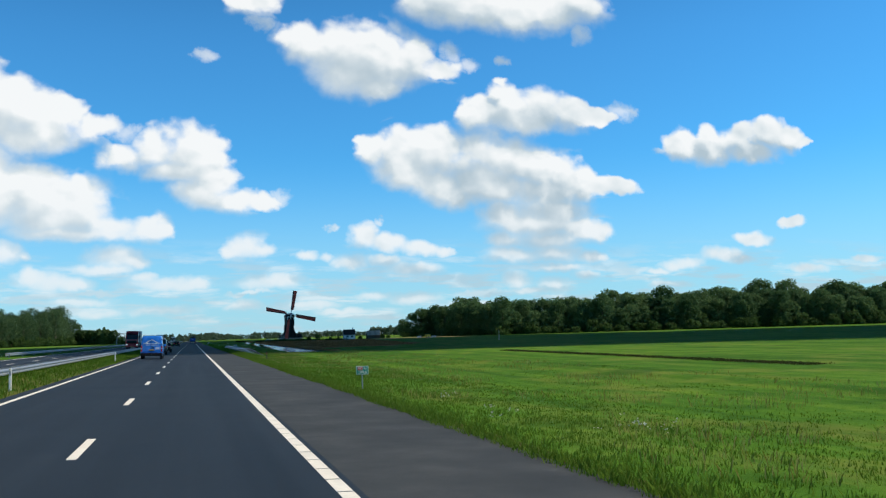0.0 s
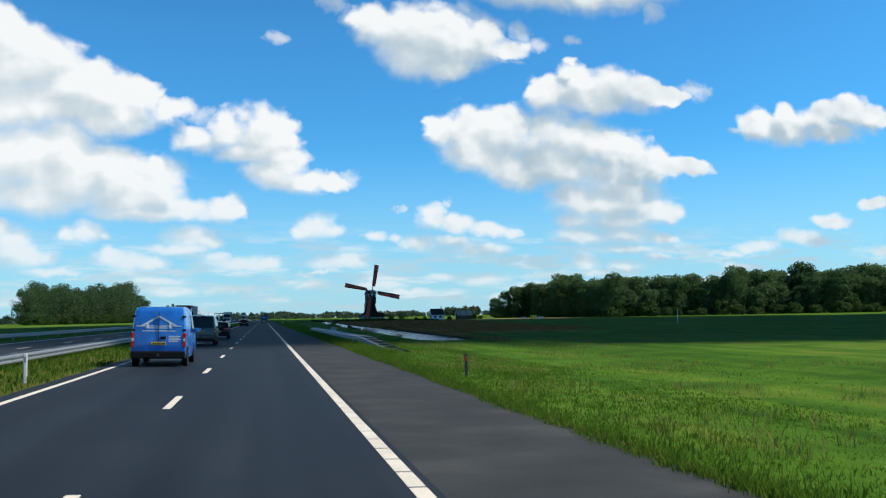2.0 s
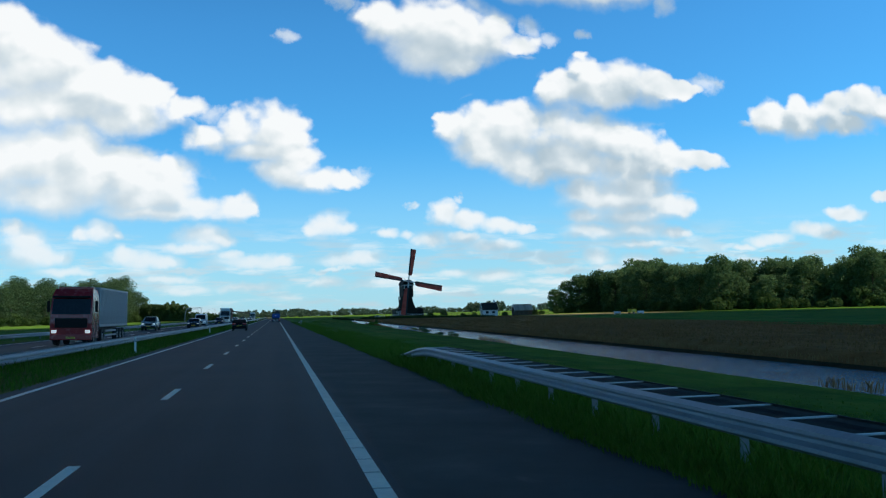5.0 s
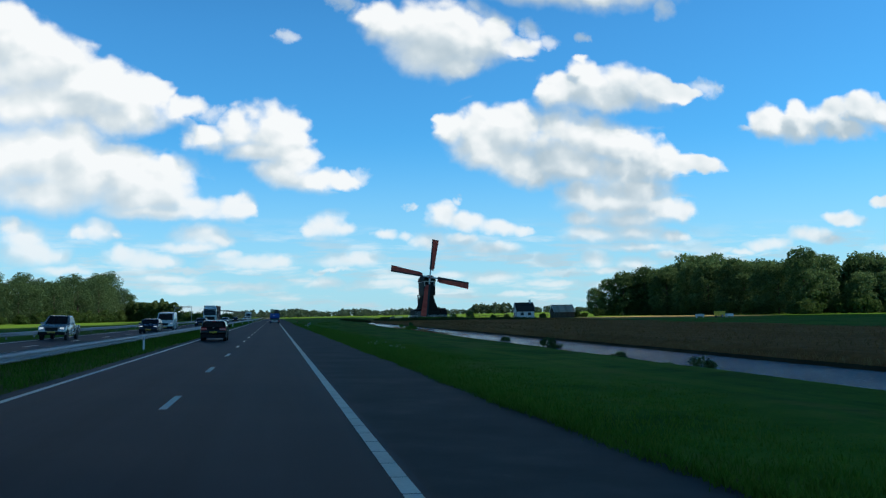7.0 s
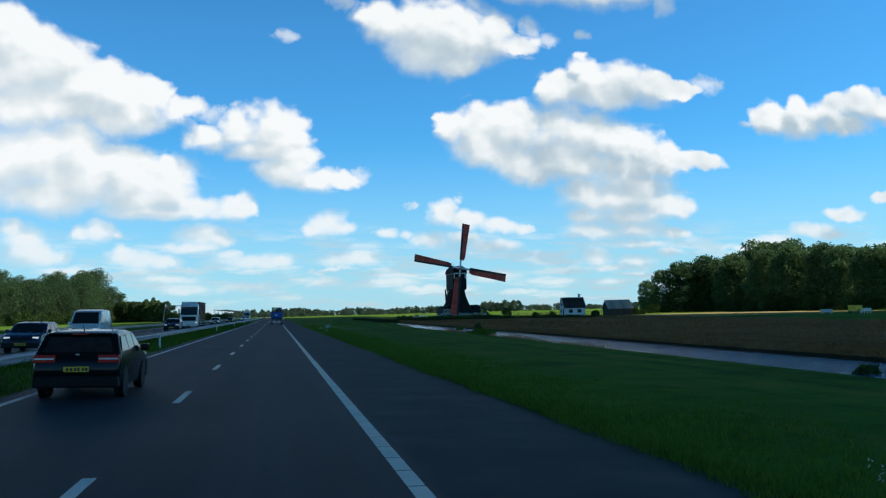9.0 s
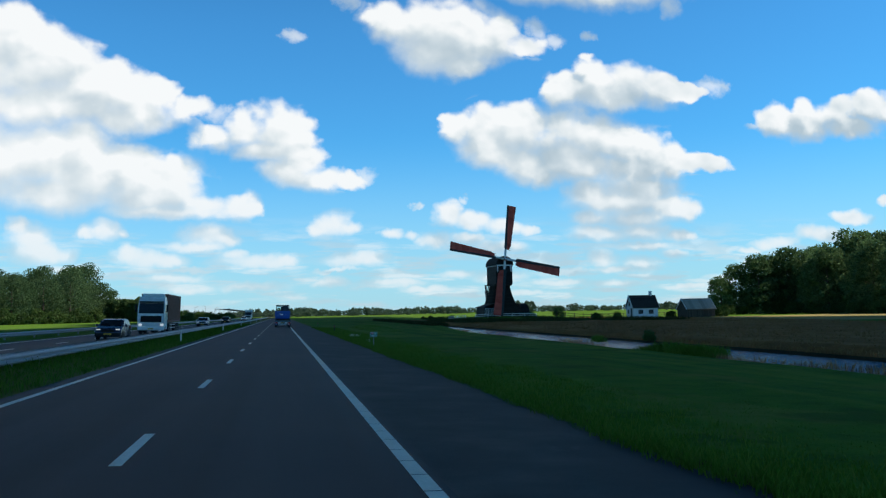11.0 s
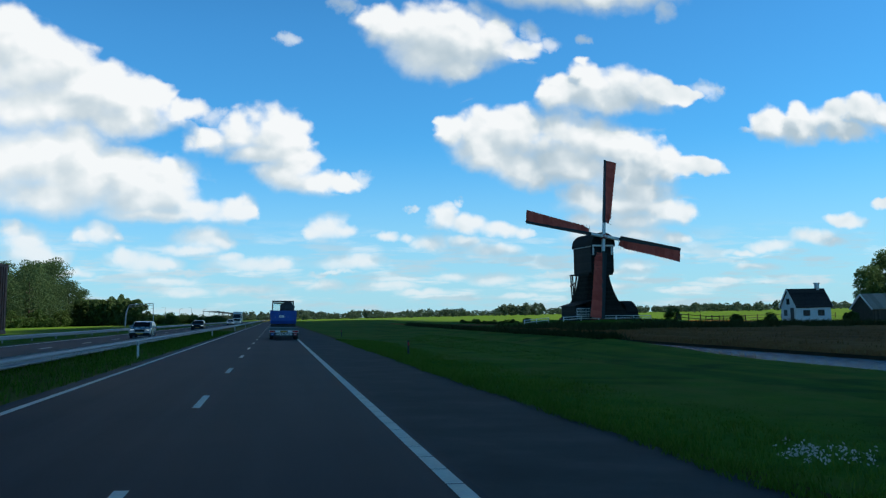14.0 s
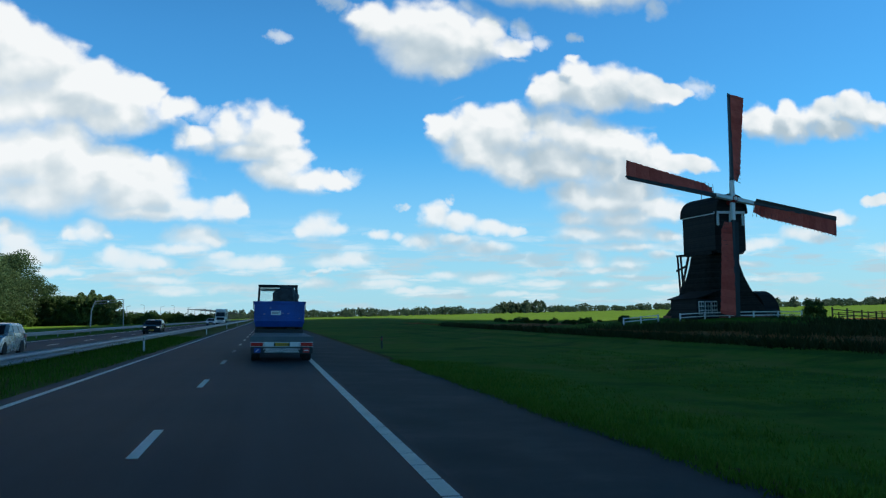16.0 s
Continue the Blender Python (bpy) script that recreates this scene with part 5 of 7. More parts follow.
def woods():
    rng = random.Random(3)
    # the wood on the right: an edge that comes towards the road, then depth behind
    edge = [(140, 506), (139, 468), (141, 440), (150, 420), (175, 408), (215, 398), (270, 380), (340, 355), (430, 330)]
    for p in along(edge, 6.5):
        plant(OAKS, p.x + rng.uniform(-2, 3), p.y + rng.uniform(-2, 4), rng, 0.82)
    for p in along([(153, 508), (150, 472), (152, 450), (164, 434), (215, 414), (275, 396), (345, 372), (430, 348)], 8.0):
        plant(OAKS[:2], p.x + rng.uniform(-3, 3), p.y + rng.uniform(-2, 5), rng, 1.04 if p.y > 480 else 0.94 if p.x < 200 else 1.08)
    for p in along([(166, 510), (162, 462), (190, 440), (250, 424), (340, 396), (440, 366)], 7.0):
        plant(OAKS[:2], p.x + rng.uniform(-4, 4), p.y + rng.uniform(-3, 6), rng, 1.10 if p.y > 480 else 1.04 if p.x < 220 else 1.17)
    for x, y, k in ((119, 506, 0.60), (124.5, 508, 0.64), (129, 504, 0.84), (133.5, 508, 0.88), (137, 503, 0.84)):
        plant(OAKS, x, y, rng, k)
    for p in along([(134, 470), (136, 438), (146, 415), (175, 402), (215, 392), (270, 374), (340, 350), (430, 325)], 4.2):
        plant(SHRUBS, p.x + rng.uniform(-2, 3), p.y + rng.uniform(-3, 3), rng, rng.uniform(0.7, 1.5))
    for p in along([(118, 503), (134, 500), (136, 472)], 4.0):
        plant(SHRUBS, p.x + rng.uniform(-1, 2), p.y + rng.uniform(-1, 2), rng, rng.uniform(0.6, 0.9))
    # the wood on the left, beyond the oncoming lanes
    for p in along([(-140, 640), (-118, 690), (-98, 740), (-90, 790)], 9.0):
        plant(WILLOWS, p.x + rng.uniform(-2, 2), p.y + rng.uniform(-3, 3), rng, 0.88)
    for p in along([(-149, 690), (-136, 712), (-112, 752), (-100, 800)], 9.0):
        plant(WILLOWS, p.x + rng.uniform(-3, 3), p.y + rng.uniform(-3, 3), rng, 1.0)
    for p in along([(-158, 745), (-135, 780), (-112, 815)], 10.0):
        plant(WILLOWS, p.x + rng.uniform(-3, 3), p.y + rng.uniform(-3, 3), rng, 1.05)
    for p in along([(-135, 632), (-112, 685), (-92, 735), (-84, 782)], 8.0):
        plant(SHRUBS, p.x + rng.uniform(-2, 2), p.y + rng.uniform(-2, 2), rng, 1.3)
    for p in along([(-84, 770), (-66, 745), (-53, 737)], 2.6):
        plant(PINES, p.x + rng.uniform(-1, 1), p.y + rng.uniform(-2, 2), rng, 1.0)
    for p in along([(-88, 782), (-70, 758), (-57, 746)], 2.8):
        plant(PINES, p.x + rng.uniform(-1, 1), p.y + rng.uniform(-2, 2), rng, 1.05)
    for p in along([(-50, 742), (-42, 800), (-36, 880), (-34, 980)], 7.0):
        plant(SHRUBS, p.x + rng.uniform(-4, 2), p.y + rng.uniform(-3, 3), rng, 0.9)
    for p in along([(-90, 820), (-70, 900), (-60, 1000)], 9.0):
        plant(SHRUBS, p.x + rng.uniform(-6, 6), p.y + rng.uniform(-3, 3), rng, 1.4)
    # bushes by the ditch, the mill and the cottage
    for p in along([(41, 492), (43, 520), (46, 560)], 2.2):
        plant(SHRUBS, p.x + rng.uniform(-1, 1), p.y + rng.uniform(-2, 2), rng, rng.uniform(0.12, 0.24))
    for x, y, k in ((72, 474, 0.4), (75.5, 470, 0.35), (86.2, 466, 0.45), (99, 470, 0.5), (103, 474, 0.55), (67, 486, 0.45), (40, 480, 0.25), (20.3, 226, 0.16), (23.4, 330, 0.14), (18.6, 170, 0.2), (18.9, 176, 0.16), (21.0, 262, 0.14), (19.6, 245, 0.30), (19.2, 232, 0.27), (19.0, 225.6, 0.26), (18.8, 222.0, 0.22), (19.9, 210, 0.16), (21.2, 262, 0.2), (64, 500, 0.5)):
        plant(SHRUBS, x, y, rng, k)


woods()


def distant_trees():
    """Tree rows at the edge of the polder, far off."""
    rng = np.random.default_rng(8)
    spots = []
    for x in np.arange(-900, 2300, 5.0):
        y = 1500 + 0.12 * abs(x) + rng.normal() * 60
        gap = math.sin(x * 0.013) + math.sin(x * 0.031 + 1)
        h = 4.5 + 3.0 * rng.random() + (3.5 if gap > 0.9 else 0)
        if gap > -1.6:
            spots.append((x + rng.normal() * 3, y, h, h * 1.3))
    for x in np.arange(290, 345, 5.0):
        spots.append((x, 1480 + rng.normal() * 10, 13 + rng.random() * 3, 12))
    for x in np.arange(330, 900, 16.0):
        if rng.random() > 0.35:
            spots.append((x + rng.normal() * 6, 1010 + 0.2 * x + rng.normal() * 30, 6 + 5 * rng.random(), 8 + 4 * rng.random()))
    for x in np.arange(-330, -60, 5.0):
        spots.append((x + rng.normal() * 3, 1150 + rng.normal() * 40, 6 + 5 * rng.random(), 9))
    for x in np.arange(-60, 60, 6.0):
        spots.append((x + rng.normal() * 3, 1750 + rng.normal() * 40, 8 + 6 * rng.random(), 11))
    for x in np.arange(-260, 1500, 4.5):
        spots.append((x + rng.normal() * 2, 1640 + 0.1 * abs(x) + rng.normal() * 30, 7 + 3 * rng.random() + 3 * max(0, math.sin(x * 0.021) + math.sin(x * 0.057)), 12))
    pts, sizes = [], []
    for x, y, h, w in spots:
        n = 70
        d = rng.normal(size=(n, 3))
        d /= np.linalg.norm(d, axis=1)[:, None]
        d *= (0.6 + 0.4 * rng.random((n, 1)))
        p = np.array([x, y, h * 0.5]) + d * np.array([w / 2, w / 2, h / 2])
        pts.append(p)
        sizes.append(np.full(n, 0.16 * h + 0.2))
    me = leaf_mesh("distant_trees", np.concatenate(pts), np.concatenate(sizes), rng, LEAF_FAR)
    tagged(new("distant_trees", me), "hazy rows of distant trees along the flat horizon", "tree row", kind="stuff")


distant_trees()


def bare_mast(x, y, h, lean):
    t = thing("lamp_mast", pose(x, y, ground_z(x, y)), "thin grey lamp mast beside the motorway", "lamp mast", "lamp masts")
    bm = bmesh.new()
    tube(bm, (0, 0, -0.3), (0, 0, h), 0.12, 0.07, 8)
    part("mast", bm, GALV, t)
    bm = bmesh.new()
    tube(bm, (0, 0, h - 0.05), (lean, 0, h + 0.25), 0.06, 0.05, 8)
    box(bm, lean - 0.3, lean + 0.3, -0.12, 0.12, h + 0.18, h + 0.3)
    part("lamp_arm", bm, GALV, t)


for x, y, h, arm in ((-58, 800, 7.6, 1.5), (-54, 826, 8.4, -1.4), (-49, 846, 7.8, 1.6), (-45, 872, 8.6, -1.4), (-40, 896, 8.0, 1.5)):
    bare_mast(x, y, h, arm)


def catenary_portal(x, y):
    """A steel portal of the railway beside the motorway: two posts, a beam and hangers."""
    t = thing("catenary_portal", pose(x, y, ground_z(x, y)), "thin grey steel railway portal beyond the motorway", "portal", "railway portals")
    for px in (-5.0, 5.0):
        part("post", tube(bmesh.new(), (px, 0, -0.4), (px, 0, 7.6), 0.17, 0.12, 8), GALV_DARK, t)
    part("crossbeam", boxes((-5.2, 5.2, -0.12, 0.12, 6.9, 7.25), bevel=0.02), GALV_DARK, t)
    for px in (-2.5, 2.5):
        part("hanger", tube(bmesh.new(), (px, 0, 6.9), (px, 0, 5.7), 0.06, 0.05, 6), GALV_DARK, t)


for i in range(14):
    catenary_portal(-38.0 + 0.25 * i, 930 + 48 * i)


def power_pole(x, y):
    t = thing("power_pole", pose(x, y, ground_z(x, y)), "tall dark wooden power pole with crossarms beside the wood", "power pole")
    part("pole", tube(bmesh.new(), (0, 0, -0.5), (0.4, 0, 18.5), 0.24, 0.14, 8), BARK, t)
    for z, w in ((17.2, 2.4), (15.0, 2.0)):
        part("crossarm", boxes((0.35 - w, 0.35 + w, -0.1, 0.1, z - 0.1, z + 0.1), bevel=0.02), BARK, t)
    part("brace", beam(bmesh.new(), (-1.3, 0, 15.0), (0.3, 0, 12.6), 0.12), BARK, t)


power_pole(-173, 744)


# ------------------------------------------------------------------ grass


def blades(name, spots, high, mat, seed, per=4, spread=0.10, width=0.012, label="", category="grass"):
    """Grass blades, each a narrow bent triangle pair, in tufts at the spots."""
    rng = np.random.default_rng(seed)
    n = len(spots) * per
    root = np.repeat(spots, per, axis=0) + np.concatenate([rng.normal(size=(n, 2)) * spread, np.zeros((n, 1))], axis=1)
    h = np.repeat(high, per) * (0.6 + 0.6 * rng.random(n))
    q = rng.random(n) * 2 * math.pi
    side = np.stack([np.cos(q), np.sin(q), np.zeros(n)], axis=1) * (width * (0.7 + 0.6 * rng.random(n)))[:, None]
    q2 = rng.random(n) * 2 * math.pi
    bend = np.stack([np.cos(q2), np.sin(q2), np.zeros(n)], axis=1) * (h * (0.15 + 0.5 * rng.random(n)))[:, None]
    mid = root + bend * 0.35 + np.stack([np.zeros(n), np.zeros(n), h * 0.6], axis=1)
    tip = root + bend + np.stack([np.zeros(n), np.zeros(n), h], axis=1)
    co = np.stack([root - side, root + side, mid + side * 0.8, tip, mid - side * 0.8], axis=1).reshape(-1, 3)
    me = bpy.data.meshes.new(name)
    me.vertices.add(5 * n)
    me.vertices.foreach_set("co", co.astype(np.float32).ravel())
    me.loops.add(5 * n)
    me.loops.foreach_set("vertex_index", np.arange(5 * n, dtype=np.int32))
    me.polygons.add(n)
    me.polygons.foreach_set("loop_start", np.arange(0, 5 * n, 5, dtype=np.int32))
    me.materials.append(mat)
    me.update(calc_edges=True)
    return tagged(new(name, me), label, category, kind="stuff")


def scatter(seed, n, x0, x1, y0, y1, power=1.0):
    rng = np.random.default_rng(seed)
    x = x0 + (x1 - x0) * rng.random(n) ** power
    y = y0 + (y1 - y0) * rng.random(n)
    return x, y, rng


def patchy(x, y, f=0.35):
    return np.array([noise.noise((a * f, b * f * 0.6, 3.0)) for a, b in zip(x, y)])


def grass():
    # the verge right beside the hard shoulder: rank and tufted at its edge
    x, y, rng = scatter(1, 70000, 6.95, 14.0, 2, 425, 2.1)
    x += 0.10 * np.sin(y * 0.9) * rng.random(len(y)) + 0.05 * np.sin(y * 0.23)
    k = patchy(x, y)
    z = np.array([ground_z(a, b) for a, b in zip(x, y)]) - 0.02
    h = 0.07 + 0.07 * rng.random(len(x)) + 0.12 * np.maximum(k, 0) * np.exp(-np.maximum(x - 9.5, 0) / 2.5) + 0.07 * np.exp(-((x - 7.2) / 0.5) ** 2)
    h = h * (1 - 0.45 * np.clip((x - 9.0) / 4.0, 0, 1))
    near_rail = np.exp(-((x - 8.2) / 0.9) ** 2) * ((y > 104) & (y < 184))
    h = h + (0.14 + 0.22 * rng.random(len(x))) * near_rail
    blades("verge_grass", np.stack([x, y, z], axis=1), h * 0.88, BLADE, 1, 6, 0.085, 0.0085, "rank green verge grass along the asphalt edge")
    x, y, rng = scatter(2, 42000, 10.2, 24, 2, 425, 1.4)
    keep = (y < 128) | (x < 15.4 + 0.0285 * (y - 140))
    x, y = x[keep], y[keep]
    k = patchy(x, y, 0.2)
    z = np.array([ground_z(a, b) for a, b in zip(x, y)]) - 0.03
    h = 0.04 + 0.07 * np.maximum(k, 0) + 0.03 * rng.random(len(x))
    blades("meadow_grass", np.stack([x, y, z], axis=1), h, BLADE, 2, 4, 0.16, 0.012, "short green meadow grass in uneven tufts")
    x, y, rng = scatter(3, 26000, -8.1, -4.0, 20, 470)
    z = np.array([ground_z(a, b) for a, b in zip(x, y)]) - 0.02
    h = 0.12 + 0.13 * rng.random(len(x)) + 0.12 * np.maximum(patchy(x, y), 0) + 0.10 * np.exp(-((x + 7.2) / 0.6) ** 2)
    blades("median_grass", np.stack([x, y, z], axis=1), h, BLADE, 3, 3, 0.09, 0.012, "short dry grass in the median under the guardrail")
    # reeds on both banks of the ditch
    rng = np.random.default_rng(4)
    y = 128 + 480 * rng.random(9000)
    s = np.where(rng.random(9000) < 0.35, 16.4 + 0.5 * rng.random(9000), 21.35 + 1.3 * rng.random(9000))
    x = s + 0.0285 * (y - 140)
    keep = (s > 18) | (patchy(x, y, 0.11) > 0.30)
    s, x, y = s[keep], x[keep], y[keep]
    z = np.where(s < 18, -0.60, -0.45)
    h = 0.10 + 0.22 * rng.random(len(s)) + 0.3 * np.maximum(patchy(x, y, 0.15), 0)
    blades("bank_reeds", np.stack([x, y, z], axis=1), h, REED_BLADE, 4, 4, 0.16, 0.014, "dry brown and green reeds on the ditch banks", "reeds")
    y = 318 + 38 * rng.random(6000)
    x = 15.4 + 1.9 * rng.random(6000) ** 0.7 + 0.0285 * (y - 140)
    near = patchy(x, y, 0.16) > 0.34
    x, y = x[near], y[near]
    z = np.array([ground_z(a, b) for a, b in zip(x, y)]) - 0.25
    blades("bank_grass", np.stack([x, y, z], axis=1), 0.30 + 0.2 * rng.random(len(x)), BLADE, 12, 4, 0.16, 0.016, "tall rough grass hanging over the near ditch bank")
    y = 400 + 110 * rng.random(5000)
    x = 14.6 + 2.4 * rng.random(5000) + 0.0285 * (y - 140)
    z = np.array([ground_z(a, b) for a, b in zip(x, y)]) - 0.05
    blades("bank_reeds", np.stack([x, y, z], axis=1), 0.35 + 0.35 * rng.random(5000) + 0.4 * np.maximum(patchy(x, y, 0.12), 0), REED_DARK, 9, 4, 0.2, 0.02, "rough dark green reeds and weeds along the near ditch bank", "reeds")
    y = 432 + 42 * rng.random(7000)
    x = 33 + 42 * rng.random(7000)
    weedy = patchy(x, y, 0.13) > -0.05
    x, y = x[weedy], y[weedy]
    z = np.array([ground_z(a, b) for a, b in zip(x, y)]) - 0.05
    blades("mill_weeds", np.stack([x, y, z], axis=1), 0.35 + 0.45 * rng.random(len(x)), REED_DARK, 21, 4, 0.3, 0.03, "dark rough weeds on the low ground below the mill", "weeds")
    y = 152 + 320 * rng.random(24000)
    f = rng.random(24000)
    x = (22.5 + 0.0285 * (y - 140)) * (1 - f) + (41.0 + 0.165 * (y - 160)) * f
    z = np.array([ground_z(a, b) for a, b in zip(x, y)]) - 0.05
    blades("reed_field", np.stack([x, y, z], axis=1), 0.08 + 0.14 * rng.random(24000), REED_BLADE, 6, 3, 0.25, 0.03, "brown dried reed and stubble on the low field", "reeds")
    # pale seeding grass standing above the meadow
    x, y, rng = scatter(14, 9000, 8.2, 24, 3, 130, 1.2)
    k = patchy(x, y, 0.25) > 0.08
    x, y = x[k], y[k]
    z = np.array([ground_z(a, b) for a, b in zip(x, y)])
    blades("seeding_grass", np.stack([x, y, z], axis=1), 0.13 + 0.14 * rng.random(len(x)), SEED_GRASS, 14, 3, 0.10, 0.008, "pale straw-coloured seeding grass stalks in the meadow")
    # a shallow overgrown drain through the meadow
    rng = np.random.default_rng(33)
    y = 38 + 54 * rng.random(5200)
    x = 31.6 + 0.056 * (y - 44) + 0.35 * rng.normal(size=5200)
    z = np.array([ground_z(a, b) for a, b in zip(x, y)]) - 0.05
    blades("drain_sedge", np.stack([x, y, z], axis=1), 0.07 + 0.11 * rng.random(5200), REED_DARK, 33, 4, 0.12, 0.02, "dark green sedge along a shallow drain in the meadow", "sedge")
    # white flower heads at the roadside
    rng = np.random.default_rng(5)
    pts = []
    for cx, cy, n, w in ((7.75, 353.9, 46, 0.34), (8.15, 353.5, 26, 0.26), (8.2, 243.0, 14, 0.6), (8.6, 236.0, 12, 0.6), (8.0, 18.5, 10, 0.7), (8.6, 24.0, 8, 0.6), (7.6, 337.5, 8, 0.3), (9.6, 15.0, 14, 0.8)):
        q = rng.normal(size=(n, 2)) * w * np.array([0.35, 0.8])
        for a, b in q:
            pts.append((cx + a, cy + b, ground_z(cx + a, cy + b) + 0.24 + 0.16 * rng.random()))
    me = leaf_mesh("verge_flowers", np.repeat(np.array(pts), 3, axis=0) + rng.normal(size=(3 * len(pts), 3)) * 0.025, np.full(3 * len(pts), 0.024), rng, FLOWER)
    tagged(new("verge_flowers", me), "small white umbels of wild flowers in the verge", "flowers", kind="stuff")


grass()


def field_pole(x, y):
    t = thing("field_pole", pose(x, y, ground_z(x, y)), "slim white marker pole standing in the dark green field", "pole")
    part("pole", tube(bmesh.new(), (0, 0, -0.3), (0.03, 0, 2.3), 0.055, 0.045, 10), POST_WHITE, t)
    part("cap", tube(bmesh.new(), (0.03, 0, 2.3), (0.03, 0, 2.36), 0.06, 0.03, 10), POST_DARK, t)


field_pole(69.4, 196.0)


def field_trailer(x, y):
    """A small box trailer left at the edge of the field."""
    t = thing("field_trailer", pose(x, y, ground_z(x, y), 0, 0, 24), "small yellow box trailer parked on the field edge", "trailer")
    part("box", boxes((-1.0, 1.0, -0.7, 0.7, 0.45, 1.35), bevel=0.04), PLATE_YELLOW, t)
    part("lid", boxes((-1.04, 1.04, -0.74, 0.74, 1.35, 1.43), bevel=0.03), PLATE_YELLOW, t)
    for s in (-1, 1):
        w = part("wheel", tube(bmesh.new(), (-0.2, s * 0.74, 0.31), (-0.2, s * 0.92, 0.31), 0.31, 0.31, 16), POST_DARK, t)
        part("rim", tube(bmesh.new(), (-0.2, s * 0.90, 0.31), (-0.2, s * 0.935, 0.31), 0.17, 0.15, 12), GALV, w)
        part("mudguard", boxes((-0.62, 0.22, s * 0.83 - 0.13, s * 0.83 + 0.13, 0.66, 0.70), bevel=0.01), POST_DARK, t)
    part("drawbar", beam(bmesh.new(), (1.0, 0, 0.5), (2.1, 0, 0.42), 0.09), GALV, t)


def water_trough(x, y, turn):
    t = thing("water_trough", pose(x, y, ground_z(x, y), 0, 0, turn), "pale galvanised water trough on short legs", "trough", "troughs")
    part("basin", boxes((-0.9, 0.9, -0.35, 0.35, 0.3, 0.42), (-0.9, 0.9, -0.35, -0.30, 0.42, 0.85), (-0.9, 0.9, 0.30, 0.35, 0.42, 0.85), (-0.9, -0.85, -0.30, 0.30, 0.42, 0.85), (0.85, 0.9, -0.30, 0.30, 0.42, 0.85)), SPACER, t)
    for px in (-0.75, 0.75):
        for py in (-0.28, 0.28):
            part("leg", boxes((px - 0.05, px + 0.05, py - 0.05, py + 0.05, -0.1, 0.3)), SPACER, t)


field_trailer(98.5, 373.0)
water_trough(101.6, 374.5, 15)
water_trough(95.8, 377.0, -10)

# ------------------------------------------------------------------ vehicles
TILT = math.degrees(math.atan(FALL))


def on_road(x, y, turn=0.0):
    return pose(x, y, road_z(x) + 0.006, 0, TILT, 0) @ pose(0, 0, 0, 0, 0, turn)


def wheel(parent, x, y, r, w, rim=RIM):
    s = 1 if x > 0 else -1
    bm = bmesh.new()
    prof = [(r * 0.60, -0.5), (r * 0.93, -0.5), (r, -0.36), (r, 0.36), (r * 0.93, 0.5), (r * 0.60, 0.5)]
    n = 20
    loft(bm, [[(x + b * w, y + math.cos(q) * a, r + math.sin(q) * a) for a, b in prof] for q in (2 * math.pi * i / n for i in range(n + 1))], cap=False)
    bmesh.ops.recalc_face_normals(bm, faces=bm.faces[:])
    o = part("wheel", bm, TYRE, parent, "black rubber tyre")
    bm = bmesh.new()
    tube(bm, (x + s * w * 0.28, y, r), (x + s * w * 0.34, y, r), r * 0.62, r * 0.60, 18)
    for i in range(5):
        q = 2 * math.pi * i / 5
        beam(bm, (x + s * w * 0.37, y, r), (x + s * w * 0.40, y + math.cos(q) * r * 0.58, r + math.sin(q) * r * 0.58), r * 0.16, 0.02, (1, 0, 0))
    part("rim", bm, rim, o)


def number_plate(parent, y, z, mat=PLATE_YELLOW, out=-1, x=0.0):
    p = part("number_plate", boxes((x - 0.26, x + 0.26, y - 0.012, y + 0.012, z - 0.055, z + 0.055), bevel=0.004), mat, parent)
    bm = bmesh.new()
    for i in range(6):
        px = x - 0.20 + 0.072 * i + (0.03 if i > 3 else 0.015 if i > 1 else 0)
        box(bm, px, px + 0.045, y + out * 0.016 - 0.003, y + out * 0.016 + 0.003, z - 0.034, z + 0.034)
    part("plate_bars", bm, INK, p)


def shell(prof, belt, roof, width, taper=0.80):
    """A car body from its side outline: full below the belt, drawn in towards the roof, rounded at the flanks."""
    cy = sum(p[0] for p in prof) / len(prof)
    soft = []
    for p, q in zip(prof, prof[1:] + prof[:1]):
        d = math.dist(p, q)
        f = min(0.25, 0.07 / d)
        soft += [(p[0] + (q[0] - p[0]) * f, p[1] + (q[1] - p[1]) * f), (q[0] + (p[0] - q[0]) * f, q[1] + (p[1] - q[1]) * f)]
    prof = soft
    rings = []
    for f, shrink in ((-1.0, 0.060), (-0.985, 0.035), (-0.95, 0.012), (-0.80, 0.0), (-0.35, -0.004), (0.35, -0.004), (0.80, 0.0), (0.95, 0.012), (0.985, 0.035), (1.0, 0.060)):
        ring = []
        for y, z in prof:
            k = 1.0
            if z > belt:
                k = 1 - (1 - taper) * min(1.0, (z - belt) / (roof - belt))
            elif z < 0.45:
                k = 0.97
            yy = y + (cy - y) * shrink
            zz = z - (0.05 * shrink / 0.045 if z > roof - 0.08 else 0)
            ring.append((f * width / 2 * k, yy, zz))
        rings.append(ring)
    bm = loft(bmesh.new(), rings)
    bmesh.ops.recalc_face_normals(bm, faces=bm.faces[:])
    return bm


def flank(z, belt, roof, width, taper):
    return width / 2 * (1 - (1 - taper) * min(1.0, max(0.0, (z - belt) / (roof - belt))))


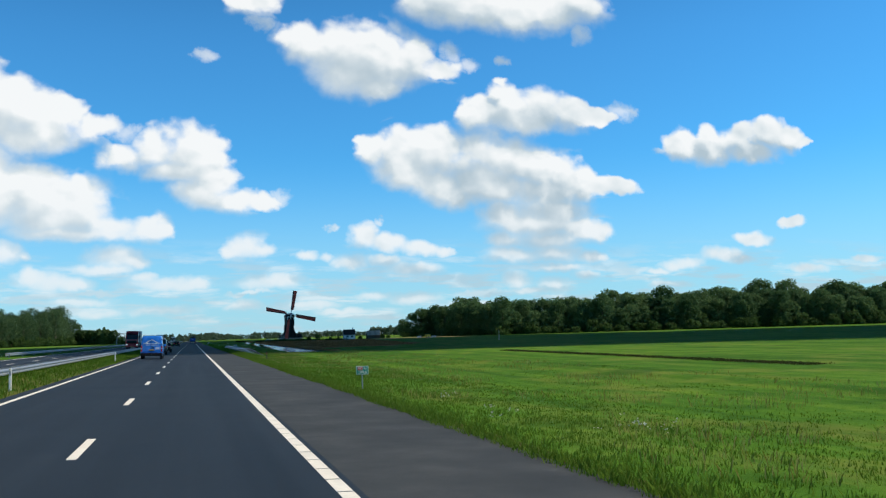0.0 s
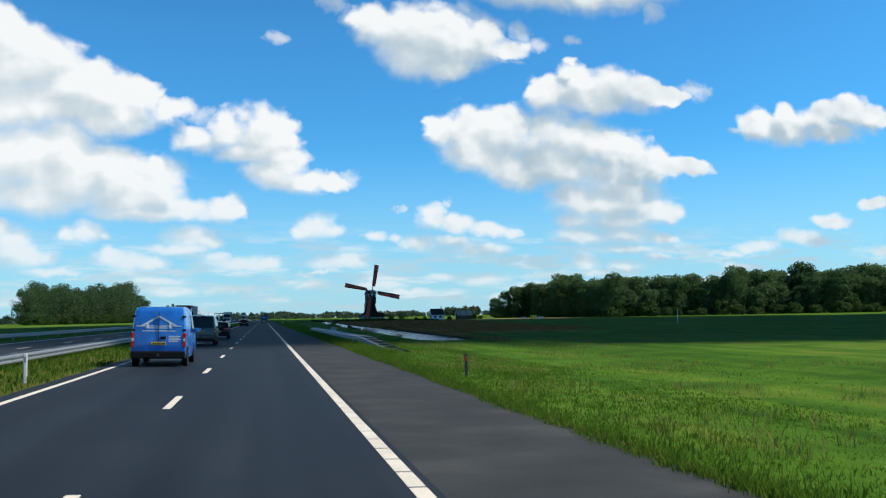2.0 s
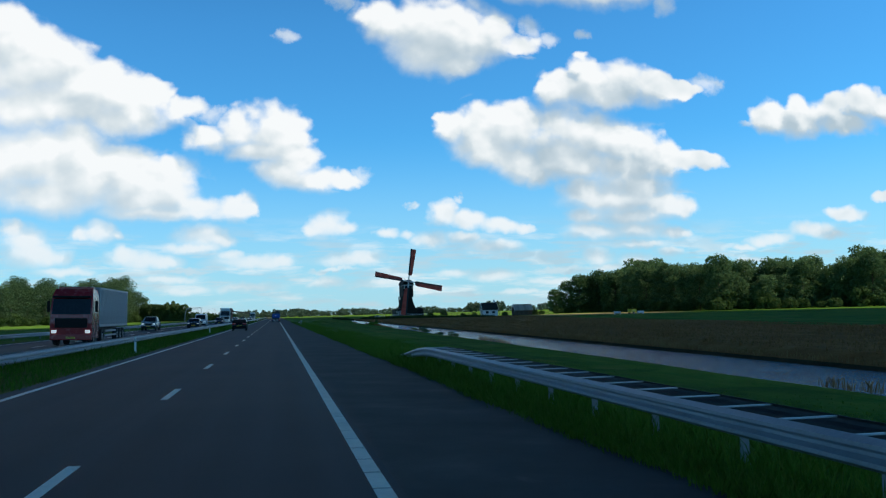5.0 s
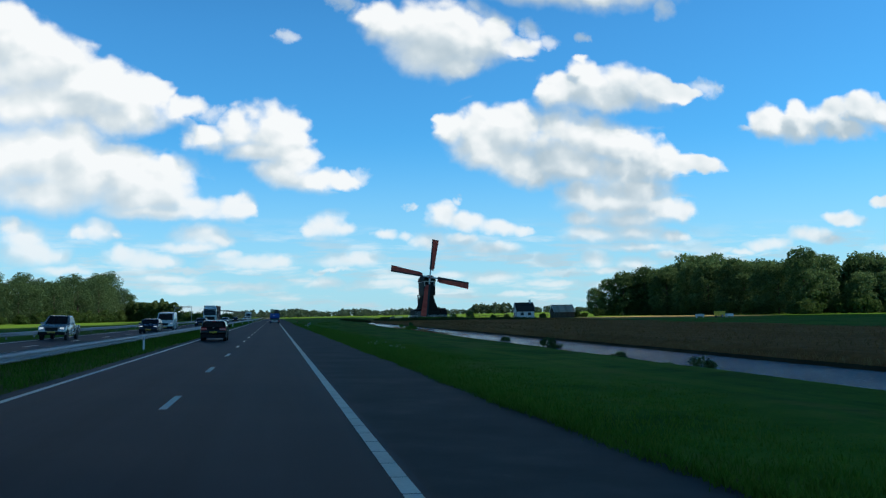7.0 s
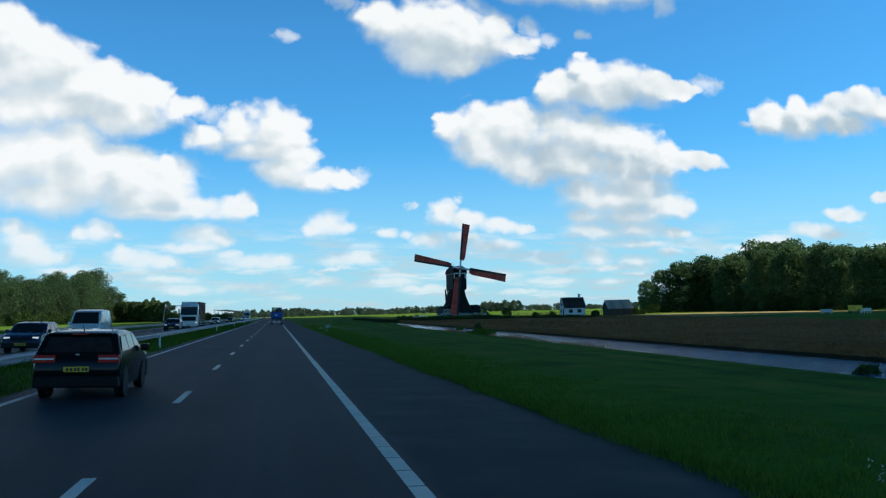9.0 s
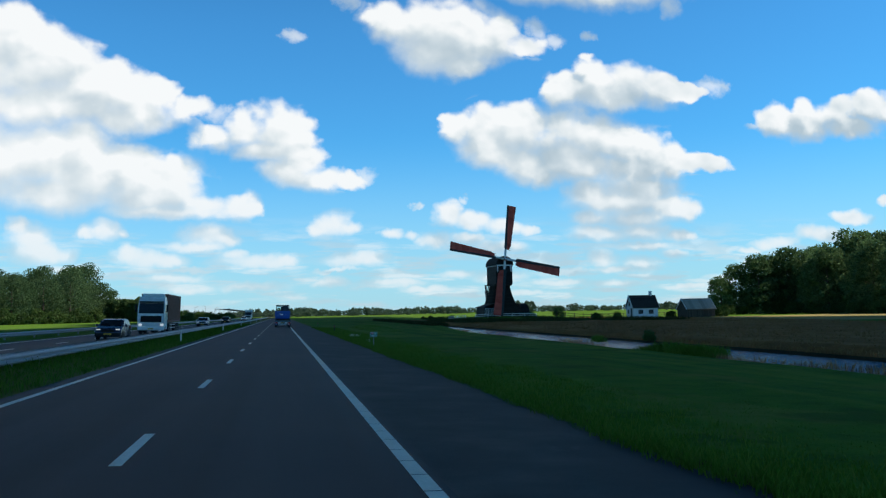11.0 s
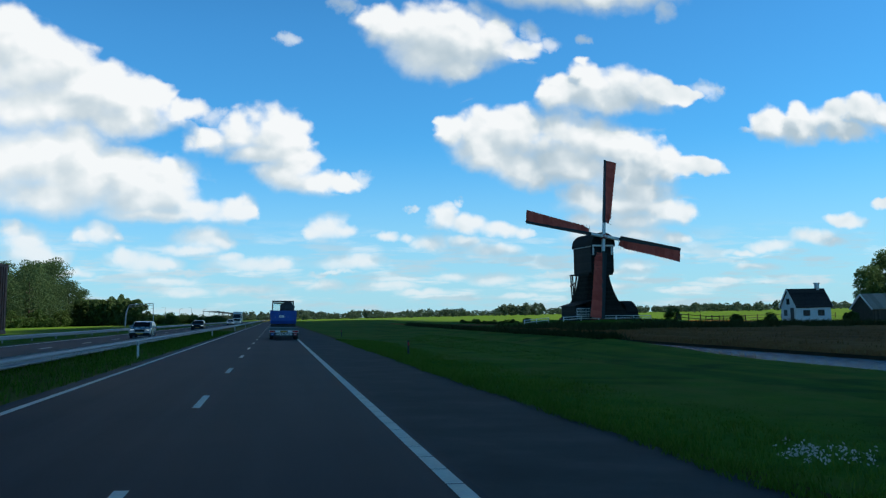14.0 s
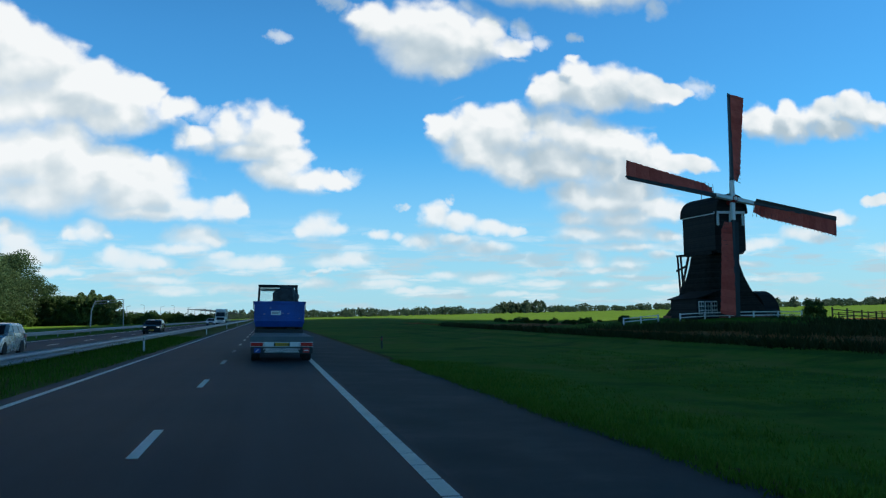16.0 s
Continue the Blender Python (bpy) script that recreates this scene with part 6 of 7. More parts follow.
def side_glass(parent, polys, belt, roof, width, taper):
    for pts in polys:
        for s in (-1, 1):
            bm = bmesh.new()
            q = [(s * (flank(z, belt, roof, width, taper) - 0.004), y, z) for y, z in pts]
            plate(bm, q, (s, 0, 0.15), 0.014)
            part("side_window", bm, CAR_GLASS, parent)


def end_glass(name, parent, lo, hi, half_lo, half_hi, out):
    """The windscreen or rear window, between a low and a high line (y, z)."""
    bm = bmesh.new()
    (y0, z0), (y1, z1) = lo, hi
    n = Vector((0, out * abs(z1 - z0), abs(y1 - y0)))
    plate(bm, [(-half_lo, y0, z0), (half_lo, y0, z0), (half_hi, y1, z1), (-half_hi, y1, z1)], n, 0.014)
    part(name, bm, CAR_GLASS, parent)


def car_common(t, length, width, wheels, r, lights, plate_z, bumper, front_lights, paint, mirror, lit=False):
    for y in wheels:
        for s in (-1, 1):
            wheel(t, s * (width / 2 - 0.10), y, r, 0.21)
            bm = bmesh.new()
            tube(bm, (s * (width / 2 - 0.10), y, r + 0.01), (s * (width / 2 + 0.003), y, r + 0.01), r * 1.12, r * 1.11, 22)
            part("wheel_arch", bm, BLACK_TRIM, t)
    x0, x1, z0, z1, ly = lights
    for s in (-1, 1):
        a, b = sorted((s * x0, s * x1))
        lamp = part("tail_light", boxes((a, b, ly - 0.02, ly + 0.22, z0, z1), bevel=0.02), TAIL_RED, t)
        part("reversing_lens", boxes((a + 0.02, b - 0.02, ly - 0.028, ly - 0.018, z0 + (z1 - z0) * 0.42, z0 + (z1 - z0) * 0.62)), LAMP_CLEAR, lamp)
    number_plate(t, -0.012, plate_z)
    bz0, bz1 = bumper
    part("rear_bumper", boxes((-width / 2 + 0.02, width / 2 - 0.02, -0.06, 0.25, bz0, bz1), bevel=0.05), BLACK_TRIM, t)
    part("front_bumper", boxes((-width / 2 + 0.02, width / 2 - 0.02, length - 0.22, length + 0.05, bz0 - 0.03, bz1), bevel=0.05), BLACK_TRIM, t)
    fy, fz0, fz1 = front_lights
    for s in (-1, 1):
        a, b = sorted((s * (width / 2 - 0.10), s * (width / 2 - 0.38)))
        part("headlight", boxes((a, b, fy - 0.22, fy + 0.02, fz0, fz1), bevel=0.03), HEADLIGHT if lit else LAMP_CLEAR, t)
    part("grille", boxes((-0.42, 0.42, length - 0.06, length + 0.012, fz0 - 0.06, fz1 - 0.02), bevel=0.015), BLACK_TRIM, t)
    number_plate(t, length + 0.062, bz0 + 0.16, out=1)
    my, mz = mirror
    for s in (-1, 1):
        a, b = sorted((s * (width / 2 + 0.01), s * (width / 2 + 0.20)))
        part("mirror", boxes((a, b, my - 0.07, my + 0.07, mz - 0.08, mz + 0.10), bevel=0.03), paint, t)


def panel_van(m, paint, label, livery=False, lit=False):
    t = thing("panel_van", m, label, "van")
    L, W, H, belt, tp = 5.1, 1.98, 2.22, 1.15, 0.86
    prof = [(0.0, 0.42), (0.02, 0.95), (0.05, 1.6), (0.12, 2.08), (0.26, 2.20), (2.0, 2.24), (3.35, 2.16), (3.62, 2.05), (4.30, 1.28), (4.92, 1.04), (5.08, 0.80), (5.10, 0.40), (4.9, 0.30), (0.2, 0.30)]
    part("body", shell(prof, belt, H, W, tp), paint, t, smooth=38)
    end_glass("windscreen", t, (4.30, 1.30), (3.66, 2.04), 0.84, 0.74, 1)
    side_glass(t, [[(3.0, 1.25), (4.12, 1.25), (3.62, 1.92), (3.05, 1.92)]], belt, H, W, tp)
    car_common(t, L, W, (0.95, 4.15), 0.34, (0.86, 0.975, 0.72, 1.25, 0.02), 0.86, (0.30, 0.58), (L - 0.1, 0.72, 0.98), paint, (3.85, 1.30), lit)
    # rear doors: seam, handle and hinges
    bm = boxes((-0.006, 0.006, -0.004, 0.05, 0.62, 2.02))
    part("door_seam", bm, BLACK_TRIM, t)
    part("door_handle", boxes((0.06, 0.26, -0.03, 0.03, 1.02, 1.12), bevel=0.02), BLACK_TRIM, t)
    for s in (-1, 1):
        for z in (0.9, 1.35, 1.85):
            part("hinge", boxes((s * 0.90 - 0.06, s * 0.90 + 0.06, -0.01 + (z - 0.6) * 0.06, 0.06 + (z - 0.6) * 0.06, z - 0.04, z + 0.04), bevel=0.01), BLACK_TRIM, t)
    bm = bmesh.new()
    tube(bm, (0, -0.16, 0.42), (0, -0.16, 0.50), 0.045, 0.03, 10)
    box(bm, -0.04, 0.04, -0.16, 0.1, 0.36, 0.42)
    part("tow_hook", bm, CHASSIS, t)
    if livery:
        for a, b in (((-0.62, 1.50), (0.0, 1.86)), ((0.0, 1.86), (0.62, 1.50)), ((-0.40, 1.62), (-0.40, 1.42)), ((0.40, 1.62), (0.40, 1.42))):
            ya, yb = 0.055 + (a[1] - 1.6) * 0.12 - 0.02, 0.055 + (b[1] - 1.6) * 0.12 - 0.02
            part("livery_line", beam(bmesh.new(), (a[0], ya, a[1]), (b[0], yb, b[1]), 0.06, 0.012, (0, 1, 0)), SIGN_WHITE, t, "white line of a house outline")
        for z, x0, x1 in ((1.50, -0.80, 0.80), (1.43, -0.46, 0.46), (1.32, -0.58, 0.58), (1.12, 0.36, 0.78), (1.06, 0.36, 0.74), (1.00, 0.36, 0.78), (0.94, 0.36, 0.70)):
            y = 0.03 + (z - 1.0) * 0.045 - 0.012
            part("livery_bar", boxes((x0, x1, y - 0.006, y + 0.006, z - 0.018, z + 0.018)), SIGN_WHITE, t, "white bar of writing on the rear doors")
    return t


def minibus(m, paint, label):
    t = thing("minivan", m, label, "van")
    L, W, H, belt, tp = 4.9, 1.9, 1.97, 1.12, 0.84
    prof = [(0.0, 0.42), (0.0, 0.78), (0.03, 1.12), (0.17, 1.80), (0.30, 1.92), (1.2, 1.97), (2.9, 1.95), (3.25, 1.86), (4.02, 1.16), (4.72, 0.98), (4.88, 0.78), (4.9, 0.40), (4.7, 0.28), (0.2, 0.28)]
    part("body", shell(prof, belt, H, W, tp), paint, t, smooth=38)
    end_glass("rear_window", t, (0.035, 1.16), (0.155, 1.74), 0.80, 0.70, -1)
    end_glass("windscreen", t, (4.02, 1.20), (3.28, 1.84), 0.82, 0.72, 1)
    side_glass(t, [[(0.42, 1.20), (1.50, 1.20), (1.50, 1.76), (0.50, 1.76)], [(1.60, 1.20), (2.66, 1.20), (2.66, 1.77), (1.60, 1.77)], [(2.78, 1.20), (3.82, 1.20), (3.30, 1.74), (2.78, 1.76)]], belt, H, W, tp)
    car_common(t, L, W, (0.92, 3.92), 0.335, (0.80, 0.95, 0.80, 1.10, 0.01), 0.92, (0.28, 0.50), (L - 0.05, 0.70, 0.92), paint, (3.55, 1.18))
    part("bumper_panel", boxes((-0.93, 0.93, -0.045, 0.2, 0.46, 0.70), bevel=0.04), paint, t)
    bm = bmesh.new()
    for s in (-1, 1):
        box(bm, s * 0.952 - 0.012, s * 0.952 + 0.012, 0.3, 4.5, 0.50, 0.55)
    part("side_moulding", bm, BLACK_TRIM, t)
    bm = boxes((-0.10, 0.10, -0.012, 0.02, 1.0, 1.03))
    part("door_handle", bm, RIM, t)
    bm = bmesh.new()
    tube(bm, (0, 0.008, 1.07), (0, -0.012, 1.07), 0.05, 0.05, 14)
    part("round_badge", bm, RIM, t)
    part("wiper", boxes((-0.30, 0.02, -0.01, 0.03, 1.17, 1.19)), BLACK_TRIM, t)
    part("brake_lamp", boxes((-0.14, 0.14, 0.13, 0.18, 1.80, 1.83)), TAIL_RED, t)
    return t


def estate_car(m, paint, label, lit=False, name="estate_car", roof_rails=True):
    t = thing(name, m, label, "car")
    L, W, H, belt, tp = 4.55, 1.80, 1.50, 0.96, 0.82
    prof = [(0.10, 0.34), (0.0, 0.52), (0.0, 0.72), (0.06, 0.92), (0.12, 1.00), (0.40, 1.36), (0.52, 1.43), (0.80, 1.48), (1.7, 1.50), (2.3, 1.47), (2.62, 1.40), (3.35, 0.98), (4.2, 0.86), (4.5, 0.68), (4.55, 0.42), (4.3, 0.24), (0.3, 0.24)]
    part("body", shell(prof, belt, H, W, tp), paint, t, smooth=38)
    end_glass("rear_window", t, (0.128, 1.02), (0.385, 1.35), 0.74, 0.62, -1)
    end_glass("windscreen", t, (3.32, 1.01), (2.66, 1.39), 0.74, 0.64, 1)
    side_glass(t, [[(0.42, 1.04), (1.30, 1.04), (1.30, 1.36), (0.72, 1.36)], [(1.38, 1.04), (2.18, 1.04), (2.18, 1.40), (1.38, 1.38)], [(2.26, 1.04), (3.14, 1.04), (2.56, 1.38), (2.26, 1.40)]], belt, H, W, tp)
    car_common(t, L, W, (0.86, 3.62), 0.325, (0.44, 0.885, 0.80, 0.97, 0.02), 0.66, (0.26, 0.50), (L - 0.12, 0.62, 0.78), paint, (3.05, 1.03), lit)
    if roof_rails:
        for s in (-1, 1):
            bm = bmesh.new()
            beam(bm, (s * 0.60, 0.75, 1.53), (s * 0.60, 2.45, 1.53), 0.035, 0.03)
            for y in (0.78, 1.6, 2.42):
                beam(bm, (s * 0.60, y, 1.44), (s * 0.60, y, 1.53), 0.035)
            part("roof_rail", bm, RIM, t)
    part("rear_spoiler", boxes((-0.66, 0.66, 0.34, 0.62, 1.40, 1.445), bevel=0.018), paint, t)
    part("brake_lamp", boxes((-0.16, 0.16, 0.335, 0.36, 1.405, 1.425)), TAIL_RED, t)
    part("tailgate_seam", boxes((-0.80, 0.80, -0.004, 0.02, 0.505, 0.515)), BLACK_TRIM, t)
    bm = bmesh.new()
    tube(bm, (0, 0.75, 1.47), (0, 0.62, 1.60), 0.014, 0.008, 6)
    part("aerial", bm, BLACK_TRIM, t)
    part("badge", boxes((-0.04, 0.04, 0.085, 0.13, 0.92, 0.99), bevel=0.008), RIM, t)
    return t


def pickup(m, paint, label):
    t = thing("pickup_truck", m, label, "pickup")
    L, W, H, belt, tp = 5.2, 1.84, 1.76, 1.08, 0.80
    prof = [(0.0, 0.5), (0.0, 1.06), (1.75, 1.08), (1.85, 1.66), (2.1, 1.76), (3.0, 1.74), (3.75, 1.12), (5.0, 1.0), (5.18, 0.8), (5.2, 0.5), (5.0, 0.38), (0.2, 0.38)]
    part("body", shell(prof, belt, H, W, tp), paint, t, smooth=38)
    end_glass("windscreen", t, (3.72, 1.15), (3.06, 1.71), 0.74, 0.62, 1)
    side_glass(t, [[(1.95, 1.15), (2.62, 1.15), (2.62, 1.62), (2.02, 1.62)], [(2.7, 1.15), (3.55, 1.15), (3.08, 1.62), (2.7, 1.64)]], belt, H, W, tp)
    car_common(t, L, W, (1.05, 4.25), 0.37, (0.78, 0.91, 0.75, 1.02, 0.0), 0.72, (0.42, 0.62), (L - 0.06, 0.72, 0.92), paint, (3.45, 1.16), True)
    return t


def low_loader(m):
    """The lorry ahead: a flat low-loader trailer with a blue steel bin and the tractor's cab beyond."""
    t = thing("low_loader_lorry", m, "flatbed lorry with a grey deck, chevron bumper and blue steel bin", "lorry")
    deck = part("deck", boxes((-1.27, 1.27, 0.05, 9.6, 0.86, 1.02), bevel=0.02), DECK_GREY, t, "worn grey trailer deck")
    bm = bmesh.new()
    for i in range(24):
        box(bm, -1.2, 1.2, 0.25 + i * 0.39, 0.25 + i * 0.39 + 0.30, 1.015, 1.032)
    part("deck_plank", bm, DECK_GREY, deck)
    part("rear_edge", boxes((-1.275, 1.275, 0.0, 0.10, 0.82, 1.03), bevel=0.02), DECK_GREY, t)
    part("light_bar", boxes((-1.25, 1.25, 0.0, 0.08, 0.62, 0.81), bevel=0.01), SIGN_WHITE, t, "dirty white light bar")
    for s in (-1, 1):
        a, b = sorted((s * 0.72, s * 1.24))
        lamp = part("tail_light", boxes((a, b, -0.05, 0.0, 0.645, 0.79), bevel=0.02), TAIL_RED, t)
        a, b = sorted((s * 0.66, s * 0.76))
        part("reflector", boxes((a, b, -0.06, -0.045, 0.66, 0.76), bevel=0.004), LAMP_CLEAR, lamp)
    number_plate(t, -0.012, 0.715)
    part("plate_holder", boxes((-0.32, 0.32, -0.004, 0.01, 0.64, 0.79)), BLACK_TRIM, t)
    bumper = part("rear_bumper", boxes((-1.25, 1.25, 0.02, 0.14, 0.34, 0.60), bevel=0.02), CHASSIS, t, "dark underrun bumper")
    part("chevron_board", boxes((-0.74, 0.74, 0.0, 0.019, 0.37, 0.58)), POST_DARK, bumper)
    for i in range(11):
        for s in (-1, 1):
            x = s * (0.03 + i * 0.066)
            bm = bmesh.new()
            plate(bm, [(x, -0.001, 0.565), (x + s * 0.036, -0.001, 0.565), (x + s * 0.136, -0.001, 0.385), (x + s * 0.10, -0.001, 0.385)] if abs(x) < 0.61 else
                  [(x, -0.001, 0.565), (x + s * 0.02, -0.001, 0.565), (x + s * 0.055, -0.001, 0.50), (x + s * 0.035, -0.001, 0.50)], (0, -1, 0), 0.004)
            part("chevron_stripe", bm, SIGN_WHITE, bumper)
    for s in (-1, 1):
        bm = bmesh.new()
        plate(bm, [(0.0, -0.001, 0.535), (0.0, -0.001, 0.475), (s * 0.05, -0.001, 0.385), (s * 0.086, -0.001, 0.385)], (0, -1, 0), 0.004)
        part("chevron_stripe", bm, SIGN_WHITE, bumper)
    for x, mat, lab in ((-0.98, SIGN_BLUE, "blue square plate"), (0.98, SIGN_RED, "red square plate")):
        p = part("marker_plate", boxes((x - 0.13, x + 0.13, 0.004, 0.022, 0.38, 0.57), bevel=0.005), mat, bumper, lab)
        bm = bmesh.new()
        if x < 0:
            beam(bm, (x - 0.06, 0.0, 0.42), (x + 0.06, 0.0, 0.53), 0.03, 0.006, (0, 1, 0))
        else:
            box(bm, x - 0.09, x + 0.09, -0.002, 0.003, 0.455, 0.495)
        part("marker_bar", bm, SIGN_WHITE, bumper)
    for s in (-0.45, 0.45):
        part("chassis_beam", boxes((s - 0.08, s + 0.08, 0.2, 14.5, 0.52, 0.85), bevel=0.01), CHASSIS, t)
    for y in (1.6, 2.75, 3.9):
        for s in (-1, 1):
            for o in (0.98, 1.14):
                wheel(t, s * (o - 0.0), y, 0.40, 0.20, CHASSIS)
    for s in (-1, 1):
        part("mudguard", boxes((s * 1.06 - 0.18, s * 1.06 + 0.18, 0.95, 4.55, 0.80, 0.85), bevel=0.01), CHASSIS, t)
    # timbers, then the bin on the raised neck
    neck = part("neck", boxes((-1.2, 1.2, 9.3, 14.2, 1.02, 1.20), bevel=0.02), CHASSIS, t)
    for y in (9.6, 11.0, 12.4):
        part("timber", boxes((-1.2, 1.2, y, y + 0.16, 1.20, 1.34), bevel=0.01), SHED_WOOD, t)
    b = bmesh.new()
    loft(b, [[(-w, y0, z), (w, y0, z), (w, y1, z), (-w, y1, z)] for z, w, y0, y1 in ((1.34, 1.17, 9.15, 13.0), (1.62, 1.25, 9.0, 13.15), (2.58, 1.26, 9.0, 13.15))])
    bin_ = part("steel_bin", b, BIN_BLUE, t, "scratched blue steel bin")
    part("bin_rim", boxes((-1.31, 1.31, 8.94, 9.04, 2.50, 2.62), (-1.31, 1.31, 13.1, 13.2, 2.50, 2.62), (-1.31, -1.22, 8.94, 13.2, 2.50, 2.62), (1.22, 1.31, 8.94, 13.2, 2.50, 2.62), bevel=0.01), BIN_BLUE, bin_)
    for x in (-1.2, 1.2):
        part("bin_rib", boxes((x - 0.05, x + 0.05, 8.93, 9.02, 1.55, 2.5), bevel=0.01), BIN_BLUE, bin_)
    part("bin_fold", boxes((-1.22, 1.22, 8.95, 9.01, 1.78, 1.84), bevel=0.01), BIN_BLUE, bin_)
    lab = part("paper_sheet", boxes((-0.42, 0.08, 8.975, 8.992, 1.93, 2.15)), SIGN_WHITE, bin_, "white paper notice")
    part("notice_bars", boxes((-0.36, 0.02, 8.97, 8.976, 2.06, 2.08), (-0.36, -0.05, 8.97, 8.976, 2.0, 2.02)), INK, lab)
    for x, z in ((0.16, 2.02), (0.45, 2.0), (-0.75, 1.98), (1.0, 1.78), (-0.45, 2.28)):
        part("scratch", boxes((x - 0.05, x + 0.05, 8.985, 8.996, z - 0.02, z + 0.02)), GALV, bin_)
    for s in (-1, 1):
        bm = bmesh.new()
        tube(bm, (s * 1.3, 9.4, 2.2), (s * 1.3, 9.4, 2.5), 0.02, 0.02, 6)
        part("hook", bm, CHASSIS, bin_)
    # tractor
    part("tractor_frame", boxes((-0.5, 0.5, 12.6, 18.6, 0.6, 0.95), bevel=0.02), CHASSIS, t)
    for y, dual in ((14.2, True), (17.8, False)):
        for s in (-1, 1):
            wheel(t, s * 1.05, y, 0.5, 0.30, CHASSIS)
    cab = bmesh.new()
    loft(cab, [[(-w, y0, z), (w, y0, z), (w, y1, z), (-w, y1, z)] for z, w, y0, y1 in ((0.95, 1.2, 16.4, 18.7), (1.6, 1.22, 16.4, 18.7), (2.32, 1.2, 16.4, 18.65))])
    cabp = part("cab", cab, PAINT_NAVY, t, "dark lorry cab with clear windows all round")
    part("cab_roof", boxes((-1.14, 1.14, 16.3, 18.3, 3.60, 3.72), bevel=0.04), CHASSIS, cabp)
    for s in (-1, 1):
        for y0, y1 in ((16.4, 16.4), (18.55, 18.2)):
            part("pillar", beam(bmesh.new(), (s * 1.14, y0, 2.3), (s * 1.07, y1, 3.62), 0.11, 0.11, (0, 1, 0)), CHASSIS, cabp)
    bm = bmesh.new()
    plate(bm, [(-1.06, 16.40, 2.34), (1.06, 16.40, 2.34), (1.0, 16.40, 3.58), (-1.0, 16.40, 3.58)], (0, -1, 0), 0.012)
    part("rear_window", bm, CLEAR_GLASS, cabp)
    bm = bmesh.new()
    plate(bm, [(-1.06, 18.52, 2.34), (1.06, 18.52, 2.34), (1.0, 18.20, 3.58), (-1.0, 18.20, 3.58)], (0, 1, 0.2), 0.012)
    part("windscreen", bm, CLEAR_GLASS, cabp)
    part("sun_strip", boxes((-1.0, 1.0, 18.1, 18.14, 3.38, 3.56)), SIGN_WHITE, cabp)
    # a dark tarpaulin heap lashed behind the cab
    heap = bmesh.new()
    bmesh.ops.create_icosphere(heap, subdivisions=4, radius=1.0)
    for v in heap.verts:
        k = 1 + 0.18 * noise.fractal(v.co * 2.2, 0.9, 2.0, 4)
        v.co = Vector((0.42 + v.co.x * 0.72 * k, 15.7 + v.co.y * 0.4 * k, 2.85 + v.co.z * 0.78 * k))
    part("tarpaulin", heap, POST_DARK, t, "crumpled dark tarpaulin")
    part("tarpaulin_rack", boxes((-1.1, 1.1, 15.2, 16.2, 0.95, 2.05), bevel=0.03), CHASSIS, t)
    part("mudflap", boxes((-1.25, -0.7, 4.7, 4.72, 0.25, 0.8), (0.7, 1.25, 4.7, 4.72, 0.25, 0.8)), TYRE, t)
    return t


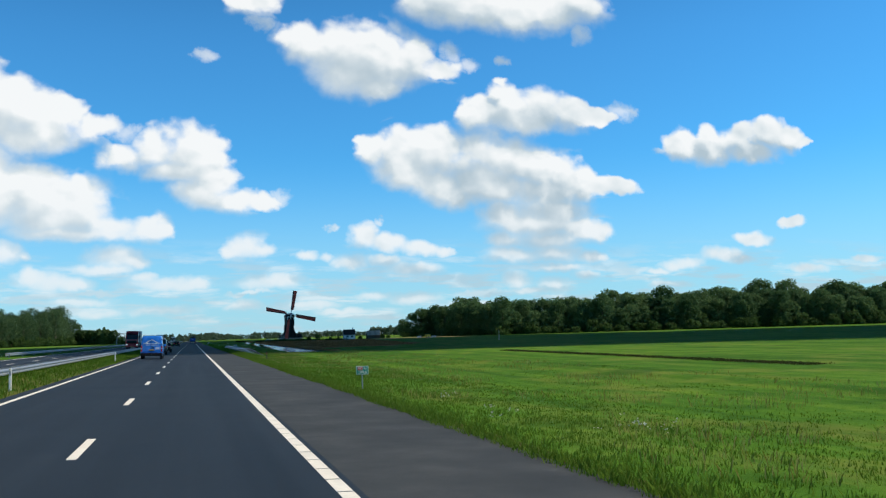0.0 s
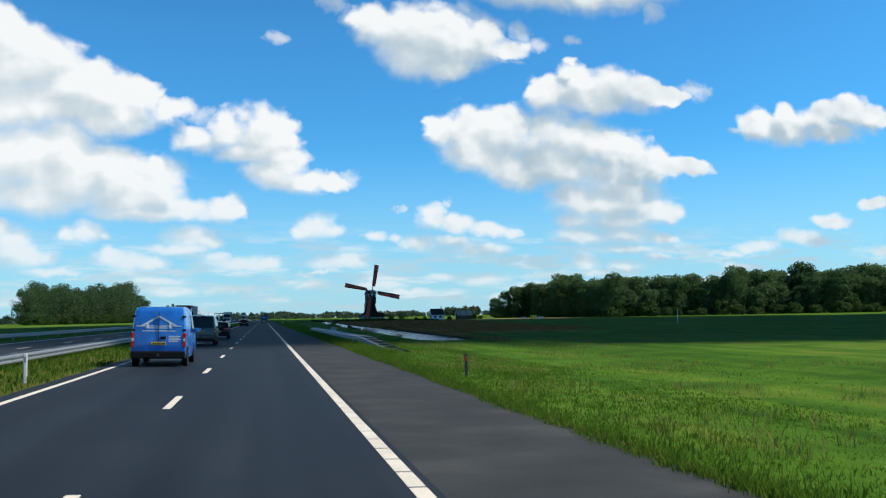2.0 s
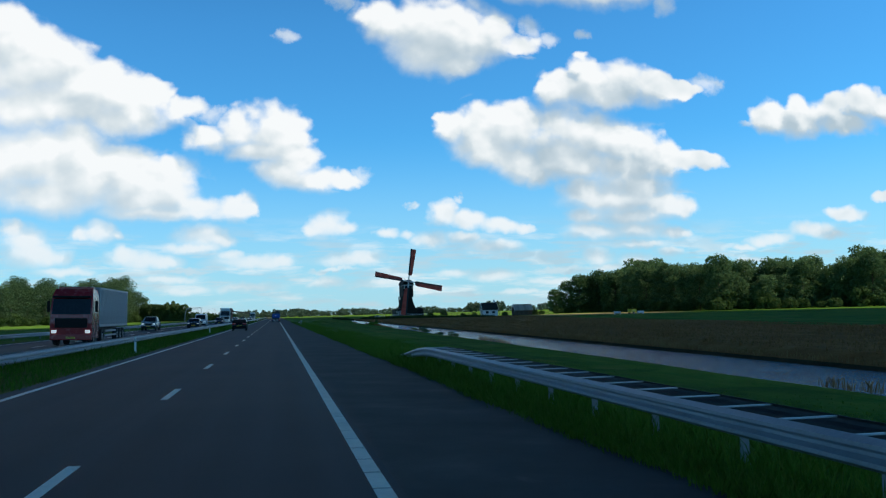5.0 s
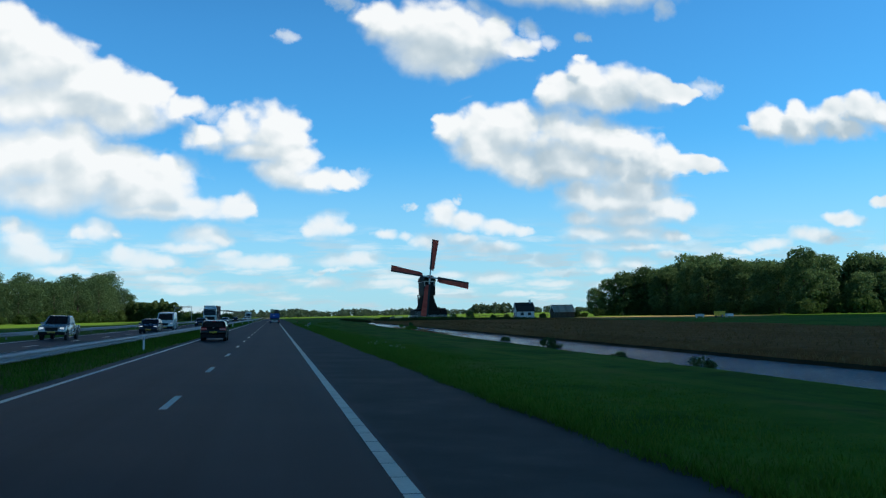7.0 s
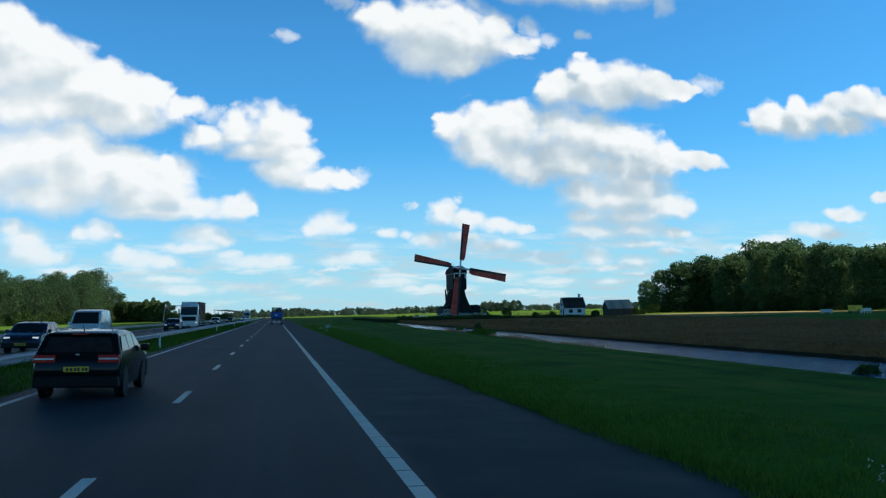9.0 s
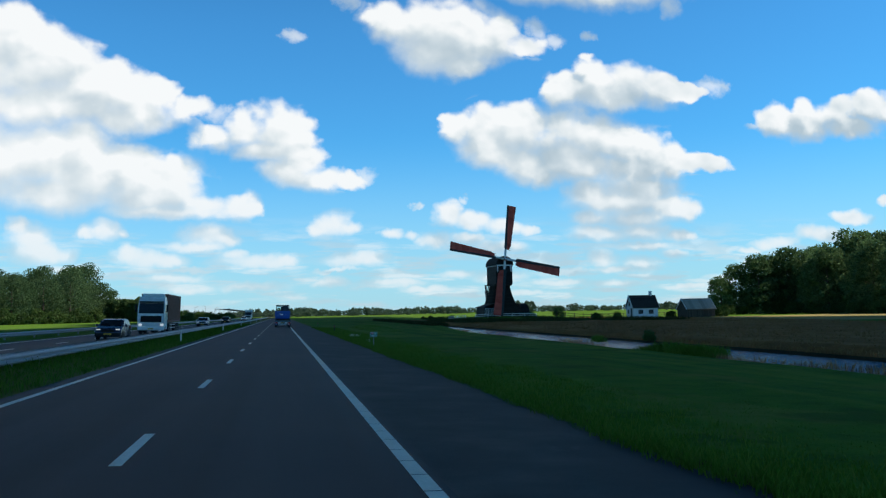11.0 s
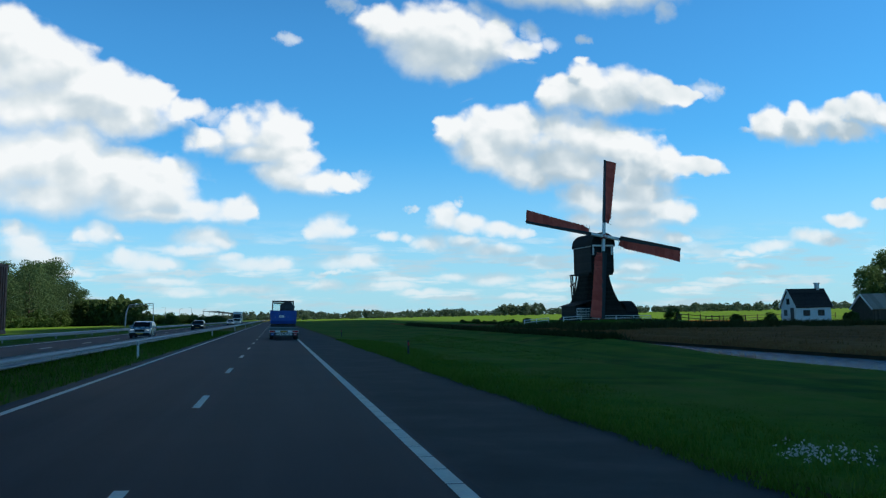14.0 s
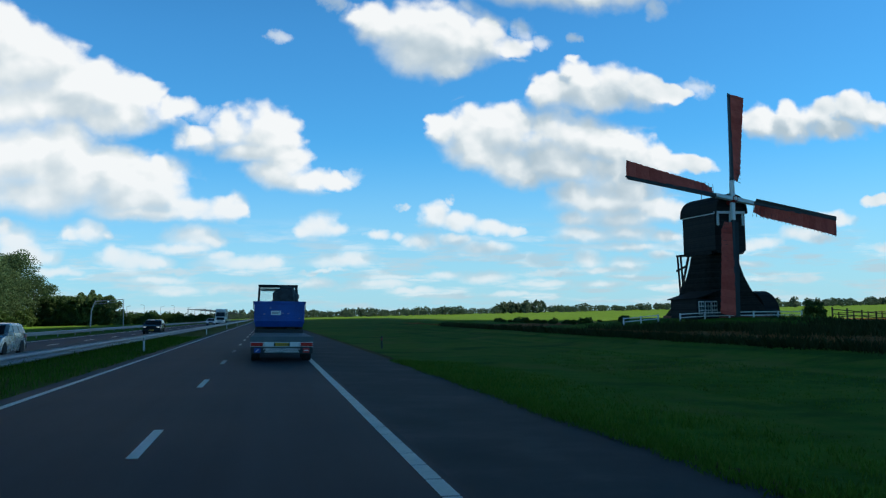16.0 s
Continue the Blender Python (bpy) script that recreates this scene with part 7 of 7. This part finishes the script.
def box_lorry(m, paint, boxmat, label, tall=3.9):
    """An oncoming lorry: cab in front, long box or container behind."""
    t = thing("box_lorry", m, label, "lorry")
    cab = bmesh.new()
    loft(cab, [[(-w, y0, z), (w, y0, z), (w, y1, z), (-w, y1, z)] for z, w, y0, y1 in ((0.45, 1.22, 11.2, 13.35), (1.4, 1.24, 11.2, 13.4), (2.2, 1.24, 11.2, 13.35), (3.1, 1.2, 11.2, 13.1), (3.55, 1.12, 11.25, 12.6))])
    c = part("cab", cab, paint, t)
    bm = bmesh.new()
    plate(bm, [(-1.14, 13.385, 1.95), (1.14, 13.385, 1.95), (1.10, 13.17, 2.92), (-1.10, 13.17, 2.92)], (0, 1, 0.2), 0.03)
    part("windscreen", bm, CAR_GLASS, c)
    for s in (-1, 1):
        bm = bmesh.new()
        plate(bm, [(s * 1.235, 11.9, 2.05), (s * 1.235, 13.1, 2.05), (s * 1.215, 12.95, 2.85), (s * 1.215, 11.9, 2.85)], (s, 0, 0), 0.015)
        part("side_window", bm, CAR_GLASS, c)
        part("mirror", boxes((s * 1.42 - 0.09, s * 1.42 + 0.09, 13.0, 13.12, 2.1, 2.8), bevel=0.02), BLACK_TRIM, c)
        a, b = sorted((s * 0.84, s * 1.14))
        part("headlight", boxes((a, b, 13.38, 13.46, 0.78, 0.98), bevel=0.03), HEADLIGHT, c)
    part("grille", boxes((-0.95, 0.95, 13.38, 13.45, 1.12, 1.72), bevel=0.03), BLACK_TRIM, c)
    part("front_bumper", boxes((-1.22, 1.22, 13.2, 13.5, 0.35, 0.72), bevel=0.06), paint, c)
    number_plate(c, 13.51, 0.5, out=1)
    part("sun_visor", boxes((-1.1, 1.1, 13.1, 13.4, 2.98, 3.1), bevel=0.02), BLACK_TRIM, c)
    part("wind_deflector", boxes((-1.05, 1.05, 11.4, 12.3, 3.5, tall), bevel=0.15), paint, c)
    cargo = part("cargo_box", boxes((-1.25, 1.25, 0.0, 11.0, 1.15, tall), bevel=0.03), boxmat, t, "ribbed cargo box")
    rib = part("rib", boxes((-0.014, 0.014, 0.0, 0.14, 1.3, tall - 0.12)), boxmat, cargo)
    for i in range(36):
        for s in (-1, 1):
            o = rib if i == 0 and s < 0 else rib.copy()
            if o is not rib:
                scene.collection.objects.link(o)
            o.location = (s * 1.2665, 0.25 + i * 0.295, 0)
    for z in (1.2, tall - 0.06):
        part("cargo_frame", boxes((-1.275, -1.2, 0.02, 10.98, z - 0.06, z + 0.06), bevel=0.01), boxmat, cargo)
        part("cargo_frame", boxes((1.2, 1.275, 0.02, 10.98, z - 0.06, z + 0.06), bevel=0.01), boxmat, cargo)
    part("chassis", boxes((-0.5, 0.5, 0.2, 13.0, 0.65, 1.1), bevel=0.02), CHASSIS, t)
    for y in (1.3, 2.6, 3.9, 9.6, 12.4):
        for s in (-1, 1):
            wheel(t, s * 1.05, y, 0.5, 0.30, GALV)
    for s in (-1, 1):
        part("side_guard", boxes((s * 1.2 - 0.03, s * 1.2 + 0.03, 4.8, 8.8, 0.5, 0.62), (s * 1.2 - 0.03, s * 1.2 + 0.03, 4.8, 8.8, 0.8, 0.92), bevel=0.01), GALV, t)
    return t


def vehicles():
    low_loader(on_road(2.3, 424.3))
    panel_van(on_road(-1.92, 91.0), PAINT_BLUE, "bright blue panel van with white livery on its rear doors", livery=True)
    minibus(on_road(-2.15, 117.2), PAINT_GREY, "grey metallic minivan with dark rear windows")
    estate_car(on_road(-1.95, 137.0), PAINT_BLACK, "black estate car in the outer lane", roof_rails=False)
    estate_car(on_road(-2.2, 256.0), PAINT_BLACK, "glossy black estate car with silver roof rails")
    back = 180.0
    box_lorry(on_road(-10.1, 211.0, back), PAINT_RED, GALV, "oncoming lorry with a red cab and grey box", 3.7)
    pickup(on_road(-13.4, 262.0, back), PAINT_SILVER, "oncoming silver pickup truck with its lights on")
    estate_car(on_road(-10.2, 287.0, back), PAINT_NAVY, "oncoming dark blue estate car with its lights on", True, roof_rails=False)
    panel_van(on_road(-10.4, 303.0, back), PAINT_WHITE, "oncoming white panel van with its lights on", lit=True)
    estate_car(on_road(-10.2, 352.0, back), PAINT_NAVY, "oncoming dark saloon-height estate car", True, roof_rails=False)
    box_lorry(on_road(-10.1, 382.0, back), PAINT_WHITE, BOX_RED, "oncoming white lorry with a rust-red container", 3.85)
    estate_car(on_road(-10.3, 432.5, back), PAINT_SILVER, "oncoming silver estate car in the near lane", True, roof_rails=False)
    estate_car(on_road(-10.0, 489.0, back), PAINT_BLACK, "oncoming black estate car with its lights on", True)
    estate_car(on_road(-10.0, 590.0, back), PAINT_WHITE, "distant oncoming white car", True, roof_rails=False)
    box_lorry(on_road(-10.0, 640.0, back), PAINT_WHITE, PAINT_WHITE, "distant oncoming lorry with a white cab and box", 3.9)


vehicles()
